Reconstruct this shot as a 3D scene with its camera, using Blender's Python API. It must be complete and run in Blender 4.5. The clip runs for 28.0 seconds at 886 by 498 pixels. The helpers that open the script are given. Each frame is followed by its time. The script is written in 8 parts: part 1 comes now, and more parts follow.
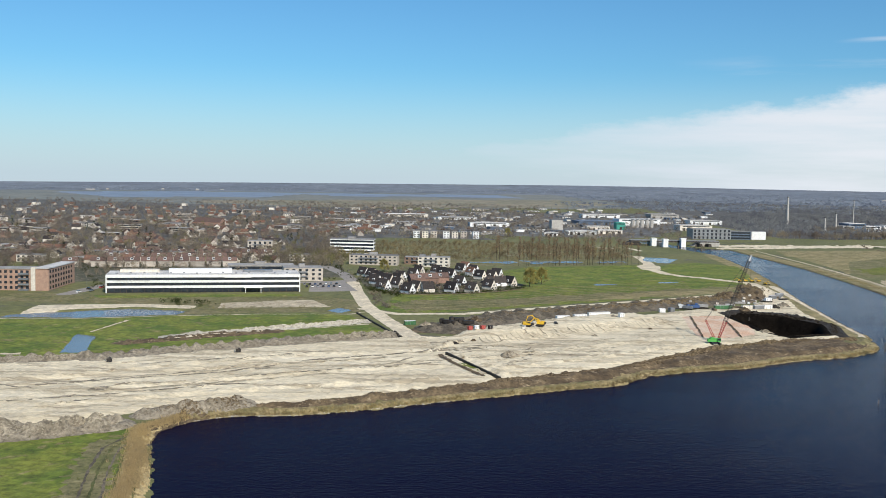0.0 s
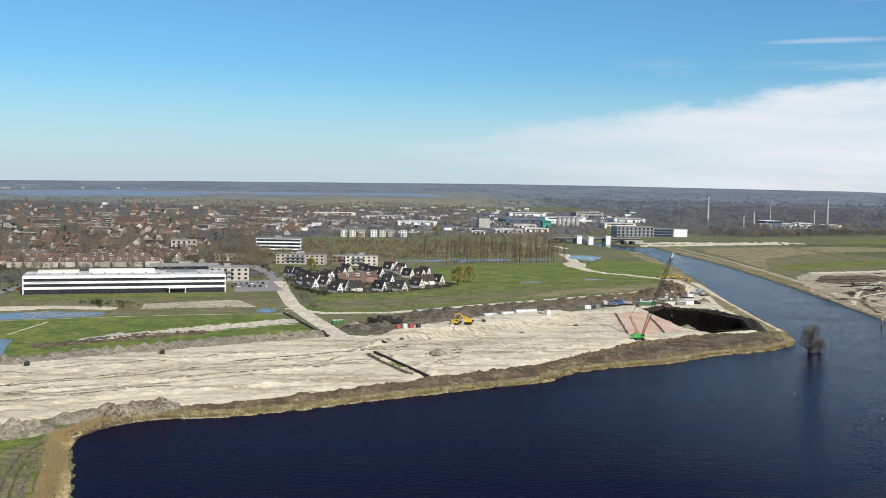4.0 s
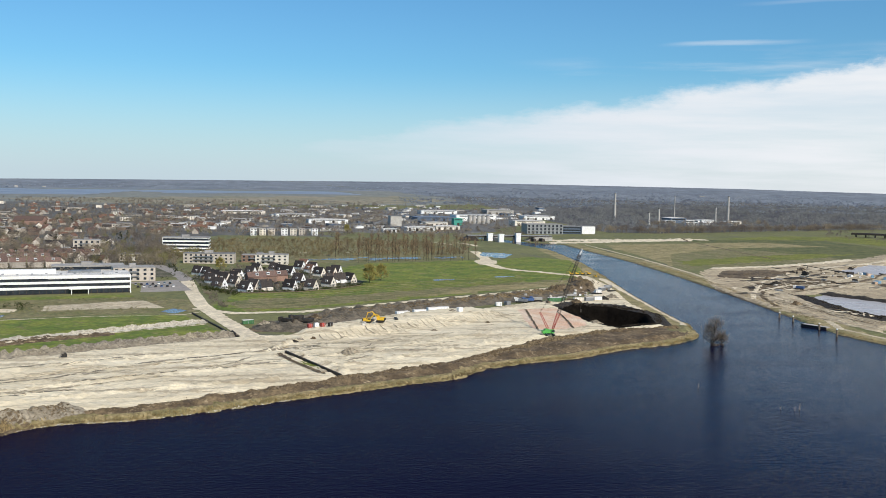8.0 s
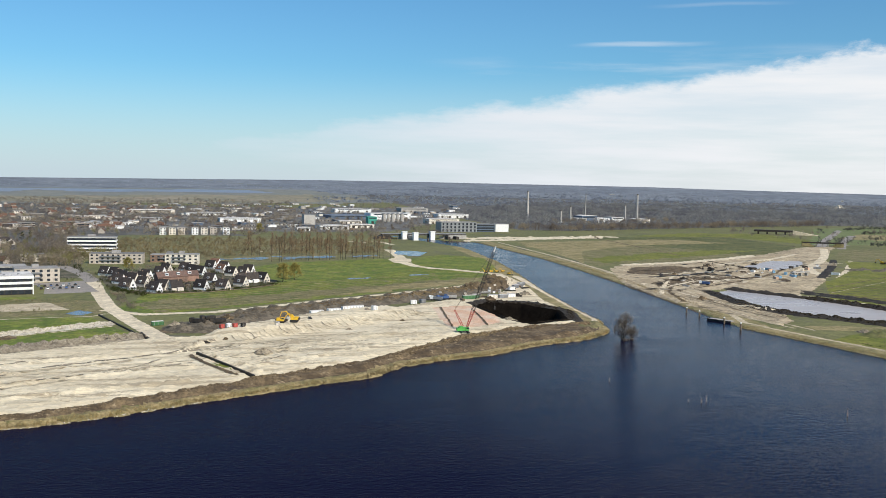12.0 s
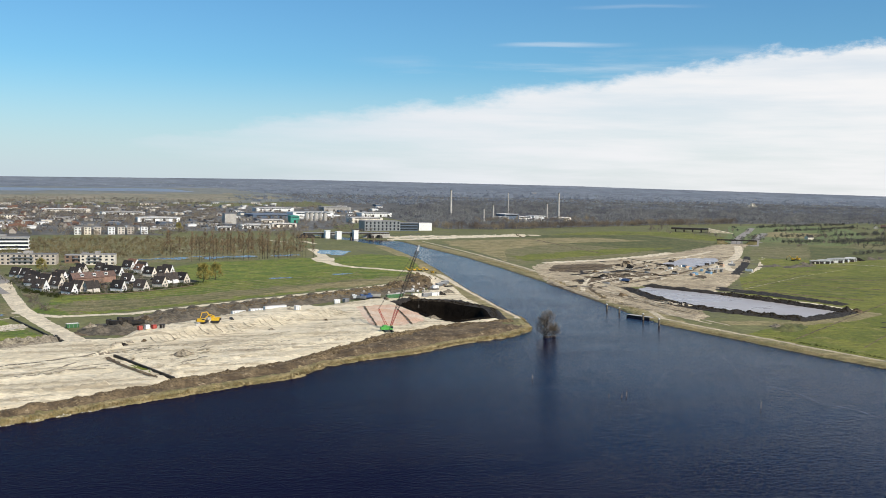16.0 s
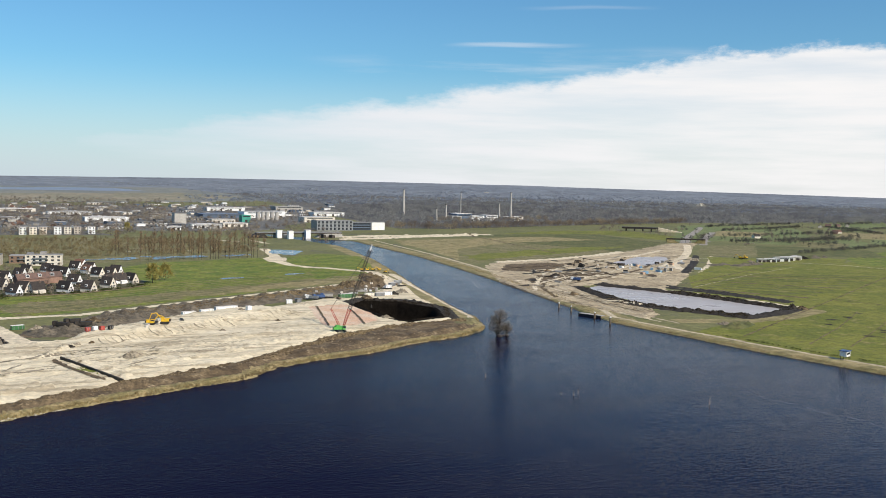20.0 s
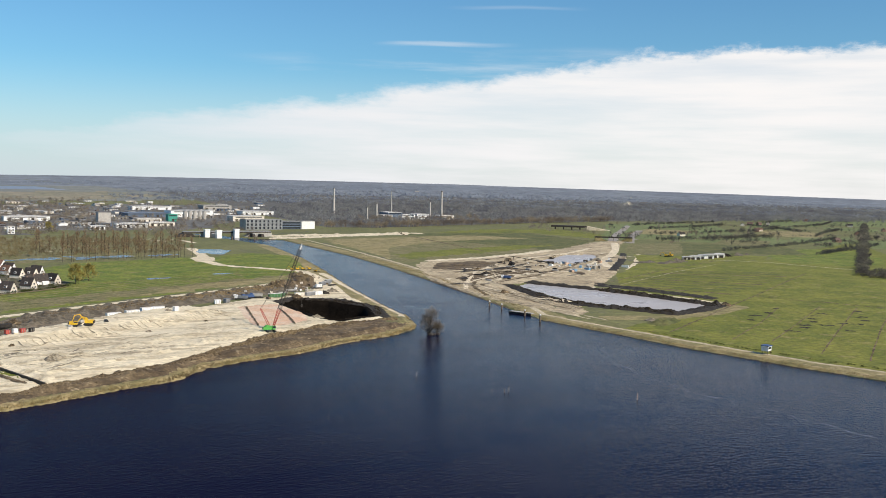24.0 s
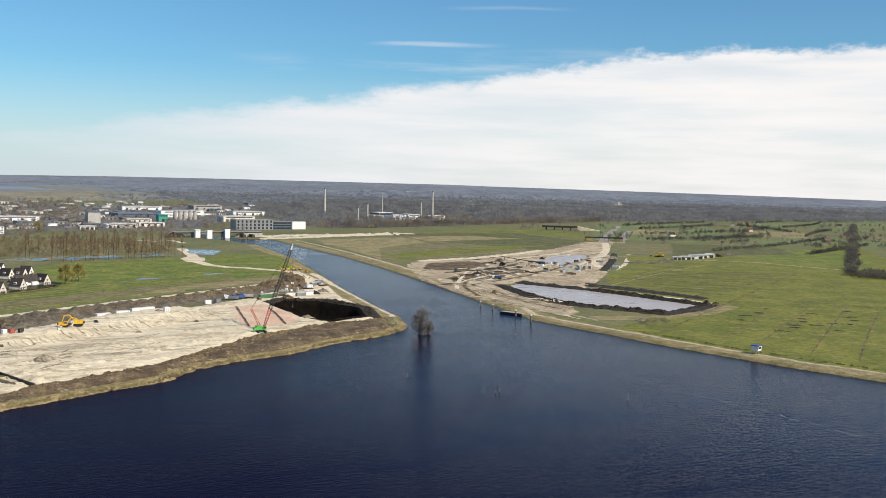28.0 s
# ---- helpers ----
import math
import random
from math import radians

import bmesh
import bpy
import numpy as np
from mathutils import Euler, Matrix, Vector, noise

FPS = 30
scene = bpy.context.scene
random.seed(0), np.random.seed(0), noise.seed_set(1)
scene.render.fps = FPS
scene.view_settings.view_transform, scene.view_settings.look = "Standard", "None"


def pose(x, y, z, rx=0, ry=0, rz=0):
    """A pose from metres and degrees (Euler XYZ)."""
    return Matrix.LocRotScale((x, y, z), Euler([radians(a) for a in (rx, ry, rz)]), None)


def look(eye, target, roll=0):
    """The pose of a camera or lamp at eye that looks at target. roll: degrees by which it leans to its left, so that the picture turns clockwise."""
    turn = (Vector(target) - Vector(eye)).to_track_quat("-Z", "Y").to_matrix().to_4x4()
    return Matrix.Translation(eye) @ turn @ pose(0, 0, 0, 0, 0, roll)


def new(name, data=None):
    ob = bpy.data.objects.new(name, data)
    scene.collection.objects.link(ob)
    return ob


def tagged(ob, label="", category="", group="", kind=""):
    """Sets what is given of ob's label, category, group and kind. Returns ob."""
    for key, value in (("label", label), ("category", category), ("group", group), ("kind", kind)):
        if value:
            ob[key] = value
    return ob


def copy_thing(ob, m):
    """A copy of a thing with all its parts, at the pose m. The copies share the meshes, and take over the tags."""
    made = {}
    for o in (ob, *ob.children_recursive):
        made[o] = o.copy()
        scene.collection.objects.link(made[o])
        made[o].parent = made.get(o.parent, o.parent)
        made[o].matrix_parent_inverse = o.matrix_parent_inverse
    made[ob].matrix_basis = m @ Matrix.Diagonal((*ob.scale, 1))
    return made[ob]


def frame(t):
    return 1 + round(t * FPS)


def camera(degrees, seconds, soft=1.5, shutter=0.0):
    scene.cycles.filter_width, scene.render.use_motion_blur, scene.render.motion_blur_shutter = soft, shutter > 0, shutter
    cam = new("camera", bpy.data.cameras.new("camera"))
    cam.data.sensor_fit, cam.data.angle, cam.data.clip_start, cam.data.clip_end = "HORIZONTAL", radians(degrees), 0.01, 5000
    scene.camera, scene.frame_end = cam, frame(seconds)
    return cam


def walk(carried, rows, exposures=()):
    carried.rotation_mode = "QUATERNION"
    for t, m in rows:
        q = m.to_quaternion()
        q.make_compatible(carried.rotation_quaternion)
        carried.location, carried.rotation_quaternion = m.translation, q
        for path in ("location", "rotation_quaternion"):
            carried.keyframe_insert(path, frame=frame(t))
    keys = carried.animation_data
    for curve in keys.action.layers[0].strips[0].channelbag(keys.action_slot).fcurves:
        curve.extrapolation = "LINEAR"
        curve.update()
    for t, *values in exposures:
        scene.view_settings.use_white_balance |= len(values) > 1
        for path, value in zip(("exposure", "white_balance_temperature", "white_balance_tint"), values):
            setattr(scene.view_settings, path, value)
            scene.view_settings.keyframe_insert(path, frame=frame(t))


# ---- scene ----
cam = camera(49.52, 28.0, soft=0.4)
EYE = 80.0
K = 4.0 / 3.0       # metres to a unit of the plan below
# seconds, turn to the left, look up, lean to the right (degrees); the drone hovers and turns
ROWS = [
    (0.0, 0.00, -4.04, -1.13),
    (0.5, -0.26, -4.04, -1.13),
    (1.0, -0.65, -4.04, -1.14),
    (1.5, -1.15, -4.04, -1.14),
    (2.0, -1.71, -4.04, -1.14),
    (2.5, -2.33, -4.04, -1.15),
    (3.0, -3.01, -4.04, -1.15),
    (3.5, -3.67, -4.04, -1.15),
    (5.5, -6.21, -4.05, -1.15),
    (6.0, -6.84, -4.05, -1.15),
    (6.5, -7.50, -4.05, -1.15),
    (7.0, -8.20, -4.05, -1.15),
    (7.5, -8.90, -4.05, -1.15),
    (8.0, -9.59, -4.06, -1.16),
    (8.5, -10.24, -4.06, -1.16),
    (9.0, -10.90, -4.06, -1.16),
    (9.5, -11.58, -4.06, -1.16),
    (10.0, -12.26, -4.06, -1.16),
    (10.5, -12.90, -4.06, -1.17),
    (11.0, -13.50, -4.06, -1.17),
    (11.5, -14.10, -4.06, -1.18),
    (12.0, -14.70, -4.06, -1.18),
    (12.5, -15.29, -4.06, -1.19),
    (13.0, -15.90, -4.05, -1.19),
    (13.5, -16.53, -4.05, -1.20),
    (15.5, -18.78, -4.04, -1.22),
    (16.0, -19.27, -4.04, -1.23),
    (16.5, -19.67, -4.04, -1.24),
    (17.0, -20.02, -4.03, -1.25),
    (17.5, -20.31, -4.03, -1.26),
    (18.0, -20.55, -4.03, -1.27),
    (18.5, -20.81, -4.02, -1.27),
    (19.0, -21.16, -4.02, -1.28),
    (19.5, -21.59, -4.02, -1.29),
    (20.0, -22.09, -4.01, -1.30),
    (20.5, -22.66, -4.01, -1.31),
    (21.0, -23.22, -4.01, -1.32),
    (21.5, -23.74, -4.00, -1.33),
    (23.5, -25.77, -3.99, -1.36),
    (24.0, -26.22, -3.99, -1.37),
    (24.5, -26.66, -3.98, -1.37),
    (25.0, -27.01, -3.98, -1.38),
    (25.5, -27.35, -3.98, -1.38),
    (26.0, -27.49, -3.97, -1.39),
    (26.5, -27.38, -3.97, -1.39),
    (27.0, -27.11, -3.96, -1.40),
    (27.5, -26.91, -3.96, -1.40),
    (28.0, -26.76, -3.96, -1.40),
]
walk(cam, [(t, pose(0, 0, EYE, 0, 0, yaw) @ pose(0, 0, 0, 90 + pitch) @ pose(0, 0, 0, 0, 0, -lean)) for t, yaw, pitch, lean in ROWS],
     exposures=[(0.0, -0.04, 6380, 10), (10.0, 0.0, 6500, 10), (18.0, 0.03, 6680, 11), (26.0, 0.06, 6850, 12), (28.0, 0.06, 6850, 12)])

# ---------------------------------------------------------------- light
SUN_AZ, SUN_EL = 152.0, 40.0      # clockwise from +y, degrees
world = bpy.data.worlds.new("world")
scene.world = world
world.use_nodes = True


class Nodes:
    """Short hand for building node trees."""

    def __init__(self, tree):
        self.t = tree
        tree.nodes.clear()

    def n(self, kind, **kw):
        node = self.t.nodes.new(kind)
        for k, v in kw.items():
            if k == "op":
                node.operation = v
            elif k == "clamp":
                node.use_clamp = v
        return node

    def link(self, a, b):
        self.t.links.new(a, b)

    def put(self, sock, v):
        if isinstance(v, bpy.types.NodeSocket):
            self.link(v, sock)
        else:
            sock.default_value = v

    def math(self, op, a, b=0.0, c=0.0, clamp=False):
        m = self.n("ShaderNodeMath", op=op, clamp=clamp)
        self.put(m.inputs[0], a)
        self.put(m.inputs[1], b)
        self.put(m.inputs[2], c)
        return m.outputs[0]

    def ramp(self, v, lo, hi, a=0.0, b=1.0, smooth=True):
        m = self.n("ShaderNodeMapRange")
        m.interpolation_type = "SMOOTHSTEP" if smooth else "LINEAR"
        for i, x in enumerate((v, lo, hi, a, b)):
            self.put(m.inputs[i], x)
        return m.outputs[0]

    def mix(self, f, a, b, blend="MIX"):
        m = self.n("ShaderNodeMix")
        m.data_type = "RGBA"
        m.blend_type = blend
        self.put(m.inputs[0], f)
        self.put(m.inputs[6], a)
        self.put(m.inputs[7], b)
        return m.outputs[2]

    def noise(self, vec, scale, detail=4.0, rough=0.55):
        m = self.n("ShaderNodeTexNoise")
        if vec is not None:
            self.link(vec, m.inputs["Vector"])
        m.inputs["Scale"].default_value = scale
        m.inputs["Detail"].default_value = detail
        m.inputs["Roughness"].default_value = rough
        return m.outputs["Fac"]

    def scaled(self, vec, s, rot=(0, 0, 0)):
        m = self.n("ShaderNodeMapping")
        self.link(vec, m.inputs["Vector"])
        m.inputs["Scale"].default_value = s
        m.inputs["Rotation"].default_value = rot
        return m.outputs[0]


w = Nodes(world.node_tree)
sky = w.n("ShaderNodeTexSky")
sky.sky_type = "NISHITA"
sky.sun_disc = False
sky.sun_elevation, sky.sun_rotation = radians(SUN_EL), radians(SUN_AZ)
sky.air_density, sky.dust_density, sky.ozone_density = 1.0, 0.6, 2.5
gen = w.n("ShaderNodeTexCoord").outputs["Generated"]
sep = w.n("ShaderNodeSeparateXYZ")
w.link(gen, sep.inputs[0])
azim = w.math("MULTIPLY", w.math("ARCTAN2", sep.outputs[0], sep.outputs[1]), 57.2958)
elev = w.math("MULTIPLY", w.math("ARCSINE", sep.outputs[2]), 57.2958)
comb = w.n("ShaderNodeCombineXYZ")
w.put(comb.inputs[0], w.math("MULTIPLY", azim, 0.35))
w.put(comb.inputs[1], elev)
puffs = w.noise(comb.outputs[0], 0.55, 8.0, 0.62)
wisps = w.noise(w.scaled(comb.outputs[0], (0.45, 1.6, 1.0), (0, 0, 0.03)), 0.5, 6.0, 0.55)
# the cloud bank climbs towards the right
top = w.math("ADD", w.ramp(azim, -18.0, 14.0, 0.6, 4.4), w.ramp(azim, 8.0, 44.0, 0.0, 3.6))
tufts = w.noise(w.scaled(comb.outputs[0], (1.6, 1.0, 1.0)), 2.1, 9.0, 0.66)
ragged_ = w.math("ADD", w.math("MULTIPLY", w.math("SUBTRACT", puffs, 0.5), 2.3), w.math("MULTIPLY", w.math("SUBTRACT", tufts, 0.5), w.ramp(azim, 4.0, 40.0, 0.5, 0.95)))
edge = w.math("SUBTRACT", w.math("ADD", top, ragged_), elev)
bank = w.ramp(edge, -0.12, w.ramp(azim, 8.0, 46.0, 1.5, 0.6))
body = w.ramp(wisps, 0.25, 0.7, 0.72, 1.0)
reach = w.ramp(azim, -24.0, 22.0, 0.1, 1.0)
bank = w.math("MULTIPLY", w.math("MULTIPLY", bank, body), reach)
# thin streaks above the bank
s1 = w.math("ABSOLUTE", w.math("SUBTRACT", elev, w.math("ADD", 8.05, w.math("MULTIPLY", w.math("SUBTRACT", wisps, 0.5), 0.8))))
streak = w.math("MULTIPLY", w.ramp(s1, 0.0, 0.17, 0.34, 0.0), w.math("MULTIPLY", w.ramp(azim, 21.5, 24.5), w.ramp(azim, 26.0, 31.0, 1.0, 0.0)))
s2 = w.math("ABSOLUTE", w.math("SUBTRACT", elev, w.math("ADD", 10.15, w.math("MULTIPLY", w.math("SUBTRACT", wisps, 0.5), 0.7))))
streak = w.math("MAXIMUM", streak, w.math("MULTIPLY", w.ramp(s2, 0.0, 0.16, 0.13, 0.0), w.math("MULTIPLY", w.ramp(azim, 25.5, 29.5), w.ramp(azim, 31.0, 35.0, 1.0, 0.0))))
veil = w.math("MULTIPLY", w.ramp(wisps, 0.46, 0.74, 0.0, 0.42), w.math("MULTIPLY", w.ramp(elev, 5.2, 6.2), w.ramp(elev, 7.0, 8.2, 1.0, 0.0)))
veil = w.math("MULTIPLY", veil, w.ramp(azim, 12.0, 24.0))
haze = w.ramp(elev, -1.0, 7.0, 0.72, 0.0)
cover = w.math("MAXIMUM", w.math("MAXIMUM", bank, streak), w.math("MAXIMUM", veil, haze))
tint = w.mix(1.0, sky.outputs[0], (0.54, 0.955, 1.18, 1.0), "MULTIPLY")
col = w.mix(cover, tint, w.mix(w.ramp(azim, -10.0, 45.0), (6.8, 7.6, 8.5, 1.0), (8.9, 9.05, 9.25, 1.0)))
bg = w.n("ShaderNodeBackground")
w.link(col, bg.inputs[0])
bg.inputs[1].default_value = 0.1
w.link(bg.outputs[0], w.n("ShaderNodeOutputWorld").inputs[0])

sun_data = bpy.data.lights.new("sun", "SUN")
sun_data.energy, sun_data.angle, sun_data.color = 4.9, radians(0.53), (1.0, 0.91, 0.78)
sun = new("sun", sun_data)
sa, se = radians(SUN_AZ), radians(SUN_EL)
sun.matrix_world = look((300 * math.sin(sa) * math.cos(se), 300 * math.cos(sa) * math.cos(se), 300 * math.sin(se)), (0, 0, 0))

# ---------------------------------------------------------------- materials


def surface(name, c1, c2, scale=0.15, fine=1.5, rough=0.9, bump=0.4, metal=0.0, rand=0.0, stretch=(1, 1, 1), turn=0.0, c3=None, ior=1.45, speck=0.25):
    """A weathered surface: two colours mixed by a broad noise, a fine grain over it, and relief."""
    m = bpy.data.materials.new(name)
    m.use_nodes = True
    k = Nodes(m.node_tree)
    vec = k.n("ShaderNodeTexCoord").outputs["Object"]
    vec = k.scaled(vec, stretch, (0, 0, turn))
    big = k.noise(vec, scale, 5.0, 0.6)
    small = k.noise(vec, fine, 5.0, 0.72)
    c = k.mix(k.ramp(big, 0.36, 0.64), (*c1, 1), (*c2, 1))
    if c3:
        c = k.mix(k.ramp(k.noise(vec, scale * 2.7, 5.0, 0.65), 0.56, 0.68), c, (*c3, 1))
    c = k.mix(1.0, c, k.mix(k.ramp(small, 0.3, 0.7, 0, 1, False), (1 - speck,) * 3 + (1,), (1 + speck,) * 3 + (1,)), "MULTIPLY")
    if rand:
        r = k.n("ShaderNodeObjectInfo").outputs["Random"]
        c = k.mix(1.0, c, k.mix(r, (1 - rand, 1 - rand, 1 - rand, 1), (1 + rand, 1 + rand * 0.9, 1 + rand * 0.8, 1)), "MULTIPLY")
    b = k.n("ShaderNodeBsdfPrincipled")
    k.link(c, b.inputs["Base Color"])
    k.put(b.inputs["Roughness"], k.ramp(small, 0.2, 0.8, max(0.02, rough - 0.08), min(1.0, rough + 0.08), False))
    b.inputs["Metallic"].default_value = metal
    b.inputs["IOR"].default_value = ior
    if bump:
        bn = k.n("ShaderNodeBump")
        bn.inputs["Strength"].default_value = bump
        bn.inputs["Distance"].default_value = 0.3
        k.link(small, bn.inputs["Height"])
        k.link(bn.outputs[0], b.inputs["Normal"])
    k.link(b.outputs[0], k.n("ShaderNodeOutputMaterial").inputs[0])
    return m


def leafy(name, c1, c2, rand=0.3, soft=0.9):
    """Twigs and young leaves; the tone changes from tree to tree."""
    m = bpy.data.materials.new(name)
    m.use_nodes = True
    k = Nodes(m.node_tree)
    g = k.n("ShaderNodeNewGeometry")
    c = k.mix(g.outputs["Random Per Island"], (*c1, 1), (*c2, 1))
    pos = k.n("ShaderNodeTexCoord").outputs["Object"]
    c = k.mix(1.0, c, k.mix(k.ramp(k.noise(pos, 0.02, 4.0), 0.35, 0.65), (1 - rand, 1 - rand, 1 - rand * 0.7, 1), (1 + rand, 1 + rand, 1 + rand * 0.7, 1)), "MULTIPLY")
    b = k.n("ShaderNodeBsdfDiffuse")
    k.link(c, b.inputs["Color"])
    if soft:
        # sprays of twigs scatter light as a loose mass, not as flat blades
        up = k.n("ShaderNodeVectorMath", op="ADD")
        half = k.n("ShaderNodeVectorMath", op="SCALE")
        k.link(g.outputs["Normal"], half.inputs[0])
        half.inputs["Scale"].default_value = 0.5
        k.link(half.outputs[0], up.inputs[0])
        up.inputs[1].default_value = (0, 0, soft)
        unit = k.n("ShaderNodeVectorMath", op="NORMALIZE")
        k.link(up.outputs[0], unit.inputs[0])
        k.link(unit.outputs[0], b.inputs["Normal"])
        tr = k.n("ShaderNodeBsdfTranslucent")
        k.link(c, tr.inputs["Color"])
        both = k.n("ShaderNodeMixShader")
        both.inputs[0].default_value = 0.5
        k.link(b.outputs[0], both.inputs[1])
        k.link(tr.outputs[0], both.inputs[2])
        b = both
    k.link(b.outputs[0], k.n("ShaderNodeOutputMaterial").inputs[0])
    return m


def water_surface(name, base, rough=0.12, size=0.35, strength=0.25, spec=0.5, dim_x=-900.0):
    m = bpy.data.materials.new(name)
    m.use_nodes = True
    k = Nodes(m.node_tree)
    vec = k.n("ShaderNodeTexCoord").outputs["Object"]
    v1 = k.scaled(vec, (0.35, 1.0, 1.0), (0, 0, 0.25))
    v2 = k.scaled(vec, (0.012, 0.03, 1.0), (0, 0, 0.3))
    ripple = k.math("ADD", k.noise(v1, size, 3.0, 0.6), k.math("MULTIPLY", k.noise(v1, size * 4, 3.0), 0.3))
    calm = k.ramp(k.noise(v2, 1.0, 7.0, 0.68), 0.35, 0.65, 0.78, 1.22)
    b = k.n("ShaderNodeBsdfPrincipled")
    b.inputs["Base Color"].default_value = (*base, 1)
    k.put(b.inputs["Roughness"], k.math("MULTIPLY", calm, rough))
    b.inputs["IOR"].default_value = 1.33
    # reflection strength is painted by position: brighter sky sheen towards +x and +y
    at_ = k.n("ShaderNodeSeparateXYZ")
    k.link(vec, at_.inputs[0])
    sheen_x = k.math("ADD", at_.outputs[0], k.math("MULTIPLY", k.math("SUBTRACT", k.noise(v2, 0.6, 3.0), 0.5), 40.0))
    k.put(b.inputs["Specular IOR Level"], k.math("MAXIMUM", k.ramp(sheen_x, dim_x, dim_x + 210.0, spec * 0.2, spec * 2.1), k.ramp(at_.outputs[1], 400.0, 700.0, 0.0, spec * 2.7)))
    bn = k.n("ShaderNodeBump")
    k.put(bn.inputs["Strength"], k.math("MULTIPLY", calm, strength))
    bn.inputs["Distance"].default_value = 0.5
    k.link(ripple, bn.inputs["Height"])
    k.link(bn.outputs[0], b.inputs["Normal"])
    k.link(b.outputs[0], k.n("ShaderNodeOutputMaterial").inputs[0])
    return m


GRASS = surface("meadow_grass", (0.112, 0.128, 0.016), (0.168, 0.17, 0.026), 0.03, 0.3, 0.95, 0.8, c3=(0.21, 0.182, 0.06), speck=0.45)
GRASS_LUSH = surface("lush_grass", (0.09, 0.132, 0.016), (0.168, 0.186, 0.028), 0.05, 0.35, 0.95, 0.8, c3=(0.21, 0.175, 0.075), speck=0.55)
GRASS_ROUGH = surface("tussock_grass", (0.13, 0.128, 0.045), (0.2, 0.17, 0.085), 0.05, 0.4, 0.95, 0.9, c3=(0.09, 0.1, 0.028), speck=0.5)
# Heath and flats: distance haze greys the base colours themselves.
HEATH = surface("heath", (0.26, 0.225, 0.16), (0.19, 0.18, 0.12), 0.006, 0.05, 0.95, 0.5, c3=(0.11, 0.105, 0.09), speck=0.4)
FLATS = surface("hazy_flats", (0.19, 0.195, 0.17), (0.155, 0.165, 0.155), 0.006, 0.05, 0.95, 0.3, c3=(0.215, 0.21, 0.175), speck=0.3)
# Field green, cooled in colour for the haze at that range.
GRASS_FAR = surface("hazed_far_grass", (0.115, 0.15, 0.05), (0.155, 0.18, 0.068), 0.03, 0.3, 0.95, 0.8, c3=(0.17, 0.165, 0.08), speck=0.34)
YARD = surface("worn_yards", (0.1, 0.097, 0.09), (0.155, 0.15, 0.138), 0.02, 0.3, 0.9, 0.3, c3=(0.24, 0.225, 0.2), speck=0.5)
SITE = surface("trodden_ground", (0.47, 0.385, 0.255), (0.32, 0.255, 0.165), 0.035, 0.4, 0.95, 1.0, c3=(0.12, 0.1, 0.07), speck=0.5)
SOIL_DARK = surface("dark_soil", (0.085, 0.071, 0.05), (0.16, 0.133, 0.095), 0.18, 0.7, 0.95, 1.0, c3=(0.055, 0.046, 0.034), speck=0.6)
# Peat darkened further, the shade inside the pit put into its colour.
PIT_PEAT = surface("shaded_peat", (0.006, 0.005, 0.004), (0.011, 0.009, 0.007), 0.3, 1.2, 0.95, 0.5, c3=(0.018, 0.014, 0.01), ior=1.06)
STUCCO = surface("stucco", (0.5, 0.45, 0.385), (0.42, 0.375, 0.32), 0.4, 3.0, 0.85, 0.2, rand=0.25)
BRICK_PINK = surface("pink_brick", (0.4, 0.26, 0.19), (0.32, 0.21, 0.155), 0.5, 3.0, 0.9, 0.4)
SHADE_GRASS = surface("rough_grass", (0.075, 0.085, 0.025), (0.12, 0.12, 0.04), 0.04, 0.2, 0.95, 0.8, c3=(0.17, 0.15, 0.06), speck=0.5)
GRASS_DRY = surface("dry_grass", (0.29, 0.235, 0.115), (0.18, 0.158, 0.065), 0.06, 0.35, 0.95, 0.9, c3=(0.34, 0.27, 0.15), speck=0.42)
LAND = surface("far_land", (0.12, 0.125, 0.045), (0.155, 0.152, 0.058), 0.012, 0.2, 0.95, 0.8, c3=(0.115, 0.107, 0.075), speck=0.4)


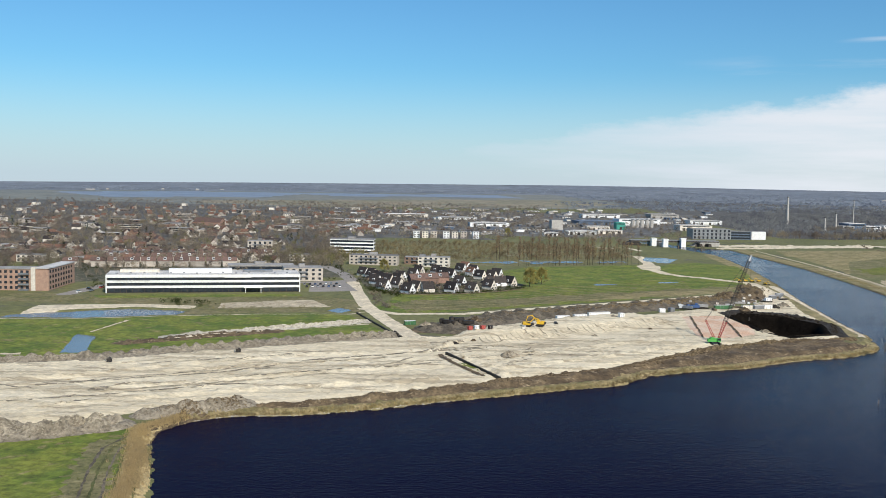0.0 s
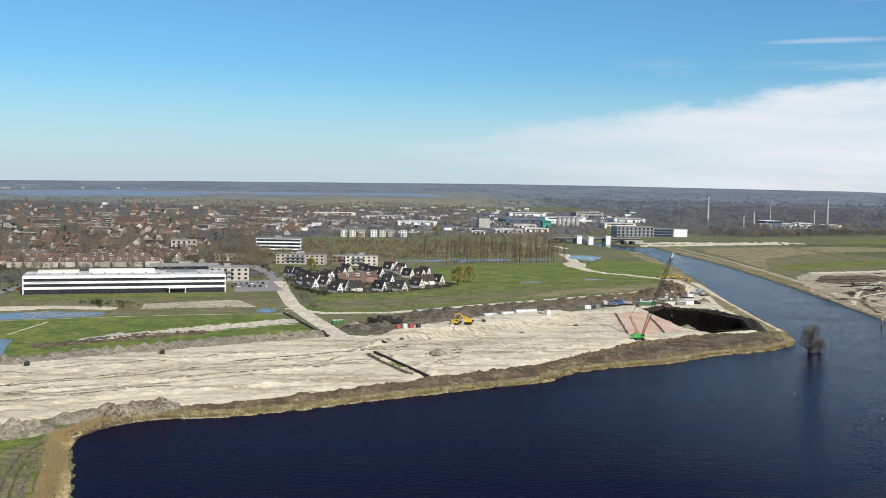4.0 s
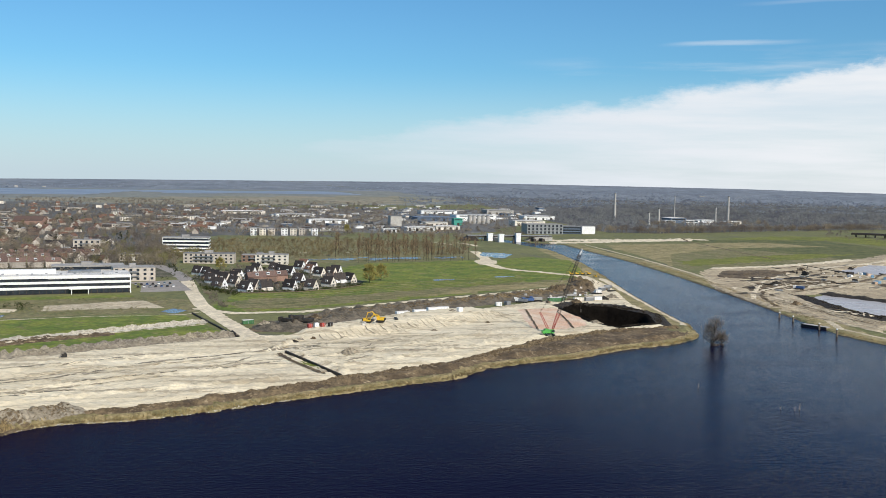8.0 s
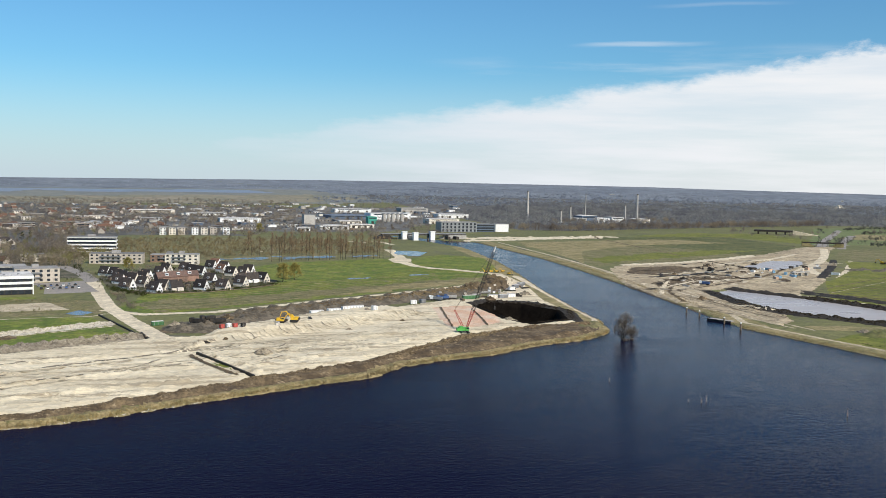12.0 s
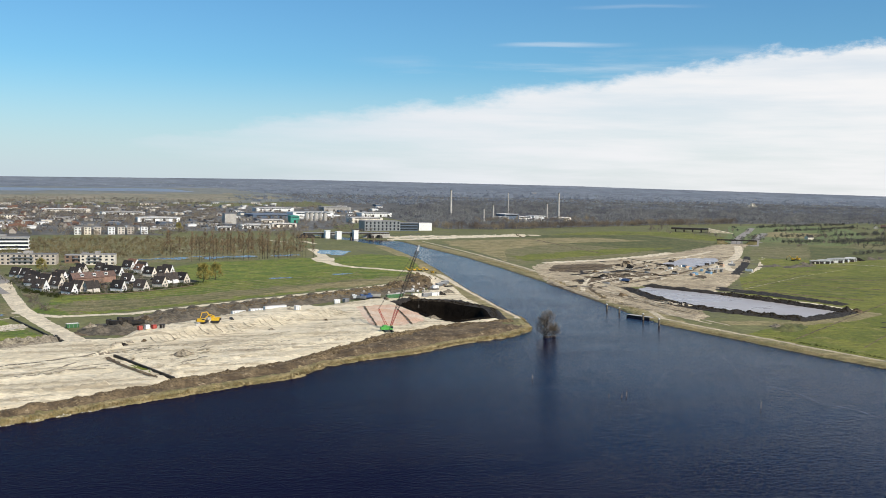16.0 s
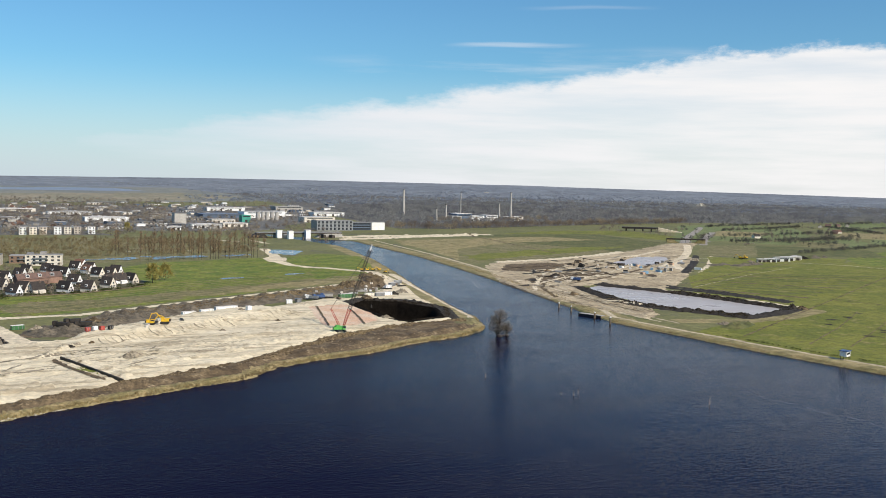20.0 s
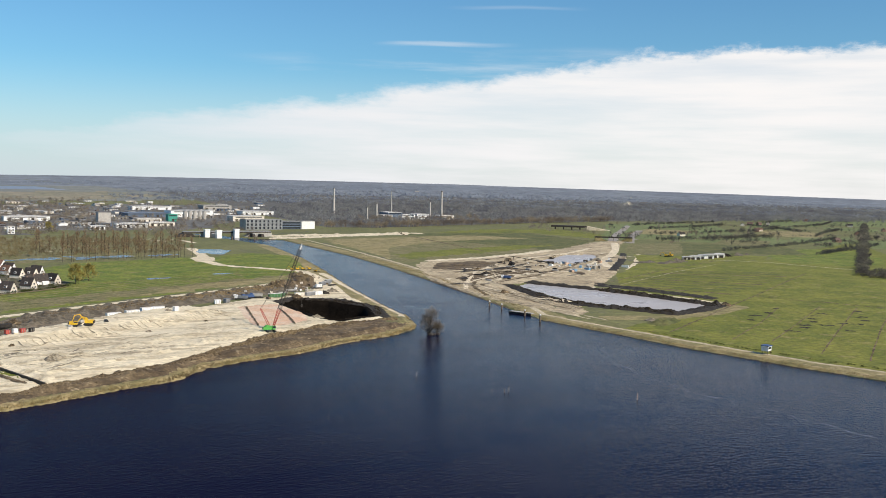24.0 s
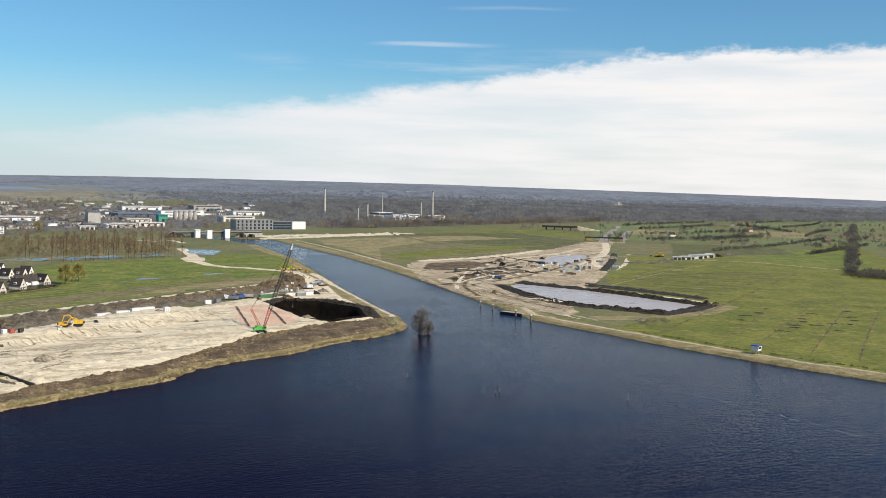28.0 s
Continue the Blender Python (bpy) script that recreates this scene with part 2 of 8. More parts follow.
def sand_surface(name):
    """Graded sand: pale ground drawn out in bands by the machines, dug damp streaks, tyre marks and grains."""
    m = bpy.data.materials.new(name)
    m.use_nodes = True
    k = Nodes(m.node_tree)
    pos = k.n("ShaderNodeTexCoord").outputs["Object"]
    bands = k.scaled(pos, (0.12, 1.0, 1.0), (0, 0, -0.45))
    short = k.scaled(pos, (0.3, 1.0, 1.0), (0, 0, -0.45))
    broad = k.noise(bands, 0.06, 6.0, 0.62)
    streak = k.noise(bands, 0.16, 7.0, 0.72)
    dug = k.noise(short, 0.1, 8.0, 0.72)
    grain = k.noise(short, 0.7, 6.0, 0.75)
    grit = k.noise(k.scaled(pos, (0.55, 1.0, 1.0), (0, 0, -0.45)), 1.6, 8.0, 0.8)
    lines = k.noise(k.scaled(pos, (0.05, 1.0, 1.0), (0, 0, -0.47)), 0.7, 4.0, 0.7)
    c = k.mix(k.ramp(broad, 0.36, 0.62), (0.78, 0.685, 0.495, 1), (0.64, 0.55, 0.385, 1))
    c = k.mix(k.ramp(streak, 0.51, 0.58, 0.0, 0.85), c, (0.43, 0.355, 0.24, 1))
    c = k.mix(k.ramp(streak, 0.48, 0.34, 0.0, 0.6), c, (0.8, 0.715, 0.55, 1))
    c = k.mix(k.ramp(dug, 0.57, 0.66, 0.0, 0.7), c, (0.34, 0.275, 0.185, 1))
    c = k.mix(k.ramp(lines, 0.58, 0.68, 0.0, 0.5), c, (0.4, 0.33, 0.22, 1))
    c = k.mix(1.0, c, k.mix(k.ramp(grain, 0.3, 0.7, 0, 1, False), (0.7, 0.7, 0.7, 1), (1.2, 1.2, 1.2, 1)), "MULTIPLY")
    c = k.mix(k.ramp(grit, 0.57, 0.7, 0.0, 0.42), c, (0.33, 0.27, 0.185, 1))
    b = k.n("ShaderNodeBsdfPrincipled")
    k.link(c, b.inputs["Base Color"])
    b.inputs["Roughness"].default_value = 0.95
    bn = k.n("ShaderNodeBump")
    bn.inputs["Strength"].default_value = 0.9
    bn.inputs["Distance"].default_value = 0.5
    k.link(k.math("ADD", k.math("MULTIPLY", grain, 0.5), k.math("ADD", k.math("MULTIPLY", grit, 0.6), k.math("ADD", streak, dug))), bn.inputs["Height"])
    k.link(bn.outputs[0], b.inputs["Normal"])
    k.link(b.outputs[0], k.n("ShaderNodeOutputMaterial").inputs[0])
    return m


SAND = sand_surface("sand")
SAND_PALE = surface("pale_sand", (0.68, 0.59, 0.43), (0.55, 0.47, 0.34), 0.08, 0.45, 0.95, 1.0, c3=(0.42, 0.35, 0.24), speck=0.32)
TRACK = surface("dirt_track", (0.5, 0.425, 0.3), (0.38, 0.32, 0.22), 0.08, 0.4, 0.95, 1.0, c3=(0.25, 0.2, 0.135), speck=0.4)
SOIL = surface("grey_soil", (0.19, 0.16, 0.115), (0.29, 0.25, 0.185), 0.18, 0.7, 0.95, 1.0, c3=(0.11, 0.09, 0.065), speck=0.6)
MUD = surface("dark_mud", (0.075, 0.052, 0.029), (0.15, 0.108, 0.06), 0.12, 0.7, 0.92, 1.0, c3=(0.3, 0.23, 0.14), speck=0.6)
PEAT = surface("black_peat", (0.014, 0.0115, 0.009), (0.034, 0.027, 0.02), 0.3, 1.2, 0.9, 0.8, c3=(0.08, 0.065, 0.045))
RUBBLE = surface("pale_rubble", (0.52, 0.48, 0.4), (0.36, 0.325, 0.26), 0.5, 1.4, 0.9, 0.9)
REED = surface("dead_reed", (0.31, 0.24, 0.118), (0.19, 0.157, 0.067), 0.12, 0.6, 0.95, 1.0, c3=(0.16, 0.14, 0.052), speck=0.5)
REED_STRAW = surface("straw_reed", (0.52, 0.4, 0.2), (0.4, 0.31, 0.155), 0.2, 0.8, 0.95, 1.0, c3=(0.22, 0.19, 0.08), speck=0.5)
ORANGE_CLAY = surface("orange_sand", (0.58, 0.37, 0.25), (0.62, 0.49, 0.37), 0.06, 0.9, 0.95, 0.5)
ASPHALT = surface("asphalt", (0.055, 0.055, 0.057), (0.085, 0.083, 0.08), 0.2, 2.0, 0.85, 0.3)
PAVING = surface("paving", (0.3, 0.27, 0.24), (0.24, 0.22, 0.2), 0.2, 2.0, 0.9, 0.3)
WATER = water_surface("lake_water", (0.0056, 0.004, 0.0175), 0.13, 0.75, 0.28, 0.052, 50.0)
# Far lakes get their pale sky colour from the base, not from reflection.
WATER_FAR = water_surface("sky_tinted_water", (0.2, 0.235, 0.29), 0.5, 0.2, 0.1, 0.08)
WATER_POND = water_surface("pond_water", (0.15, 0.162, 0.178), 0.15, 0.8, 0.12, 0.13)
WATER_SILT = water_surface("silty_water", (0.41, 0.375, 0.36), 0.3, 0.6, 0.1, 0.12)
WHITE = surface("white_paint", (0.8, 0.8, 0.78), (0.72, 0.72, 0.7), 0.4, 3.0, 0.6, 0.1, rand=0.08)
CREAM = surface("cream_render", (0.7, 0.65, 0.56), (0.6, 0.55, 0.47), 0.4, 3.0, 0.8, 0.1, rand=0.15)
BRICK = surface("brown_brick", (0.28, 0.19, 0.14), (0.21, 0.145, 0.11), 0.6, 4.0, 0.9, 0.3, rand=0.2)
BRICK_RED = surface("red_brick", (0.3, 0.19, 0.145), (0.24, 0.15, 0.115), 0.6, 4.0, 0.9, 0.3, rand=0.2)
CONCRETE = surface("concrete", (0.44, 0.42, 0.38), (0.34, 0.325, 0.3), 0.4, 3.0, 0.85, 0.2, rand=0.1)
TILE_RED = surface("red_roof_tiles", (0.15, 0.092, 0.074), (0.11, 0.076, 0.064), 0.6, 4.0, 0.85, 0.5, rand=0.25)
TILE_BROWN = surface("brown_roof_tiles", (0.17, 0.09, 0.06), (0.12, 0.07, 0.05), 0.6, 4.0, 0.85, 0.5, rand=0.25)
TILE_DARK = surface("dark_roof_tiles", (0.026, 0.022, 0.021), (0.045, 0.037, 0.033), 0.6, 4.0, 0.8, 0.5, rand=0.45)
ROOF_GREY = surface("bitumen_roof", (0.22, 0.22, 0.215), (0.3, 0.29, 0.28), 0.2, 2.0, 0.9, 0.2, rand=0.3)
ROOF_PALE = surface("pale_roof", (0.58, 0.57, 0.55), (0.42, 0.415, 0.405), 0.1, 2.0, 0.8, 0.1, rand=0.35)
ROOF_BLUE = surface("blue_grey_roof", (0.16, 0.19, 0.24), (0.12, 0.145, 0.19), 0.1, 2.0, 0.6, 0.1)
STEEL = surface("grey_steel", (0.3, 0.31, 0.32), (0.22, 0.225, 0.23), 0.5, 3.0, 0.5, 0.1, metal=0.6)
STEEL_DARK = surface("dark_steel", (0.032, 0.029, 0.026), (0.06, 0.048, 0.038), 0.5, 3.0, 0.7, 0.2, metal=0.3)
BLUE_WALL = surface("blue_cladding", (0.1, 0.135, 0.19), (0.08, 0.11, 0.155), 0.3, 3.0, 0.6, 0.1)
GREEN_PAINT = surface("green_paint", (0.1, 0.42, 0.08), (0.08, 0.33, 0.07), 0.6, 3.0, 0.5, 0.1)
YELLOW = surface("yellow_paint", (0.72, 0.45, 0.03), (0.6, 0.36, 0.03), 0.6, 3.0, 0.5, 0.1)
GREEN_DULL = surface("dull_green_paint", (0.05, 0.16, 0.06), (0.04, 0.12, 0.045), 0.6, 3.0, 0.6, 0.1)
RED = surface("red_paint", (0.42, 0.07, 0.05), (0.34, 0.055, 0.04), 0.6, 3.0, 0.5, 0.1)
BLUE = surface("blue_paint", (0.05, 0.1, 0.24), (0.04, 0.08, 0.18), 0.6, 3.0, 0.5, 0.1)
BLUE_PALE = surface("pale_blue_paint", (0.2, 0.36, 0.5), (0.16, 0.3, 0.43), 0.6, 3.0, 0.5, 0.1)
TEAL = surface("teal_cladding", (0.055, 0.31, 0.235), (0.045, 0.25, 0.19), 0.4, 3.0, 0.6, 0.1)
RUBBER = surface("black_rubber", (0.02, 0.02, 0.02), (0.035, 0.033, 0.03), 1.0, 5.0, 0.9, 0.2)
GLASS = surface("dark_window_glass", (0.02, 0.026, 0.034), (0.035, 0.042, 0.052), 0.3, 1.0, 0.12, 0.0, ior=1.5)
BARK = surface("bark", (0.045, 0.035, 0.027), (0.075, 0.058, 0.043), 0.6, 4.0, 0.95, 0.6)
WOOD = surface("weathered_wood", (0.2, 0.15, 0.1), (0.13, 0.1, 0.07), 0.6, 4.0, 0.9, 0.5)
FOAM = surface("foam", (0.06, 0.07, 0.1), (0.02, 0.025, 0.045), 0.6, 3.0, 0.8, 0.0)
GARDEN = surface("garden_ground", (0.05, 0.053, 0.024), (0.12, 0.105, 0.07), 0.12, 0.5, 0.95, 0.8, c3=(0.26, 0.23, 0.18), speck=0.5)
TWIGS = leafy("bare_twigs", (0.215, 0.18, 0.135), (0.37, 0.31, 0.235))
TWIGS_OLIVE = leafy("budding_twigs", (0.2, 0.19, 0.08), (0.29, 0.26, 0.135), 0.3)
# Twigs of farther trees are paled and greyed to carry distance haze.
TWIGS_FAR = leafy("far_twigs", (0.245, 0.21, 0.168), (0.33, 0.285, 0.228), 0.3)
TWIGS_WOOD = leafy("hazed_wood_twigs", (0.235, 0.238, 0.238), (0.29, 0.292, 0.288), 0.28)
TWIGS_BELT = leafy("belt_twigs", (0.1, 0.103, 0.09), (0.165, 0.162, 0.136), 0.3)
TWIGS_LANE = leafy("lane_twigs", (0.115, 0.11, 0.09), (0.2, 0.187, 0.152), 0.3)
# Air haze over the farthest woods is mixed into these two base colours.
TWIGS_HAZE = leafy("hazed_twigs", (0.28, 0.31, 0.35), (0.33, 0.36, 0.4), 0.25)
FOREST_HAZE = surface("hazed_woods", (0.14, 0.158, 0.186), (0.175, 0.194, 0.22), 0.003, 0.02, 0.95, 0.0, c3=(0.105, 0.12, 0.143), speck=0.35)
TWIGS_RED = leafy("poplar_twigs", (0.29, 0.2, 0.12), (0.42, 0.3, 0.185), 0.15)
TWIGS_WET = leafy("alder_twigs", (0.215, 0.172, 0.092), (0.35, 0.285, 0.165), 0.3)
# Floor colour is darkened so the gaps between crowns look shaded.
FOREST = surface("forest_floor", (0.09, 0.086, 0.078), (0.118, 0.112, 0.1), 0.012, 0.05, 0.95, 0.8, c3=(0.07, 0.068, 0.062), speck=0.4)
WILLOW = leafy("willow_buds", (0.4, 0.345, 0.1), (0.52, 0.44, 0.16), 0.15)
SHRUB = leafy("shrub_leaves", (0.036, 0.048, 0.018), (0.085, 0.095, 0.034), 0.25)
CONIFER = leafy("evergreen_needles", (0.015, 0.03, 0.012), (0.03, 0.05, 0.02), 0.2)
SHORE_STEMS = leafy("shore_stems", (0.39, 0.295, 0.145), (0.2, 0.155, 0.072), 0.3)
REED_STEMS = leafy("reed_stems", (0.66, 0.5, 0.26), (0.46, 0.35, 0.17), 0.15)
GRASS_TUFT = leafy("grass_tufts", (0.1, 0.105, 0.03), (0.22, 0.19, 0.075), 0.25)
STONE = leafy("broken_stone", (0.55, 0.505, 0.42), (0.3, 0.265, 0.21), 0.15, 0.0)
CLOD = leafy("soil_clods", (0.34, 0.3, 0.23), (0.17, 0.145, 0.11), 0.2, 0.0)
CLOD_DARK = leafy("dark_clods", (0.21, 0.16, 0.098), (0.075, 0.055, 0.035), 0.2, 0.0)
CLOD_BLACK = leafy("peat_clods", (0.055, 0.045, 0.033), (0.014, 0.012, 0.009), 0.2, 0.0)

# ---------------------------------------------------------------- mesh helpers


class Shape:
    """Collects corners and faces of one mesh."""

    def __init__(self):
        self.v, self.f = [], []

    def add(self, vs, fs):
        n = len(self.v)
        self.v.extend(vs)
        self.f.extend([tuple(i + n for i in f) for f in fs])
        return self

    def box(self, x0, x1, y0, y1, z0, z1, taper=0.0):
        t = taper
        return self.add([(x0, y0, z0), (x1, y0, z0), (x1, y1, z0), (x0, y1, z0),
                         (x0 + t, y0 + t, z1), (x1 - t, y0 + t, z1), (x1 - t, y1 - t, z1), (x0 + t, y1 - t, z1)],
                        [(0, 3, 2, 1), (4, 5, 6, 7), (0, 1, 5, 4), (1, 2, 6, 5), (2, 3, 7, 6), (3, 0, 4, 7)])

    def prism(self, pts, y0, y1):
        """A profile in x and z, drawn out along y."""
        n = len(pts)
        return self.add([(x, y0, z) for x, z in pts] + [(x, y1, z) for x, z in pts],
                        [tuple(range(n))[::1], tuple(range(2 * n - 1, n - 1, -1))] + [(i, i + n, (i + 1) % n + n, (i + 1) % n) for i in range(n)])

    def beam(self, p, q, w, w2=None, n=4):
        """A bar from p to q, w thick."""
        p, q = Vector(p), Vector(q)
        w2 = w if w2 is None else w2
        d = (q - p).normalized()
        a = d.cross(Vector((0, 0, 1)) if abs(d.z) < 0.9 else Vector((1, 0, 0))).normalized()
        b = d.cross(a)
        vs = []
        for c, r in ((p, w / 2), (q, w2 / 2)):
            for i in range(n):
                g = 2 * math.pi * (i + 0.5) / n
                vs.append(tuple(c + a * r * math.cos(g) + b * r * math.sin(g)))
        fs = [tuple(range(n)), tuple(range(2 * n - 1, n - 1, -1))] + [(i, i + n, (i + 1) % n + n, (i + 1) % n) for i in range(n)]
        return self.add(vs, fs)

    def cyl(self, x, y, z0, z1, r, r2=None, n=10):
        return self.beam((x, y, z0), (x, y, z1), 2 * r, 2 * (r if r2 is None else r2), n)

    def wheel(self, x0, x1, y, z, r, n=12):
        return self.beam((x0, y, z), (x1, y, z), 2 * r, None, n)

    def mesh(self, name, material):
        me = bpy.data.meshes.new(name)
        me.from_pydata(self.v, [], self.f)
        me.materials.append(material)
        me.update()
        return me


def part(name, shape, material, parent, label=""):
    ob = new(name, shape.mesh(name, material))
    ob.parent = parent
    return tagged(ob, label)


def thing(name, label, category, group="", at=None, kind=""):
    ob = new(name)
    if at is not None:
        ob.matrix_basis = at
    return tagged(ob, label, category, group, kind)


def array_mesh(name, verts, faces, material, smooth=False):
    """A large mesh out of arrays; faces: n x 3 or n x 4."""
    me = bpy.data.meshes.new(name)
    k = faces.shape[1]
    me.vertices.add(len(verts))
    me.vertices.foreach_set("co", np.ascontiguousarray(verts, dtype=np.float32).ravel())
    me.loops.add(faces.size)
    me.loops.foreach_set("vertex_index", np.ascontiguousarray(faces, dtype=np.int32).ravel())
    me.polygons.add(len(faces))
    me.polygons.foreach_set("loop_start", np.arange(0, faces.size, k, dtype=np.int32))
    me.polygons.foreach_set("use_smooth", np.full(len(faces), smooth))
    me.materials.append(material)
    me.update(calc_edges=True)
    return new(name, me)


rng = np.random.default_rng(7)

# ---------------------------------------------------------------- the plan and the terrain
# Past FLAT metres the land is drawn together and rises a little, so that 60 km of lowland end at the horizon
FLAT, DEEP = 2000.0, 2800.0


def drawn(dist):
    dist = np.asarray(dist, float)
    return np.where(dist < FLAT, dist, FLAT + DEEP * (1 - 1 / (1 + (np.maximum(dist, FLAT) - FLAT) / DEEP)))


DIP_AZ = np.radians([-180, -30, -25, -16, -12, 0, 8, 13, 27, 30, 43, 51, 60, 180])
DIP = np.radians([0.5, 0.5, 0.45, 0.34, 0.28, 0.16, 0.08, 0.07, 0.1, 0.15, 0.28, 0.38, 0.48, 0.5])   # how far the sky line lies under the eye


def place(x, y):
    """Where a point of the plan lies, the rise of the land there and the scale of things."""
    dist = np.maximum(np.hypot(x, y), 1e-6)
    s = drawn(dist) / dist
    u = np.clip((dist - FLAT) / 9000.0, 0, 1)
    sag = np.interp(np.arctan2(x, y), DIP_AZ, DIP) * u * u * (3 - 2 * u)
    return x * s, y * s, EYE * (1 - s) - sag * dist * s, s


AZ = np.radians(np.concatenate([np.arange(-180, -33, 6.0), np.arange(-33, 62.01, 0.13), np.arange(66, 181, 6.0)]))
drop = np.concatenate([np.arange(800, 60, -1.5), np.geomspace(60, 1.2, 70)])
ROWS_D = EYE * 1700.0 / drop
GX = ROWS_D[:, None] * np.sin(AZ)[None]
GY = ROWS_D[:, None] * np.cos(AZ)[None]
PX, PY, RISE, _ = place(GX, GY)
CELL = np.clip(0.0045 * np.hypot(GX, GY), 0.4, 12.0)     # over this width a covering runs out at its edge


def sd_area(pts, x=None, y=None):
    """Metres inside (+) or outside (-) a closed outline of the plan; x, y in metres."""
    x, y = (GX, GY) if x is None else (np.asarray(x, float), np.asarray(y, float))
    pts = np.array(pts, float) * K
    inside = np.zeros(x.shape, bool)
    best = np.full(x.shape, 1e9)
    for (ax, ay), (bx, by) in zip(pts, np.roll(pts, -1, 0)):
        dx, dy = bx - ax, by - ay
        u = np.clip(((x - ax) * dx + (y - ay) * dy) / (dx * dx + dy * dy), 0, 1)
        best = np.minimum(best, np.hypot(x - ax - u * dx, y - ay - u * dy))
        if dy != 0:
            inside ^= ((ay > y) != (by > y)) & (x < ax + (y - ay) * dx / dy)
    return np.where(inside, best, -best)


def sd_line(pts, half, x=None, y=None):
    """Metres inside (+) a band along a line of the plan, half a width to each side."""
    x, y = (GX, GY) if x is None else (np.asarray(x, float), np.asarray(y, float))
    pts, half = np.array(pts, float) * K, half * K
    best = np.full(x.shape, 1e9)
    for (ax, ay), (bx, by) in zip(pts[:-1], pts[1:]):
        dx, dy = bx - ax, by - ay
        u = np.clip(((x - ax) * dx + (y - ay) * dy) / (dx * dx + dy * dy), 0, 1)
        best = np.minimum(best, np.hypot(x - ax - u * dx, y - ay - u * dy))
    return half - best


def waves(x, y, size, seed, octaves=3):
    """Smooth random field, about -1 to 1, out of a few crossing waves."""
    r = np.random.default_rng(seed)
    out, amp, tot = 0.0, 1.0, 0.0
    for o in range(octaves):
        for _ in range(5):
            a, p = r.uniform(0, 2 * np.pi), r.uniform(0, 2 * np.pi)
            k = 2 * np.pi / (size * r.uniform(0.7, 1.4))
            out = out + amp * np.sin(k * (x * np.cos(a) + y * np.sin(a)) + p + 1.3 * np.sin(0.6 * k * (y * np.cos(a) - x * np.sin(a))))
        tot += amp * 2.0
        amp, size = amp * 0.5, size * 0.45
    return np.clip(out / tot, -1.3, 1.3)


def ease(v, lo, hi):
    u = np.clip((v - lo) / (hi - lo), 0, 1)
    return u * u * (3 - 2 * u)


LAKE = [(-54, 177), (-58, 192), (-63.5, 207), (-66, 221), (-62, 232), (-52, 238.5), (-36, 240.5), (-18, 248), (3, 260), (23, 269.5), (38, 277.5), (52.5, 283.5), (66, 299.5),
        (81, 307.5), (102, 315.5), (121, 329.5), (147, 341), (161, 353), (166, 362), (173, 388), (177.5, 424), (190, 505), (206.5, 589), (225, 701),
        (238, 831), (225, 906), (200, 1010), (215, 1010), (247, 924), (271, 909), (270, 833), (268, 707), (260, 612), (251, 532), (240.5, 455), (232, 397), (227, 360), (231, 337), (236, 309), (240, 283), (246, 259), (252, 235), (263, 204), (300, 130), (500, -200), (500, -900), (-200, -900), (-50, 100)]
SHORE_L = LAKE[4:18]
PIT = [(133, 439), (141, 446), (154, 436), (163, 413), (156, 390), (137, 380), (134, 392)]

shore = -sd_area(LAKE) + 0.9 * waves(GX, GY, 9, 3)
Z = np.clip(shore * 0.35, -2.5, 1.0) + RISE
Z = Z + np.where(shore > 3, 0.12 * waves(GX, GY, 40, 5), 0)
pit_in = sd_area(PIT)
Z = Z - 9.0 * ease(pit_in, -1.5, 4.0)
POND_A = [(-186, 391), (-184, 400), (-181, 405), (-164, 415), (-141, 428), (-112, 425), (-113, 410), (-147, 396)]
POND_B = [(-128, 316), (-118, 316), (-127, 353), (-138, 358)]
POND_C = [(-54, 432), (-48, 447), (-39, 437), (-45, 424)]
POND_D = [(156, 757), (168, 797), (193, 780), (172, 730)]
POND_E = [(10, 690), (14, 712), (70, 735), (140, 748), (146, 728), (100, 712), (50, 695)]
POND_F = [(283, 480), (301, 494), (322, 452), (340, 376), (298, 356), (274, 395)]
POND_G = [(392, 612), (400, 640), (455, 690), (488, 690), (470, 660), (440, 628), (414, 608)]
for p in (POND_A, POND_B, POND_C, POND_D, POND_F, POND_G):
    Z = Z - 1.6 * ease(sd_area(p) + 0.6 * waves(GX, GY, 7, 11), -0.3, 3.0)



def quads(keep):
    """Faces of the sheet whose corners are partly in keep."""
    idx = np.arange(GX.size).reshape(GX.shape)
    any_ = keep[:-1, :-1] | keep[1:, :-1] | keep[:-1, 1:] | keep[1:, 1:]
    q = np.stack([idx[:-1, :-1], idx[:-1, 1:], idx[1:, 1:], idx[1:, :-1]], -1)[any_]
    return q[:, ::-1]


def sheet(name, keep, z, material, smooth=True):
    q = quads(keep)
    used, back = np.unique(q, return_inverse=True)
    v = np.stack([PX.ravel(), PY.ravel(), z.ravel()], -1)[used]
    return array_mesh(name, v, back.reshape(q.shape), material, smooth)


def layer(name, inside, material, label, category, height=None, ragged=0.8, seed=1, lift=0.07, kind="structure"):
    """A covering laid on the land: its edge dips under the land round it; height: what it adds inside."""
    global Z
    inside = inside + ragged * waves(GX, GY, 6, seed)
    off = lift * np.clip(inside / CELL, -1, 1) - 0.5 * np.clip(-inside - CELL, 0, 2.0)
    if height is not None:
        off = off + np.where(inside > 0, height, 0)
    z = Z + off
    ob = sheet(name, inside > -1.0 - CELL, z, material)
    Z = np.where(inside > 0, z, Z)
    return tagged(ob, label, category, kind=kind)


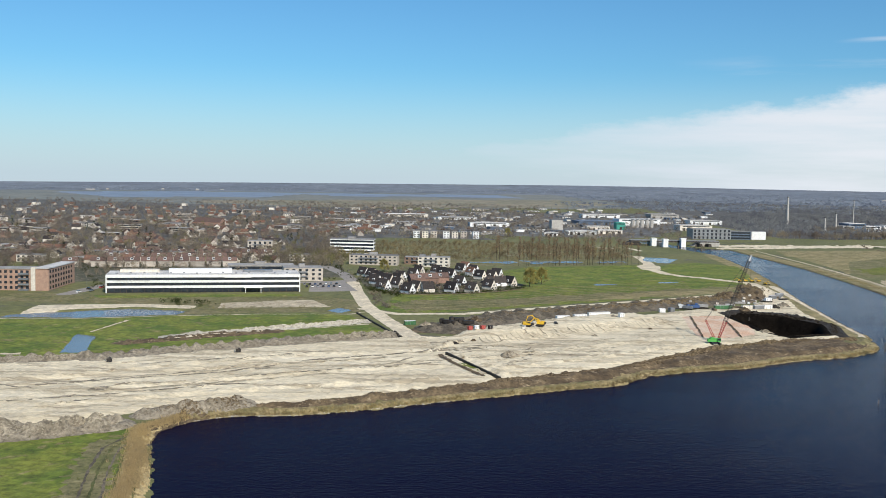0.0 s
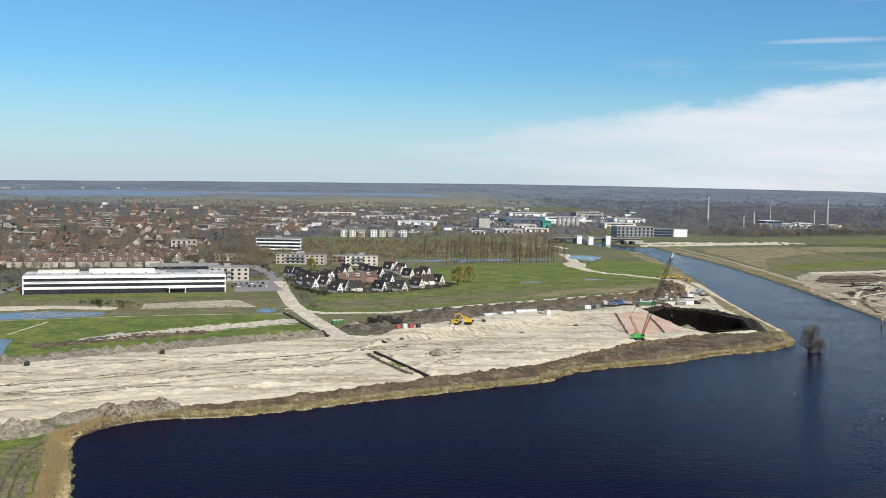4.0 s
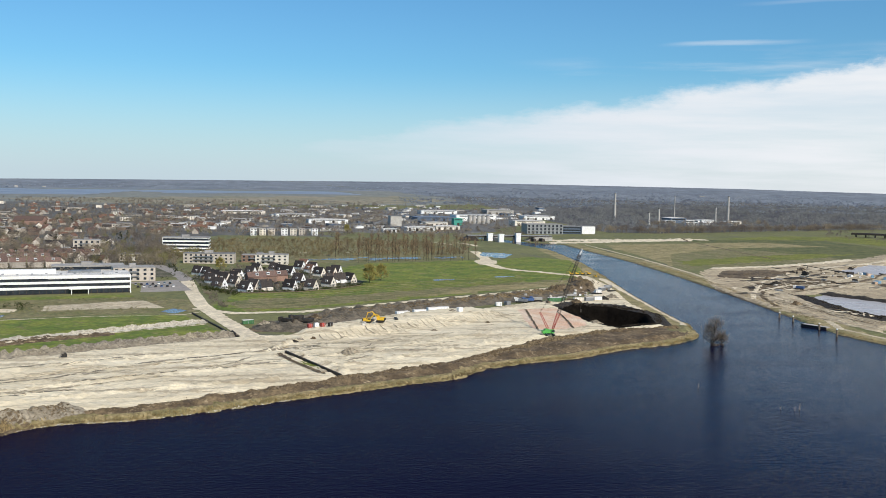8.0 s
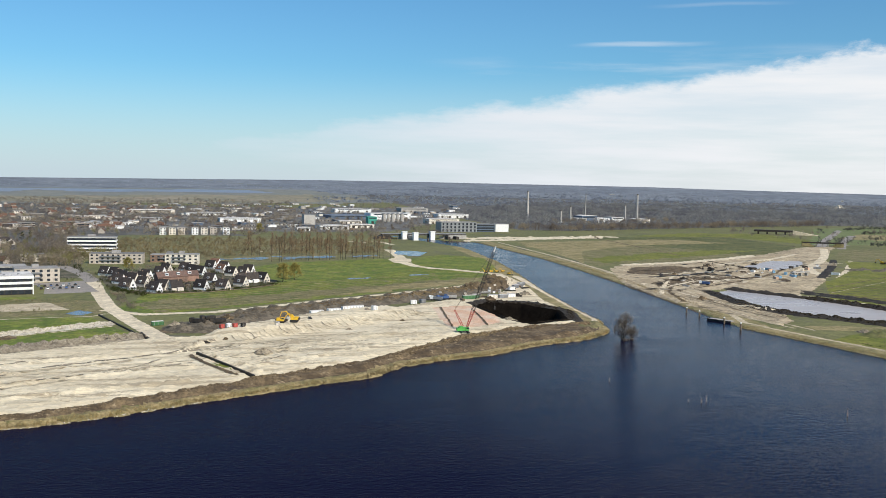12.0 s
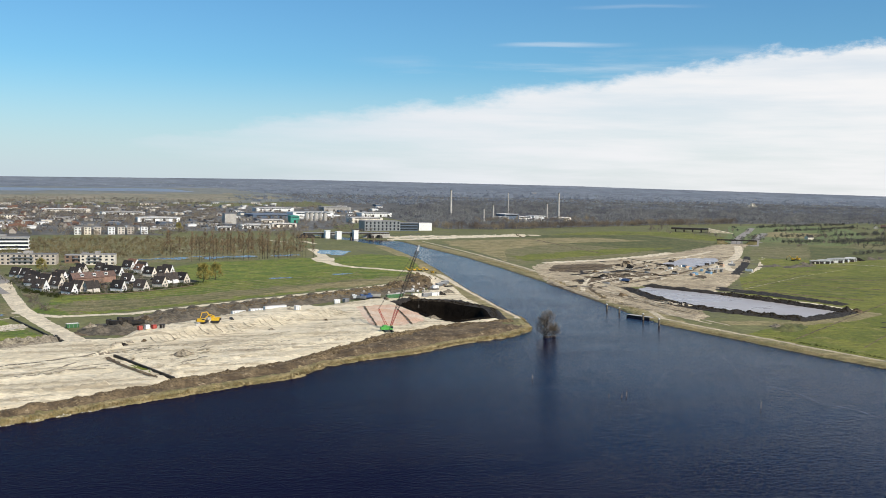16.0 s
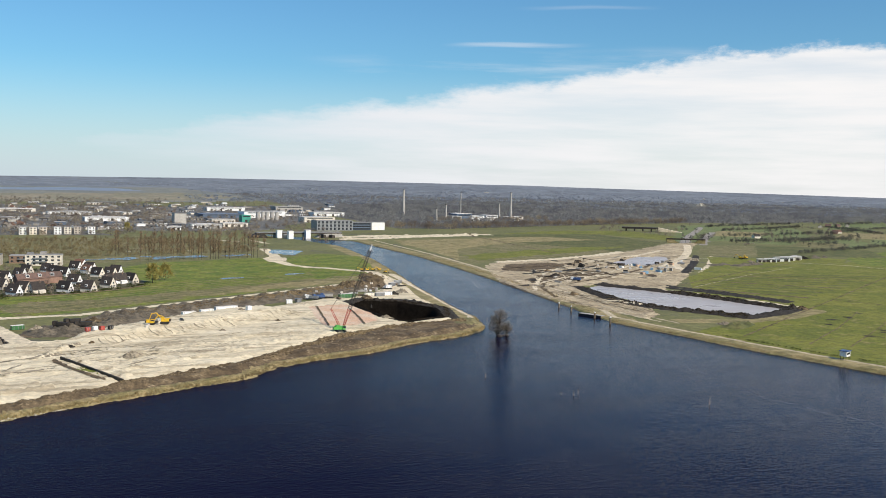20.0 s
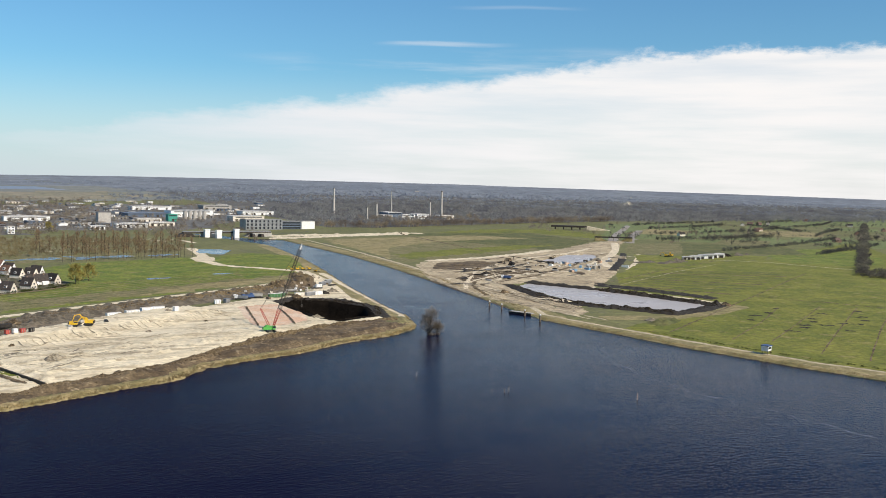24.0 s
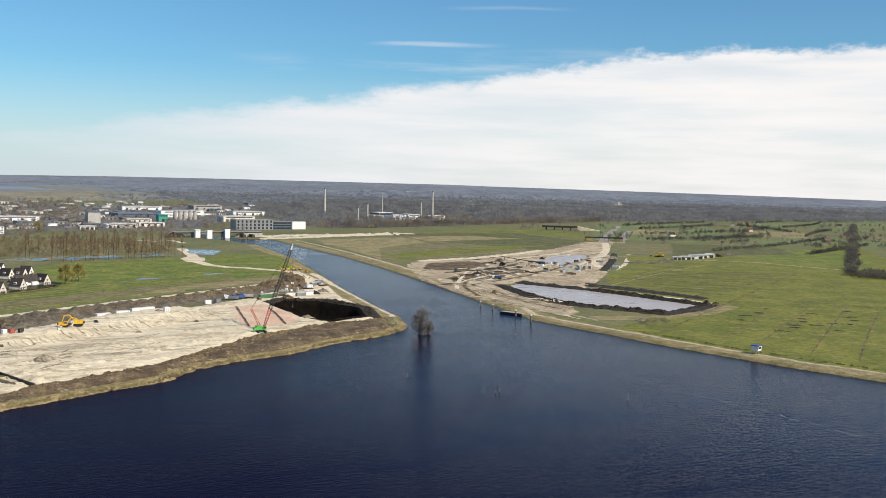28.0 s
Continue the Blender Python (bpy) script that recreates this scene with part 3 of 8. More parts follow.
def heap(inside, width, tall, seed, size=7.0, rough=0.5):
    """The cross-section of a bank of tipped earth."""
    crown = ease(inside, 0.0, width)
    return tall * crown * (1 - rough * 0.35 + rough * 0.7 * waves(GX, GY, size, seed, 2))


# land
tagged(sheet("ground", Z > -2.0, Z, LAND), "flat green and brown lowland reaching to the horizon", "ground", kind="structure")
near_wet = ((shore < 2.5) & (GY < 1350) & (pit_in < -20))[::2, ::4]
idx = np.arange(near_wet.size).reshape(near_wet.shape)
wet_q = np.stack([idx[:-1, :-1], idx[1:, :-1], idx[1:, 1:], idx[:-1, 1:]], -1)[near_wet[:-1, :-1] | near_wet[1:, :-1] | near_wet[:-1, 1:] | near_wet[1:, 1:]]
wet = array_mesh("water", np.stack([GX[::2, ::4].ravel(), GY[::2, ::4].ravel(), np.zeros(idx.size)], -1), wet_q, WATER, True)
under = Shape().add([(-110, -1600, -0.02), (900, -1600, -0.02), (213, 168, -0.02), (-54, 168, -0.02)], [(0, 1, 2, 3)])
part("near_water", under, WATER, wet)
tagged(wet, "dark blue rippled lake and canal water", "water", kind="structure")

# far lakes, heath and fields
layer("far_flats", sd_area([(-1300, 2000), (-2600, 2250), (-4200, 6000), (700, 6000), (600, 2500), (300, 2200), (-300, 1950)]), FLATS, "flats beyond the town, haze painted into their grey-green", "flats", ragged=0, lift=0.06)
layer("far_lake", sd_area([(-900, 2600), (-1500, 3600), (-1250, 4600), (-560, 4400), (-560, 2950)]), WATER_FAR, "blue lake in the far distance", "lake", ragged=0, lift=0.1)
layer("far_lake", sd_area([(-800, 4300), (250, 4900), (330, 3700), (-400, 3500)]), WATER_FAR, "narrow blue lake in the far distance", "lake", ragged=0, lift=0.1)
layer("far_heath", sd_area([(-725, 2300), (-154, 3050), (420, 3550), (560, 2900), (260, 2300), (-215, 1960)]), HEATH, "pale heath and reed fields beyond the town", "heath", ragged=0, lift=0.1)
layer("far_field", sd_area([(620, 880), (720, 1000), (890, 1235), (1060, 1290), (1045, 1154), (900, 960), (760, 860)]), GRASS_FAR, "green field beyond the overpass", "field", seed=121, ragged=3)
layer("far_field", sd_area([(1120, 1180), (1300, 1340), (1600, 1530), (1700, 1500), (1450, 1250), (1300, 1140)]), GRASS_FAR, "green field between the woods", "field", seed=122, ragged=3)
layer("far_field", sd_area([(1320, 1160), (1740, 1510), (1850, 1500), (1420, 1120)]), GRASS_FAR, "long green field beside the lane", "field", seed=123, ragged=3)
layer("far_field", sd_area([(690, 860), (840, 880), (900, 900), (870, 840), (760, 745)]), GRASS_FAR, "small green field between copses", "field", seed=124, ragged=3)
layer("far_field", sd_area([(800, 740), (900, 800), (1000, 860), (1010, 800), (880, 690)]), GRASS_FAR, "green field beside the tree row", "field", seed=125, ragged=3)

for i_, (cx, cy, rx, ry, mat_, label) in enumerate(((1000, 960, 90, 40, GRASS_DRY, "straw-coloured field between hedges"), (1120, 1120, 80, 34, GRASS_FAR, "bright green field between hedges"), (1250, 1080, 100, 40, GRASS_FAR, "green field between bare hedges"),
                                                      (820, 1010, 80, 34, GRASS_DRY, "dry pale field beside the motorway"), (930, 1090, 70, 30, GRASS_FAR, "green field beside the motorway"), (1500, 1400, 150, 40, GRASS_FAR, "far bright green field"),
                                                      (1700, 1620, 180, 40, GRASS_FAR, "far green field at the edge of the woods"), (760, 800, 70, 26, GRASS_ROUGH, "rough olive field with ditches"), (1080, 860, 80, 30, GRASS_ROUGH, "rough olive field beside the lane"))):
    u_, v_ = (GX / K - cx) * 0.74 + (GY / K - cy) * 0.67, (GY / K - cy) * 0.74 - (GX / K - cx) * 0.67
    layer("far_field", K * np.minimum(rx - np.abs(u_), ry - np.abs(v_)), mat_, label, "field", seed=760 + i_, ragged=3)
layer("forest_floor", sd_area([(395, 1120), (470, 1118), (600, 1180), (760, 1250), (960, 1320), (1080, 1300), (1300, 1360), (1640, 1540), (1760, 1520), (2600, 1900), (9000, 5600), (160000, 90000), (160000, 160000), (0, 160000), (600, 6000), (560, 3000), (420, 1600)]), FOREST, "brown floor of the bare woods, darkened as shade", "woodland", ragged=0, lift=0.1)
layer("forest_floor", sd_area([(600, 5200), (-300, 5000), (-1300, 4700), (-3000, 3400), (-90000, 20000), (-90000, 160000), (0, 160000)]), FOREST_HAZE, "distant woods and heath in haze-blue colour", "woodland", ragged=0, lift=0.12)
layer("forest_floor", sd_area([(-240, 690), (-160, 705), (-110, 760), (-100, 900), (-60, 990), (60, 980), (-60, 1300), (-140, 2000), (-1200, 2300), (-900, 1400), (-440, 700)]), FOREST, "brown ground of gardens and trees in the town, darkened as shade", "town ground", ragged=0, lift=0.1)
layer("sand_bank", sd_line([(278, 955), (340, 976), (420, 985), (500, 975), (560, 985)], 9), SAND_PALE, "long bank of tipped pale sand beside the bridge", "sand", height=heap(sd_line([(278, 955), (340, 976), (420, 985), (500, 975), (560, 985)], 9), 7, 1.6, 111, 14, 0.7), seed=112, ragged=2)

layer("forest_floor", sd_area([(560, 3600), (1800, 3400), (4200, 3000), (9000, 5600), (160000, 90000), (160000, 160000), (0, 160000), (600, 6000)]), FOREST_HAZE, "distant woods tinted blue-grey for haze", "woodland", ragged=0, lift=0.2)

layer("industrial_estate", sd_area([(-120, 1095), (60, 1055), (200, 1075), (252, 1110), (330, 1330), (420, 1600), (520, 2000), (-180, 2000)]) + 25 * waves(GX, GY, 160, 381), YARD, "grey yards and streets between the halls", "industrial estate", ragged=2, seed=382, lift=0.12)
# meadows
layer("meadow", sd_area([(-32, 440), (-14, 424), (29, 449), (89, 488), (163, 540), (190, 590), (152, 632), (153, 700), (139, 709), (103, 691), (62, 675), (38, 640), (45, 545), (15, 510), (-22, 500)]),
      GRASS_LUSH, "lush green meadow with small puddles beside the houses", "meadow", seed=21)
layer("meadow", sd_area([(-240, 380), (-186, 389), (-147, 393), (-113, 407), (-60, 421), (-40, 417), (-18, 362), (-60, 340), (-110, 305), (-140, 297), (-230, 270)]), GRASS_LUSH,
      "green meadow strip beside the earthworks", "meadow", seed=22)
layer("meadow", sd_area([(-55, 165), (-64, 203), (-70, 222), (-78, 222), (-100, 209), (-160, 195), (-150, 110), (-53, 110)]), GRASS_LUSH, "bright green grass field by the lake shore", "meadow", seed=23)
layer("meadow", sd_area([(249, 272), (244, 324), (296, 352), (342, 372), (330, 440), (392, 530), (500, 600), (600, 604), (760, 700), (925, 795), (735, 575), (700, 500), (560, 300), (380, 120), (300, 150), (268, 210)]),
      GRASS, "large flat green polder field with dark drains", "field", seed=24)
layer("meadow", sd_area([(283, 640), (300, 655), (365, 668), (470, 735), (590, 850), (500, 900), (380, 830), (300, 740)]), GRASS_ROUGH, "rough green and brown grassland beside the canal", "field", seed=25)
layer("grassland", sd_area([(-36, 425), (-60, 425), (-112, 410), (-112, 428), (-145, 440), (-240, 440), (-240, 470), (-60, 480), (-42, 470)]), GRASS_ROUGH, "dry rough grass between the pond and the offices", "grass", seed=26)
layer("far_field", sd_area([(440, 990), (560, 1030), (610, 1080), (600, 860), (515, 760), (470, 745), (430, 860)]), SHADE_GRASS, "dark green rough grass by the new road", "field", seed=126, ragged=3)
layer("grassland", sd_area([(282, 660), (290, 700), (310, 900), (500, 960), (560, 900), (420, 860), (330, 780)]), GRASS_DRY, "dry brown grassland beside the canal", "grass", seed=27)
layer("canal_bank", sd_line([(234, 362), (239, 395), (245, 440), (258, 532), (267, 612), (275, 707), (277, 833), (280, 905)], 6.0), GRASS_DRY, "dry grass on the canal bank", "bank", seed=28)
layer("lake_bank", sd_line([(232, 362), (236, 338), (241, 310), (245, 285), (251, 261), (257, 237), (268, 207), (305, 135)], 5.5), GRASS_DRY, "dry grassy lake bank with a footpath", "bank", seed=29)
layer("canal_bank", sd_line([(168, 388), (172, 424), (184, 505), (200, 589), (219, 701), (231, 831)], 6.0), GRASS_DRY, "dry grass on the canal bank", "bank", seed=30)

# the sand fill on the near bank
SAND_AREA = [(-170, 280), (-136, 295), (-112, 303), (-73, 327), (-18, 358), (3, 364), (28, 388), (51, 410), (86, 430), (122, 459), (150, 470), (168, 500), (182, 545), (190, 540), (182, 500), (172, 455), (168, 410),
             (160, 380), (147, 371), (131, 369), (99, 352), (69, 321), (53, 306), (21, 285.5), (0, 273), (-36, 252), (-50, 246), (-74, 239), (-85, 229), (-103, 222), (-160, 200)]
sand_in = sd_area(SAND_AREA)
along = GX * 0.9 + GY * 0.43
across = GY * 0.9 - GX * 0.43
pit_edge = sd_area([(130, 438), (141, 450), (157, 440), (167, 414), (159, 386), (138, 376), (131, 390)])
sand_in = np.minimum(sand_in, -pit_edge)
ridge = 1 - np.abs(waves(along * 0.1, across, 11, 42))
broken = ease(waves(GX, GY, 55, 47), -0.2, 0.5)
ruts = 0.12 * np.sin(across * 1.1 + 1.5 * waves(GX, GY, 60, 41)) + 0.26 * ridge ** 4 - 0.36 * (1 - np.abs(waves(along * 0.13, across, 8, 48))) ** 6 + 0.1 * waves(GX, GY, 14, 43) + broken * 0.2 * waves(along * 0.6, across, 3.6, 49)
ruts = ruts + np.random.default_rng(50).normal(0, 0.075, GX.shape) * (0.5 + broken)
# low berms pushed up along the haul lanes
for n_, (line, tall) in enumerate((([(-120, 268), (-63, 309), (-30, 322), (-4, 329)], 1.3), ([(-100, 240), (-44, 267), (-2, 281)], 1.2), ([(-90, 262), (-30, 292), (0, 303)], 0.8), ([(-140, 262), (-90, 284), (-50, 300)], 0.7),
                                   ([(20, 300), (52, 322), (90, 352)], 1.1), ([(14, 318), (45, 338), (84, 366)], 0.8), ([(-2, 330), (3, 345), (8, 352)], 1.6), ([(4, 326), (14, 306), (19, 292)], 1.4))):
    m_in = sd_line(line, 1.7) + 1.3 * waves(GX, GY, 14, 480 + n_)
    ruts = ruts + 0.8 * tall * ease(m_in, 0, 1.5) * (0.65 + 0.5 * np.abs(waves(GX, GY, 5, 490 + n_)))
# the dug basin in front of the crane: its back slope is rutted by the machines
ux, uy = 0.81, 0.586
run_ = (GX / K - 10) * ux + (GY / K - 354) * uy
back_ = (GY / K - 354) * ux - (GX / K - 10) * uy
cut = ease(run_, 0, 8) * ease(-run_, -112, -100)
slope = ease(back_, -13, 3)
scarp = cut * (3.4 * slope - 1.0 * ease(back_, -30, -12) + 1.25 * np.abs(np.sin(run_ * 1.05 + 0.8 * waves(GX, GY, 20, 44))) * ease(back_, -15, -8) * ease(-back_, -5, 0) * ease(waves(GX, GY, 60, 144), -0.6, 0.0))
scarp = scarp + 0.28 * ease(waves(GX, GY, 11, 45), 0.35, 0.8) + 0.18 * ease(waves(along * 0.3, across, 5, 46), 0.3, 0.8)
layer("sand_field", sand_in, SAND, "broad pale sand fill with vehicle tracks", "sand", height=np.maximum(0.7 + ruts + scarp, 0.12) * ease(sand_in, 0, 4) * (1 - ease(pit_in, -3, 1)), seed=31)
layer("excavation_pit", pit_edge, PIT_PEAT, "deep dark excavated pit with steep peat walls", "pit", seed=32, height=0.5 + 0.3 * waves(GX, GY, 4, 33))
layer("sand_slope", sd_area([(108, 430), (128, 434), (131, 405), (126, 380), (112, 370), (100, 372)]), ORANGE_CLAY, "smooth slope of orange-red sand beside the pit", "sand", seed=34, ragged=0.3)

# earth banks
layer("wet_ground", sd_area([(-20, 668), (-60, 690), (-105, 720), (-100, 880), (-40, 940), (60, 950), (150, 900), (160, 800), (150, 730), (100, 700), (60, 684)]), GRASS_ROUGH, "wet rough grass and reed among the alders", "wet ground", seed=127, ragged=2)
for i_, l_ in enumerate(([(70, 962), (122, 950), (172, 905), (178, 860)], [(96, 930), (140, 915), (160, 880)], [(40, 800), (90, 812), (150, 822)], [(-20, 770), (60, 775), (150, 790)], [(60, 880), (120, 890), (170, 900)], [(100, 950), (180, 955), (205, 950)])):
    layer("sand_path", sd_line(l_, 3.0), SAND_PALE, "pale sand path through the wet wood", "path", seed=128 + i_, ragged=1.5)
layer("mud_patch", sd_area([(-14, 372), (-8, 398), (10, 404), (24, 402), (22, 384), (8, 370)]), MUD, "dark churned mud behind the sand", "mud", seed=134, ragged=1.5)
bank_line = [(-103, 214), (-88, 222), (-74, 231), (-52, 243), (-36, 249), (0, 269), (21, 281), (53, 300), (69, 314), (99, 343), (116, 355), (133, 364), (150, 369), (161, 373)]
b_in = sd_area([(-74, 238), (-50, 246), (-36, 251.5), (0, 272.5), (21, 285), (53, 305.5), (69, 320.5), (99, 351), (131, 368), (150, 371), (163, 379), (169, 372), (160, 358), (147, 346), (121, 335), (102, 321),
                (81, 313), (66, 305), (52, 289), (38, 283), (23, 275), (3, 265), (-18, 253), (-36, 245), (-52, 241), (-62, 232)])
layer("mud_bank", b_in, MUD, "dark lumpy mud bank along the shore", "bank", height=heap(b_in, 4.5, 1.6, 51, 24, 0.7) + 0.6 * ease(b_in, 1, 4) * np.abs(waves(GX, GY, 7, 151)), seed=52)
r_in = sd_line(SHORE_L + [(168, 362), (175, 388)], 4.0)
layer("shore_grass", r_in + np.where(b_in > 2, -9, 0), REED, "flattened dead reed along the waterline", "reed", height=0.3 + 0.25 * waves(GX, GY, 3, 53), seed=54, ragged=1.2)
m_in = sd_line([(-125, 206), (-108, 209), (-92, 216), (-78, 224)], 6.0)
layer("soil_heap", m_in, SOIL, "row of tipped grey soil heaps", "soil heap", height=heap(m_in, 6, 3.6, 55, 11, 0.8), seed=56)
m_in = sd_line([(-72, 234), (-64, 239), (-52, 246)], 4.5)
layer("soil_heap", m_in, SOIL, "long heap of dark grey soil on the shore", "soil heap", height=heap(m_in, 4, 2.4, 57, 9, 0.6), seed=58)
d_in = sd_line([(2, 384), (14, 398), (32, 424), (51, 434), (86, 457), (119, 480), (150, 500)], 13.0)
layer("soil_bank", d_in, SOIL_DARK, "broad bank of dark excavated soil behind the sand", "soil bank", height=heap(d_in, 9, 2.6, 59, 12, 0.7), seed=60)
d_in = sd_line([(150, 500), (166, 515), (178, 540), (176, 556)], 8.0)
layer("soil_bank", d_in, MUD, "curved dark soil bank beside the track", "soil bank", height=heap(d_in, 6, 3.4, 61, 8, 0.7), seed=62)
s_in = sd_line([(-112, 304), (-90, 322), (-56, 344), (-20, 363)], 5.5)
layer("soil_row", s_in, SOIL, "long row of tipped grey-brown soil", "soil row", height=heap(s_in, 5, 2.2, 63, 7, 0.7), seed=64)
s_in = sd_line([(-160, 290), (-138, 298), (-128, 301), (-115, 305)], 4.5)
layer("soil_row", s_in, SOIL, "row of tipped grey soil heaps", "soil row", height=heap(s_in, 4, 2.4, 65, 8, 0.7), seed=66)
s_in = sd_line([(-100, 350), (-75, 369), (-54, 383), (-33, 398)], 4.0)
layer("rubble_row", s_in, RUBBLE, "long row of pale broken rubble", "rubble", height=heap(s_in, 4, 1.3, 67, 6, 0.8), seed=68)
s_in = sd_line([(-112, 336), (-97, 346), (-80, 358), (-64, 368)], 3.6)
layer("soil_row", s_in, MUD, "low dark bank of soil on the meadow", "soil row", height=heap(s_in, 4, 1.2, 69, 5, 1.0), seed=70)

# tracks and roads
w_in = sd_area([(-57, 150), (-60, 173), (-67, 203), (-71, 219), (-69, 226), (-65, 230), (-63.5, 229), (-66.5, 221), (-64.5, 207), (-59, 192), (-55, 177), (-52, 150)])
layer("reed_bed", w_in, REED_STRAW, "wide bed of dead straw-coloured reed", "reed", height=0.35 + 0.3 * waves(GX, GY, 3, 57), seed=59, ragged=0.4)
layer("bank_grass", sd_line([(258, 352), (285, 345), (318, 352), (346, 366)], 6.0), GRASS_DRY, "dry grass below the settling pond", "grass", seed=117)
layer("dirt_road", sd_line([(-9, 356), (-22, 399), (-36, 451), (-45, 505), (-53, 563), (-65, 606)], 3.6), SAND_PALE, "pale unpaved construction road", "road", seed=71, ragged=0.5, lift=0.12)
layer("dirt_track", sd_line([(-36, 438), (-20, 424), (10, 428), (45, 452), (85, 478), (120, 500), (158, 528)], 2.6), SAND_PALE, "narrow pale track along the meadow", "track", seed=72)
layer("dirt_track", sd_line([(165, 479), (176, 505), (186, 545), (190, 590), (170, 618), (151, 640), (146, 680), (153, 706), (160, 760), (162, 800)], 4.2), SAND_PALE, "winding pale sand track", "track", seed=73)
layer("sand_patch", sd_area([(140, 668), (152, 672), (170, 690), (166, 702), (150, 716), (142, 704)]), SAND_PALE, "pale patch of bare sand", "sand", seed=74)
layer("towpath", sd_line([(234, 370), (245, 400), (252, 440), (266, 532), (276, 620), (286, 740), (292, 905)], 1.6), TRACK, "narrow pale path along the canal", "path", seed=75, ragged=0.3)
layer("towpath", sd_line([(234, 370), (239, 340), (245, 311), (249, 287), (255, 263), (261, 240), (272, 211), (310, 138)], 1.2), TRACK, "narrow gravel path along the lake bank", "path", seed=76, ragged=0.3)
layer("canal_track", sd_line([(168, 378), (172, 388), (178.3, 432), (186, 488), (192, 529), (198, 575)], 2.3), SAND_PALE, "pale sand track along the canal brink", "track", seed=860, ragged=0.6, lift=0.14)
layer("green_tip", sd_area([(153, 363), (160, 373), (167, 384), (171, 380), (165, 366), (158, 360)]), GRASS_ROUGH, "green grass on the tip of the headland", "grass", seed=861, ragged=1.2, lift=0.2)
layer("sand_pad", sd_area([(-178, 398), (-182, 430), (-143, 440), (-112, 438), (-112, 428), (-140, 430), (-164, 417)]), SAND_PALE, "pale sand beside the pond", "sand", seed=77)
layer("sand_pad", sd_area([(-101, 431), (-104, 450), (-64, 468), (-51, 442)]), TRACK, "bare brown earth beside the offices", "bare earth", seed=78)
layer("garden", sd_area([(-52, 580), (-40, 520), (-24, 496), (10, 504), (40, 528), (48, 552), (30, 620), (14, 655), (-30, 630)]), GARDEN, "gardens and paving between the estate houses", "garden", seed=115, ragged=1.5)
layer("garden", sd_area([(-270, 515), (-190, 530), (-100, 560), (-60, 580), (-72, 690), (-112, 762), (-160, 707), (-250, 690)]), GARDEN, "gardens, yards and paths behind the offices", "garden", seed=118, ragged=2)
layer("lawn", sd_area([(-172, 470), (-74, 492), (-70, 482), (-165, 458)]), GRASS_LUSH, "mown lawn in front of the office", "lawn", seed=116)
layer("street", sd_line([(-80, 651), (-62, 600), (-53, 560), (-90, 540), (-180, 520), (-186, 470)], 4.0), PAVING, "paved street between the offices", "street", seed=79, ragged=0.2)
layer("car_park", sd_area([(-70, 500), (-45, 508), (-58, 560), (-75, 545)]), PAVING, "paved car park beside the offices", "car park", seed=80, ragged=0.2)

# the building site across the canal
site = sd_area([(240, 420), (243, 476), (248, 519), (285, 620), (299, 640), (363, 662), (461, 722), (594, 838), (640, 850), (560, 760), (505, 690), (493, 655), (391, 530), (345, 480), (322, 460), (301, 496), (280, 486), (268, 395), (260, 372), (246, 362)])
layer("building_site", site, SITE, "trampled sandy ground of a building site", "building site", height=0.3 + 0.35 * waves(GX, GY, 18, 81, 4), seed=82, ragged=2.0)
layer("mud_patch", sd_area([(280, 585), (305, 630), (350, 640), (345, 605), (300, 570)]), MUD, "dark wet mud on the building site", "mud", seed=83, ragged=2.5)
layer("mud_patch", sd_area([(262, 505), (270, 530), (320, 560), (345, 575), (350, 560), (300, 520)]), MUD, "dark wet mud on the building site", "mud", seed=84, ragged=2.5)
layer("embankment", sd_line([(310, 650), (365, 668), (430, 705), (470, 735)], 4.0), SAND_PALE, "pale sand dike along the building site", "dike", height=0.9 * ease(sd_line([(310, 650), (365, 668), (430, 705), (470, 735)], 4.0), 0, 3), seed=85)
layer("motorway", sd_line([(606, 828), (650, 886), (700, 950), (800, 1068), (900, 1190)], 4.6), PAVING, "pale concrete motorway lane beyond the overpass", "road", seed=186, ragged=0.4)
layer("motorway", sd_line([(622, 818), (666, 876), (716, 938), (816, 1052)], 4.6), PAVING, "pale concrete motorway lane beyond the overpass", "road", seed=187, ragged=0.4)
layer("motorway_bed", sd_line([(380, 545), (440, 620), (494, 690), (560, 765), (612, 835)], 8.0), SITE, "unfinished motorway lane running to an overpass", "road", seed=86, ragged=0.5)
layer("haul_road", sd_line([(416, 568), (432, 600), (450, 624), (495, 676), (535, 725), (600, 815)], 3.4), SAND_PALE, "pale haul road curving to the overpass", "road", seed=391, ragged=0.8, lift=0.12)
layer("haul_road", sd_line([(416, 548), (472, 612), (530, 684)], 1.8), SAND_PALE, "pale strip of sand beside the ditch bank", "sand", seed=392, ragged=0.8, lift=0.12)
layer("peat_bank", sd_line([(402, 548), (462, 618), (520, 692)], 2.4), PEAT, "dark ditch bank beside the new road", "bank", height=0.4 * ease(sd_line([(402, 548), (462, 618), (520, 692)], 2.4), 0, 3), seed=87, ragged=0.3)
for line, h in (([(281, 482), (268, 420), (272, 396), (296, 354)], 1.8), ([(296, 354), (320, 362), (341, 374)], 1.3), ([(341, 376), (332, 420), (322, 452), (304, 492)], 1.5)):
    p_in = sd_line(line, 4.5)
    layer("peat_bank", p_in, PEAT, "black peat bank round the settling pond", "bank", height=heap(p_in, 4, h, 88, 5, 0.6), seed=89)
layer("sand_pad", sd_line([(325, 462), (343, 410), (349, 378)], 2.0), SAND_PALE, "strip of pale sand beside the settling pond", "sand", seed=90)
p_in = sd_line([(268, 330), (280, 338)], 5.0)
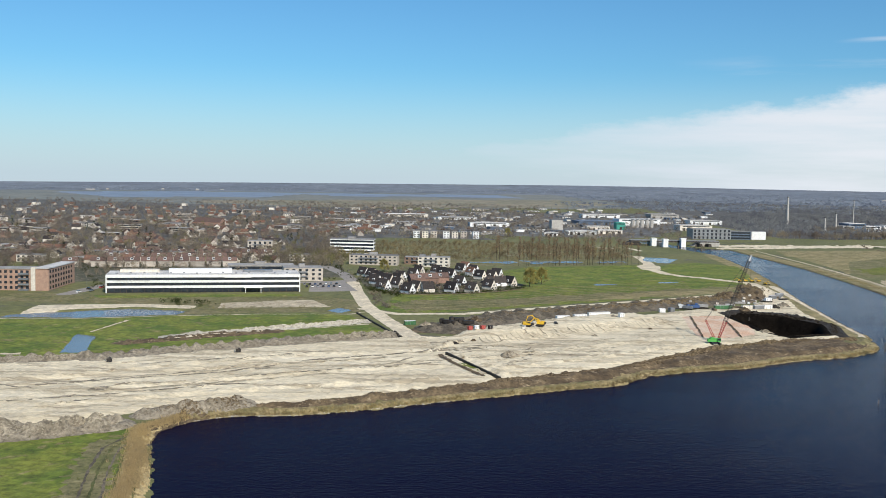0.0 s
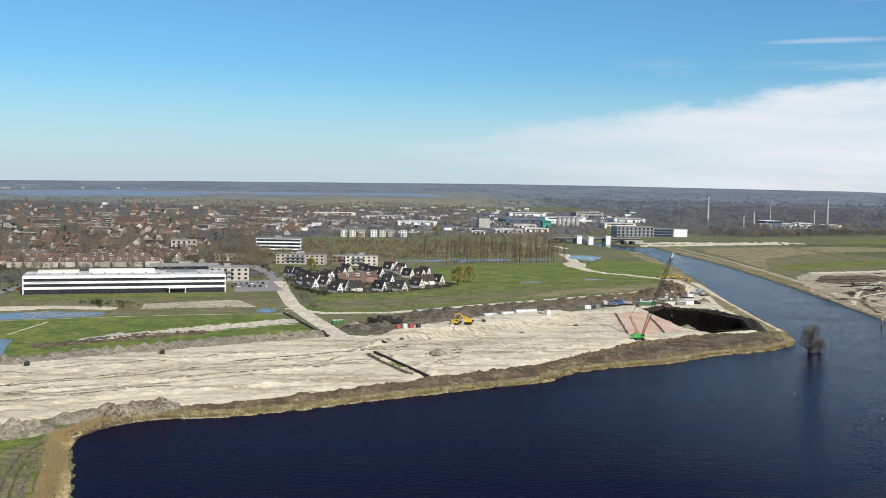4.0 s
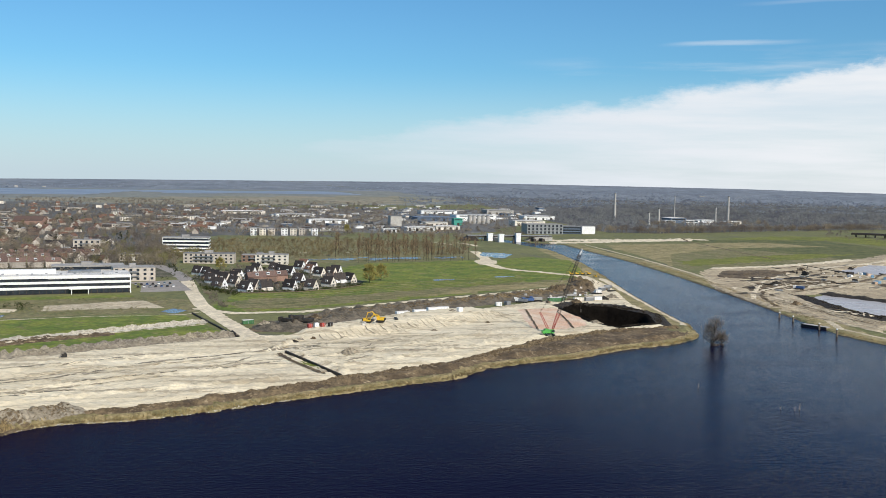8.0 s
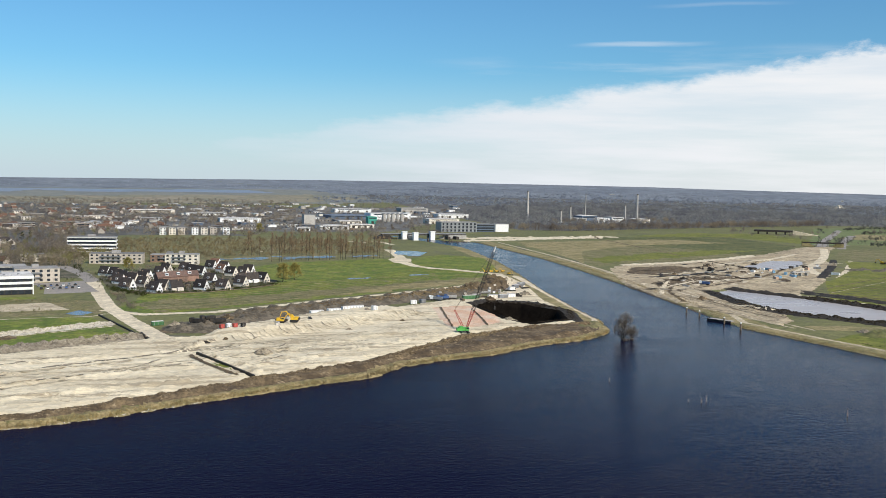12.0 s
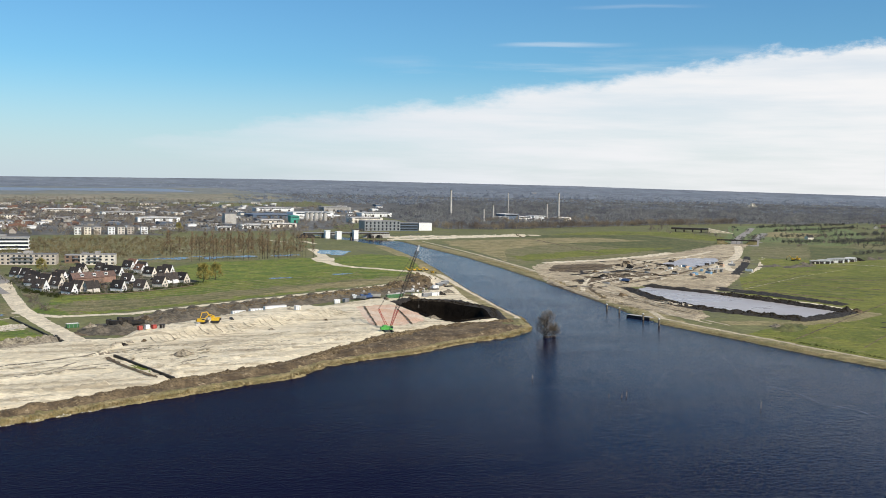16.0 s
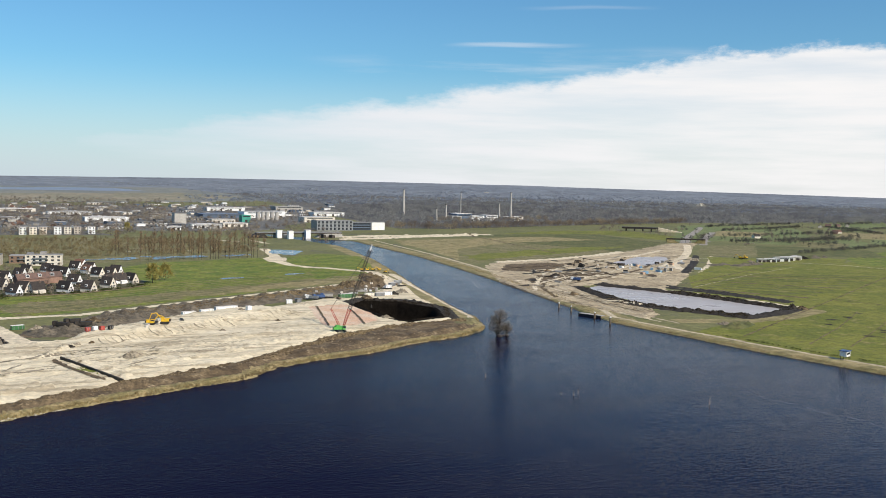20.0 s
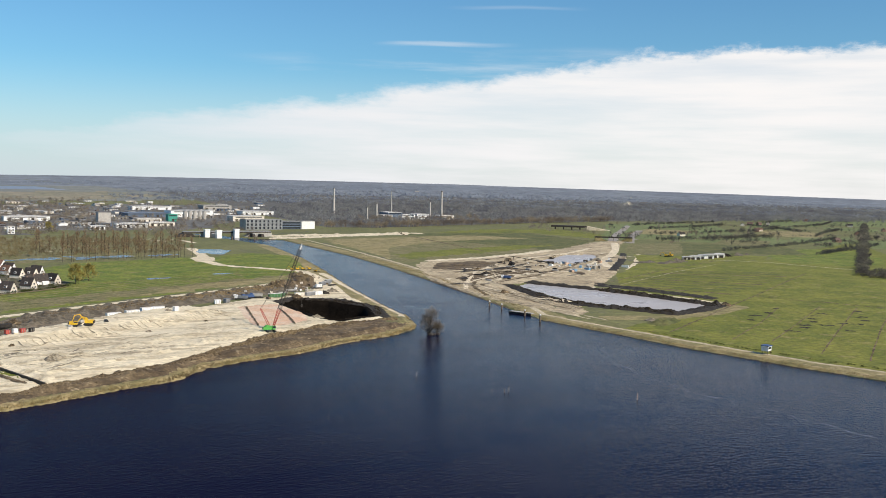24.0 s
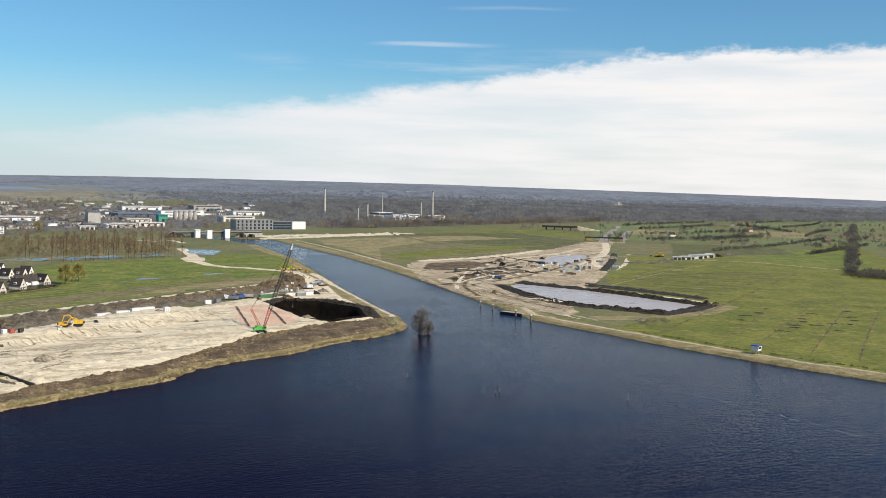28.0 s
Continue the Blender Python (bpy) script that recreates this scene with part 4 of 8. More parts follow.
layer("soil_heap", p_in, SHADE_GRASS, "low overgrown heap of dark soil by the lake bank", "soil heap", height=heap(p_in, 4, 1.6, 91, 4, 0.6), seed=92)

# greens, brinks and verges
layer("rutted_grass", sd_line([(-73, 208), (-70, 192), (-65, 172), (-60, 150)], 4.2), GRASS_ROUGH, "rutted olive grass beside the reed", "grass", seed=371, ragged=2.0, lift=0.04)
ring = sd_line([(131, 442), (141, 452), (159, 442), (169, 414), (161, 384)], 3.0)
layer("peat_rim", np.where(pit_in > -1.2, -5.0, ring), PEAT, "dark peat rim round the pit", "bank", height=heap(ring, 3, 1.0, 361, 5, 0.9), seed=362)
layer("far_field", sd_area([(402, 538), (468, 600), (520, 680), (545, 660), (610, 665), (640, 640), (600, 604), (500, 600)]), GRASS, "green strip between the road and the fields", "field", seed=363, ragged=2.5)
layer("far_field", sd_area([(520, 690), (590, 780), (640, 815), (700, 790), (640, 740), (570, 668)]), GRASS_ROUGH, "rough grass beside the new road", "field", seed=364, ragged=3)
layer("far_field", sd_area([(622, 540), (598, 578), (612, 604), (640, 640), (706, 702), (760, 712), (795, 680), (735, 600), (680, 550)]), GRASS_LUSH, "bright green field beyond the farm path", "field", seed=371, ragged=2)
layer("far_field", sd_area([(835, 800), (925, 894), (1034, 886), (990, 840), (898, 769)]), GRASS_FAR, "pale green field between the hedges", "field", seed=372, ragged=3)
layer("far_field", sd_area([(470, 1010), (600, 1090), (700, 1080), (690, 960), (625, 880), (610, 1000), (540, 1000)]), GRASS, "green verge beside the motorway", "field", seed=365, ragged=4)
layer("meadow", sd_area([(153, 644), (166, 626), (184, 606), (196, 604), (208, 650), (220, 716), (196, 742), (176, 728), (160, 704), (154, 676)]), GRASS_LUSH, "green meadow inside the bend of the track", "meadow", seed=331)
layer("rough_meadow", sd_area([(-30, 446), (-12, 428), (29, 453), (89, 492), (160, 540), (186, 588), (150, 560), (90, 524), (30, 490), (-24, 470)]) - 3 + 5 * waves(GX * 0.5, GY, 26, 332), GRASS_ROUGH, "rough olive grass along the edge of the meadow", "grass", seed=333, ragged=2.5, lift=0.04)
layer("dry_meadow", sd_area([(70, 484), (110, 505), (160, 535), (182, 572), (150, 548), (100, 520)]) + 4 * waves(GX * 0.4, GY, 22, 334), GRASS_DRY, "straw-coloured grass along the edge of the meadow", "grass", seed=335, ragged=2.5, lift=0.04)
layer("brown_grass", sd_area([(306, 874), (299, 790), (384, 840), (400, 930)]) + 10 * waves(GX, GY, 60, 336), GRASS_DRY, "brown dry patch in the rough grassland", "grass", seed=337, ragged=3, lift=0.04)
layer("sand_bank", sd_line([(268, 922), (300, 930), (350, 955), (400, 972), (455, 992)], 8), SAND_PALE, "long bank of tipped pale sand beside the bridge", "sand", height=heap(sd_line([(268, 922), (300, 930), (350, 955), (400, 972), (455, 992)], 8), 6, 1.6, 341, 14, 0.7), seed=342, ragged=2)
layer("road", sd_line([(272, 972), (346, 1040), (411, 1046), (463, 1040), (620, 1100)], 4), ASPHALT, "asphalt road along the edge of the woods", "road", seed=343, ragged=0.4)
for line, h in (([(334, 470), (347, 436), (357, 398)], 1.2), ([(340, 478), (353, 440), (362, 400)], 1.0)):
    p_in = sd_line(line, 2.6)
    layer("peat_bank", p_in, PEAT, "low black peat bank beside the settling pond", "bank", height=heap(p_in, 3, h, 344, 5, 0.6), seed=345)
for x, y in ((490, 598), (476, 606), (506, 604), (628, 660), (615, 655)):
    p_in = sd_line([(x - 8, y - 3), (x + 8, y + 3)], 4.5)
    layer("soil_heap", p_in, SOIL_DARK, "low heap of dark soil near the site sheds", "soil heap", height=heap(p_in, 5, 2.4, 346 + int(x), 6, 0.8), seed=347, ragged=1.5)
layer("wet_field", sd_area([(560, 660), (640, 760), (690, 815), (760, 735), (690, 640), (640, 660), (600, 650)]), SHADE_GRASS, "dark wet strip of grass beyond the site sheds", "field", seed=348, ragged=4, lift=0.04)

# ponds
for pts, m, zz, label in ((POND_A, WATER_POND, 0.3, "narrow blue pond beside bare sand"), (POND_B, WATER_POND, 0.3, "small square blue pond in the meadow"), (POND_C, WATER_POND, 0.3, "small blue pool beside the dirt road"),
                          (POND_D, WATER_POND, 0.4, "shallow flooded pool beside the canal"), (POND_F, WATER_SILT, 0.4, "long settling pond of grey silty water"),
                          (POND_G, WATER_SILT, 0.3, "shallow grey puddle on the building site")):
    s = Shape()
    pts = np.array(pts) * K
    c = np.mean(pts, 0)
    s.add([(float(c[0] + 1.06 * (x - c[0])), float(c[1] + 1.06 * (y - c[1])), zz) for x, y in pts], [tuple(range(len(pts)))])
    tagged(new("pond", s.mesh("pond", m)), label, "pond", kind="structure")
flood = sd_area(POND_E) * 0.5 + 6 * waves(GX, GY, 40, 95) - 4.5
ob = layer("flooded_wood", flood, WATER_POND, "flooded ground among bare poplars", "pond", ragged=0.0, lift=0.05)
for pts in ([(86, 558), (92, 568), (106, 572), (100, 560)], [(128, 580), (134, 588), (148, 590), (140, 581)], [(104, 545), (109, 550), (116, 550)]):
    layer("puddle", sd_area(pts), WATER_POND, "shallow puddle in the meadow", "puddle", ragged=0.8, lift=0.05)


def gz(x, y):
    """Height of the land, in metres (near part)."""
    d = math.hypot(x, y)
    i = float(np.interp(d, ROWS_D, np.arange(len(ROWS_D))))
    j = float(np.interp(math.atan2(x, y), AZ, np.arange(len(AZ))))
    i0, j0 = min(int(i), len(ROWS_D) - 2), min(int(j), len(AZ) - 2)
    fi, fj = i - i0, j - j0
    return float((Z[i0, j0] * (1 - fi) + Z[i0 + 1, j0] * fi) * (1 - fj) + (Z[i0, j0 + 1] * (1 - fi) + Z[i0 + 1, j0 + 1] * fi) * fj)


def at(x, y, turn=0.0, dz=0.0):
    """A pose on the land at a point of the plan."""
    return on_land(x * K, y * K, turn, dz)


def on_land(x, y, turn=0.0, dz=0.0):
    """A pose on the land, in metres; far points are drawn in and scaled with it."""
    xx, yy, rise, s = (float(v) for v in place(x, y))
    return Matrix.Translation((xx, yy, (gz(x, y) if s > 0.999 else rise + 1.0 * s) + dz)) @ Matrix.Rotation(radians(turn), 4, "Z") @ Matrix.Scale(s, 4)


def strip(name, pts, half, material, label, category, lift=0.1, wobble=0.4, step=3.0, seed=5, kind="structure"):
    """A narrow band laid along a line of the plan, with an uneven edge."""
    r = np.random.default_rng(seed)
    vs, fs = [], []
    pts = [(x * K, y * K) for x, y in pts]
    for (ax, ay), (bx, by) in zip(pts[:-1], pts[1:]):
        l = math.hypot(bx - ax, by - ay)
        n = max(1, int(l / step))
        nx, ny = -(by - ay) / l, (bx - ax) / l
        k = len(vs)
        for i in range(n + 1):
            u = i / n
            x, y = ax + (bx - ax) * u, ay + (by - ay) * u
            h0, h1 = half * (1 + wobble * r.uniform(-1, 1)), half * (1 + wobble * r.uniform(-1, 1))
            for hx in (-h0, h1):
                X, Y = x + nx * hx, y + ny * hx
                vs.append((X, Y, gz(X, Y) + lift))
        fs += [(k + 2 * i, k + 2 * i + 1, k + 2 * i + 3, k + 2 * i + 2) for i in range(n)]
    me = bpy.data.meshes.new(name)
    me.from_pydata(vs, [], fs)
    me.materials.append(material)
    return tagged(new(name, me), label, category, kind=kind)


def blot(name, x, y, rx, ry, turn, material, label, category, seed=1, lift=0.1):
    """A flat ragged patch on the land."""
    r = np.random.default_rng(seed)
    x, y, rx, ry = x * K, y * K, rx * K, ry * K
    vs, n = [(x, y, gz(x, y) + lift)], 22
    for i in range(n):
        g = 2 * math.pi * i / n
        k = r.uniform(0.45, 1.15)
        u, v = math.cos(g) * rx * k, math.sin(g) * ry * k
        X, Y = x + u * math.cos(turn) - v * math.sin(turn), y + u * math.sin(turn) + v * math.cos(turn)
        vs.append((X, Y, gz(X, Y) + lift))
    me = bpy.data.meshes.new(name)
    me.from_pydata(vs, [], [(0, i + 1, (i + 1) % n + 1) for i in range(n)])
    me.materials.append(material)
    return tagged(new(name, me), label, category, kind="structure")


# a wind line on the lake
foam = [(207, 288), (196, 262), (191, 240), (190, 218), (193, 201), (196, 186), (197, 172), (199, 158)]
vs, fs = [], []
for j in range(8 * (len(foam) - 1) + 1):
    a, u = min(j // 8, len(foam) - 2), j / 8 - min(j // 8, len(foam) - 2)
    x, y = foam[a][0] + (foam[a + 1][0] - foam[a][0]) * u + 0.8 * math.sin(j * 0.7), foam[a][1] + (foam[a + 1][1] - foam[a][1]) * u
    h = 0.12 + 0.1 * math.sin(j * 1.9)
    vs += [((x - h) * K, y * K, 0.012), ((x + h) * K, (y + 0.1) * K, 0.012)]
    if j and j % 5:
        fs.append((2 * j - 2, 2 * j - 1, 2 * j + 1, 2 * j))
me = bpy.data.meshes.new("foam_line")
me.from_pydata(vs, [], fs)
me.materials.append(FOAM)
tagged(new("foam_line", me), "thin broken line of pale foam on the lake", "foam", kind="structure")
# drains, furrows and wet spots of the polder field
for i, line in enumerate(([(391, 399), (424, 334), (470, 240)], [(257, 309), (320, 352), (392, 401), (470, 455), (538, 501)], [(269, 286), (315, 318), (365, 357)], [(281, 277), (340, 318), (395, 357)],
                          [(278, 250), (340, 296), (406, 344)], [(283, 233), (345, 280), (408, 326)], [(300, 214), (400, 290)])):
    strip("ditch", line, (0.9, 0.6)[i] if i < 2 else 0.36, MUD, "narrow dark drain across the field", "ditch", seed=140 + i, wobble=0.8)
for i in range(11):
    u = i / 10
    a0, a1 = (343 + 101 * u, 472 + 67 * u), (385 + 149 * u, 408 + 94 * u)
    strip("furrow", [(a0[0] + (a1[0] - a0[0]) * k, a0[1] + (a1[1] - a0[1]) * k) for k in (0.03, 0.35, 0.7, 0.97)], 2.1, SHADE_GRASS if i % 4 else MUD, "shallow furrow across the polder field", "furrow", seed=160 + i, wobble=0.6)
for i, line in enumerate(([(545, 1027), (524, 866), (508, 755)], [(604, 1078), (599, 940), (589, 840)], [(670, 1135), (676, 941)], [(430, 985), (415, 852), (400, 730)], [(575, 1000), (560, 880), (545, 790)])):
    strip("ditch", line, 1.6, MUD if i % 2 else SHADE_GRASS, "dark drain across the rough grassland", "ditch", seed=150 + i, wobble=0.9)
strip("path", [(545, 612), (560, 608), (583, 584), (592, 546), (602, 515)], 1.5, TRACK, "pale path across the polder field", "path", seed=180)
strip("ditch", [(660, 660), (680, 625), (697, 593)], 0.9, MUD, "dark drain across the far field", "ditch", seed=181)
strip("ditch", [(342, 476), (445, 545), (547, 606)], 0.8, MUD, "dark drain along the field edge", "ditch", seed=182)
strip("path", [(352, 470), (450, 535), (520, 575)], 0.4, TRACK, "pale farm path along the field edge", "path", seed=183)
# churned wet spots in small clusters, along the drains
r_ = np.random.default_rng(19)
for i, (x, y) in enumerate(((318, 326), (332, 338), (345, 342), (362, 352), (310, 294), (322, 301), (329, 306), (341, 314), (349, 320), (359, 327), (368, 332), (339, 303), (351, 305), (336, 286), (357, 301), (369, 310), (378, 317), (393, 332))):
    for k in range(4):
        u, v = r_.uniform(-2.4, 2.4), r_.uniform(-1.5, 1.5)
        blot("wet_patch", x + 0.7 * (u + v), y - 0.7 * (u - v), r_.uniform(1.0, 2.0), r_.uniform(1.0, 2.2), -0.8, PEAT, "dark wet spot in the grass", "mud", seed=190 + 4 * i + k)
# meadow furrows beside the houses
for i in range(9):
    k = i * 5.5
    strip("furrow", [(-16 + k * 0.15, 432 + k * 1.6), (29 + k * 0.2, 456 + k * 1.7), (82 + k * 0.3, 494 + k * 1.5), (140 + k * 0.2, 528 + k * 1.3)], 0.7, GRASS_DRY, "faint dry furrow across the meadow", "furrow", seed=200 + i, wobble=0.8)
# scars on the sand
for i, (x, y, rx, ry, t_) in enumerate(((-92, 262, 8, 1.6, 0.9), (-94, 244, 5, 1.8, 0.7), (-83, 267, 6, 1.0, 0.45), (-73, 262, 7, 0.9, 0.4), (-62, 268, 8, 1.2, 0.5), (-100, 250, 5, 1.2, 0.6), (5, 347, 4, 1.6, 0.5), (12, 341, 4, 1.0, 0.5),
                                        (-40, 290, 9, 1.0, 0.45), (-15, 300, 8, 1.2, 0.45), (30, 330, 6, 1.0, 0.5), (60, 360, 8, 1.0, 0.5), (-60, 300, 10, 0.9, 0.45), (-110, 270, 8, 1.2, 0.4), (85, 385, 6, 1.2, 0.6))):
    blot("sand_scar", x, y, rx, ry, t_, SOIL if i < 8 else TRACK, "dark scar dug into the sand", "sand", seed=220 + i)
for i in range(16):
    off = 4 + (i * 7.3) % 60
    x0, y0 = -130 + off * 0.55 + (i % 4) * 30, 232 + off + (i % 4) * 14
    strip("tyre_track", [(x0, y0), (x0 + 26, y0 + 12 + (i % 3)), (x0 + 60, y0 + 28 + (i % 5))], 0.55, TRACK if i % 2 else SOIL, "long tyre track in the sand", "track", seed=240 + i, wobble=0.9)
blot("grass_patch", 9, 303, 9, 2.4, -1.15, GRASS_LUSH, "green weeds below the sheet piling", "grass", seed=270)

# churned ground of the building site
r_ = np.random.default_rng(77)
for i in range(60):
    u, v = r_.uniform(0, 1), r_.normal(0, 1)
    x, y = 262 + 190 * u + 18 * v, 470 + 215 * u - 22 * v
    if sd_area([(245, 430), (250, 519), (299, 638), (363, 660), (461, 720), (560, 800), (500, 690), (391, 532), (330, 480), (290, 500)], np.array([x * K]), np.array([y * K]))[0] < 2:
        continue
    blot("churned_ground", x, y, r_.uniform(4, 12), r_.uniform(1.5, 4), r_.uniform(0.6, 1.2), (MUD, SAND_PALE, SOIL, PEAT, SAND_PALE)[i % 5], ("dark wet churned mud", "pale dry sand patch", "grey churned soil patch", "black peat patch", "pale dry sand patch")[i % 5] + " on the building site",
         "mud" if i % 5 in (0, 2, 3) else "sand", seed=300 + i, lift=0.12 + 0.005 * i)
for i, line in enumerate(([(246, 470), (262, 500), (300, 560), (345, 610)], [(243, 440), (256, 480), (285, 530), (330, 575), (380, 620)], [(270, 400), (258, 440), (262, 480)], [(285, 500), (330, 530), (390, 580), (440, 640)], [(300, 520), (350, 560), (410, 620), (470, 690)])):
    strip("haul_track", line, 1.6, (SAND_PALE, MUD)[i % 2], "rutted haul track on the building site", "track", seed=380 + i, lift=0.15, wobble=0.7, step=2.0)
for i, line in enumerate(([(247, 352), (244, 380), (250, 410)], [(252, 345), (250, 380), (258, 420)])):
    strip("haul_track", line, 0.9, TRACK, "rutted haul track along the bank", "track", seed=390 + i, wobble=0.5)

# trenches, sand dikes and rows of ruts of the site
for i, (line, half, mat_, label) in enumerate((([(284, 560), (319.5, 572), (362, 600)], 3.2, PEAT, "long dark trench across the building site"), ([(300, 548), (344, 548), (372, 562)], 2.0, MUD, "dark trench beside the haul road"), ([(292, 600), (330, 612), (368, 632)], 2.4, MUD, "dark trench beside the sand dike"),
                                               ([(262, 500), (300, 532), (340, 540), (380, 552)], 1.8, SAND_PALE, "pale haul lane across the building site"), ([(300, 580), (340, 588), (384, 600)], 2.2, SAND_PALE, "pale sand dike across the building site"),
                                               ([(380, 640), (420, 668), (470, 700), (520, 745)], 3.0, SAND_PALE, "pale haul lane behind the puddle"), ([(410, 588), (440, 620), (470, 650)], 2.2, SAND_PALE, "pale rim of the shallow puddle"))):
    strip("site_lane", line, half, mat_, label, "track", seed=830 + i, wobble=0.5, lift=0.3, step=2.0)
for i in range(7):
    k_ = 2.4 * i
    strip("haul_track", [(249 + k_, 466 - 0.4 * k_), (251 + k_, 440), (254 + k_ * 0.8, 405), (256 + k_ * 0.6, 380)], 0.35, (MUD, TRACK)[i % 2], "rutted haul track along the canal bank", "track", seed=850 + i, wobble=0.6, lift=0.3, step=2.0)
# brinks, wheel ruts and pale verges
strip("quay_edge", [(249, 925), (271, 905), (269.5, 833), (267.5, 707), (259.5, 612), (250.5, 532), (240, 455), (231.5, 397)], 0.9, MUD, "dark wet brink of the canal bank", "bank", lift=0.25, wobble=0.6, seed=401)
strip("quay_edge", [(174, 388), (178.5, 424), (191, 505), (207.5, 589), (226, 701), (239, 831)], 0.8, MUD, "dark wet brink of the canal bank", "bank", lift=0.25, wobble=0.6, seed=402)
strip("pale_verge", [(-186, 386), (-165, 389), (-147, 392), (-113, 404), (-80, 414), (-40, 420), (-34, 428)], 0.7, SAND_PALE, "thin pale sandy verge beside the pond", "path", seed=403, wobble=0.9)
strip("path", [(-132, 358), (-130, 372), (-128, 390)], 0.8, SAND_PALE, "short pale path from the square pond", "path", seed=404, wobble=0.7)
strip("pale_verge", [(-165, 303), (-150, 308), (-138, 312)], 1.4, SAND_PALE, "pale sandy patch behind the soil heaps", "path", seed=405, wobble=0.9)
strip("pale_verge", [(-97, 345), (-72, 364), (-50, 378), (-30, 391)], 0.7, SAND_PALE, "thin pale sandy edge beside the rubble", "path", seed=406, wobble=0.9)
for i in range(6):
    k = i * 1.7
    strip("wheel_rut", [(-70 + k, 218 - 0.6 * k), (-73 + k * 1.1, 205), (-70 + k * 1.15, 188), (-66 + k * 1.2, 172), (-62 + k, 150)], 0.34, SHADE_GRASS if i % 2 else SOIL_DARK, "muddy wheel rut through the grass", "track", seed=410 + i, wobble=0.9, step=2.0)
for i in range(5):
    k = i * 2.0
    strip("wheel_rut", [(-62 + k * 0.6, 238 - k * 0.3), (-68 + k * 0.6, 226), (-72 + k * 0.9, 216)], 0.6, MUD, "muddy wheel rut beside the heaps", "track", seed=420 + i, wobble=0.9, step=2.0)
for i, line in enumerate(([(112, 430), (107, 400), (102, 371)], [(124, 416), (121, 394), (117, 371)])):
    strip("slope_edge", line, 0.5, MUD, "dark rutted edge of the orange slope", "bank", seed=430 + i, wobble=0.5, lift=0.3, step=2.0)
layer_green = sd_area([(300, 665), (340, 690), (430, 735), (520, 800), (470, 800), (380, 760), (310, 712)]) + 6 * waves(GX, GY, 40, 395)
layer("green_band", layer_green, GRASS, "bright green band in the rough grassland", "grass", seed=396, ragged=2.5, lift=0.05)
r_ = np.random.default_rng(505)
for i in range(34):
    u = r_.uniform(0, 1)
    x0, y0 = -135 + 200 * u, 236 + 95 * u + r_.uniform(0, 46)
    if sd_area(SAND_AREA, np.array([x0 * K]), np.array([y0 * K]))[0] < 9:
        continue
    l_, g_ = r_.uniform(5, 18), 0.44 + r_.normal(0, 0.4)
    strip("sand_rut", [(x0 - l_ * math.cos(g_) / 2, y0 - l_ * math.sin(g_) / 2), (x0, y0 + r_.normal(0, 0.4)), (x0 + l_ * math.cos(g_) / 2, y0 + l_ * math.sin(g_) / 2)], r_.uniform(0.15, 0.45), (SOIL, TRACK, TRACK, SOIL)[i % 4], "dark rut in the sand", "track", seed=450 + i, wobble=0.95, step=1.6)
for i in range(46):
    # bucket grooves down the dug basin's back slope, their shade laid as dark strips
    run0 = 4 + 62 * i / 25 if i < 26 else 74 + 34 * (i - 26) / 20
    x0, y0 = 10 + ux * run0 + 1.6 * uy, 354 + uy * run0 - 1.6 * ux
    l_ = r_.uniform(6, 11)
    strip("sand_rut", [(x0, y0), (x0 + 0.32 * l_ * 0.5 + r_.normal(0, 0.3), y0 - l_ * 0.5), (x0 + 0.4 * l_ + r_.normal(0, 0.5), y0 - l_)], r_.uniform(0.09, 0.2), (SOIL, TRACK, TRACK)[i % 3], "steep groove down the sand slope", "track", seed=500 + i, wobble=0.3, lift=0.25, step=1.6)
strip("trench", [(-0.5, 321), (5, 305), (13, 287)], 1.0, MUD, "dark wet trench beside the sheet piling", "ditch", seed=540, wobble=0.25, lift=0.3, step=2.0)

r_ = np.random.default_rng(611)
for i in range(22):
    off = r_.uniform(2, 34)
    u0 = r_.uniform(0, 0.75)
    pts = [(246 + off + 40 * (u0 + k_ * 0.08) + r_.normal(0, 0.8), 408 + 175 * (u0 + k_ * 0.08) + off * 0.3) for k_ in range(4)]
    if max(sd_area(POND_F, np.array([p_[0] * K]), np.array([p_[1] * K]))[0] for p_ in pts) > -9:
        continue
    strip("haul_track", pts, r_.uniform(0.35, 1.1), (SAND_PALE, MUD, TRACK)[i % 3], "rutted haul track along the canal bank", "track", seed=620 + i, wobble=0.8, lift=0.1, step=2.0)
for i in range(16):
    u0 = r_.uniform(0, 1)
    x0, y0 = 300 + 170 * u0 + r_.normal(0, 10), 540 + 130 * u0 + r_.normal(0, 12)
    g_ = 0.65 + r_.normal(0, 0.25)
    strip("haul_track", [(x0 + k_ * 14 * math.cos(g_), y0 + k_ * 14 * math.sin(g_) + r_.normal(0, 0.8)) for k_ in range(4)], r_.uniform(0.5, 1.5), (SAND_PALE, SAND_PALE, MUD, PEAT)[i % 4], "rutted haul track across the building site", "track", seed=650 + i, wobble=0.8, lift=0.12, step=2.0)

# ---------------------------------------------------------------- trees


def limb(verts, tris, p, q, r0, r1, n=4):
    d = q - p
    d = d / max(np.linalg.norm(d), 1e-6)
    a = np.cross(d, (0, 0, 1.0) if abs(d[2]) < 0.9 else (1.0, 0, 0))
    a /= np.linalg.norm(a)
    b = np.cross(d, a)
    k = len(verts)
    for c, r in ((p, r0), (q, r1)):
        for i in range(n):
            g = 2 * np.pi * i / n
            verts.append(c + r * (a * np.cos(g) + b * np.sin(g)))
    for i in range(n):
        j = (i + 1) % n
        tris.append((k + i, k + j, k + n + j))
        tris.append((k + i, k + n + j, k + n + i))


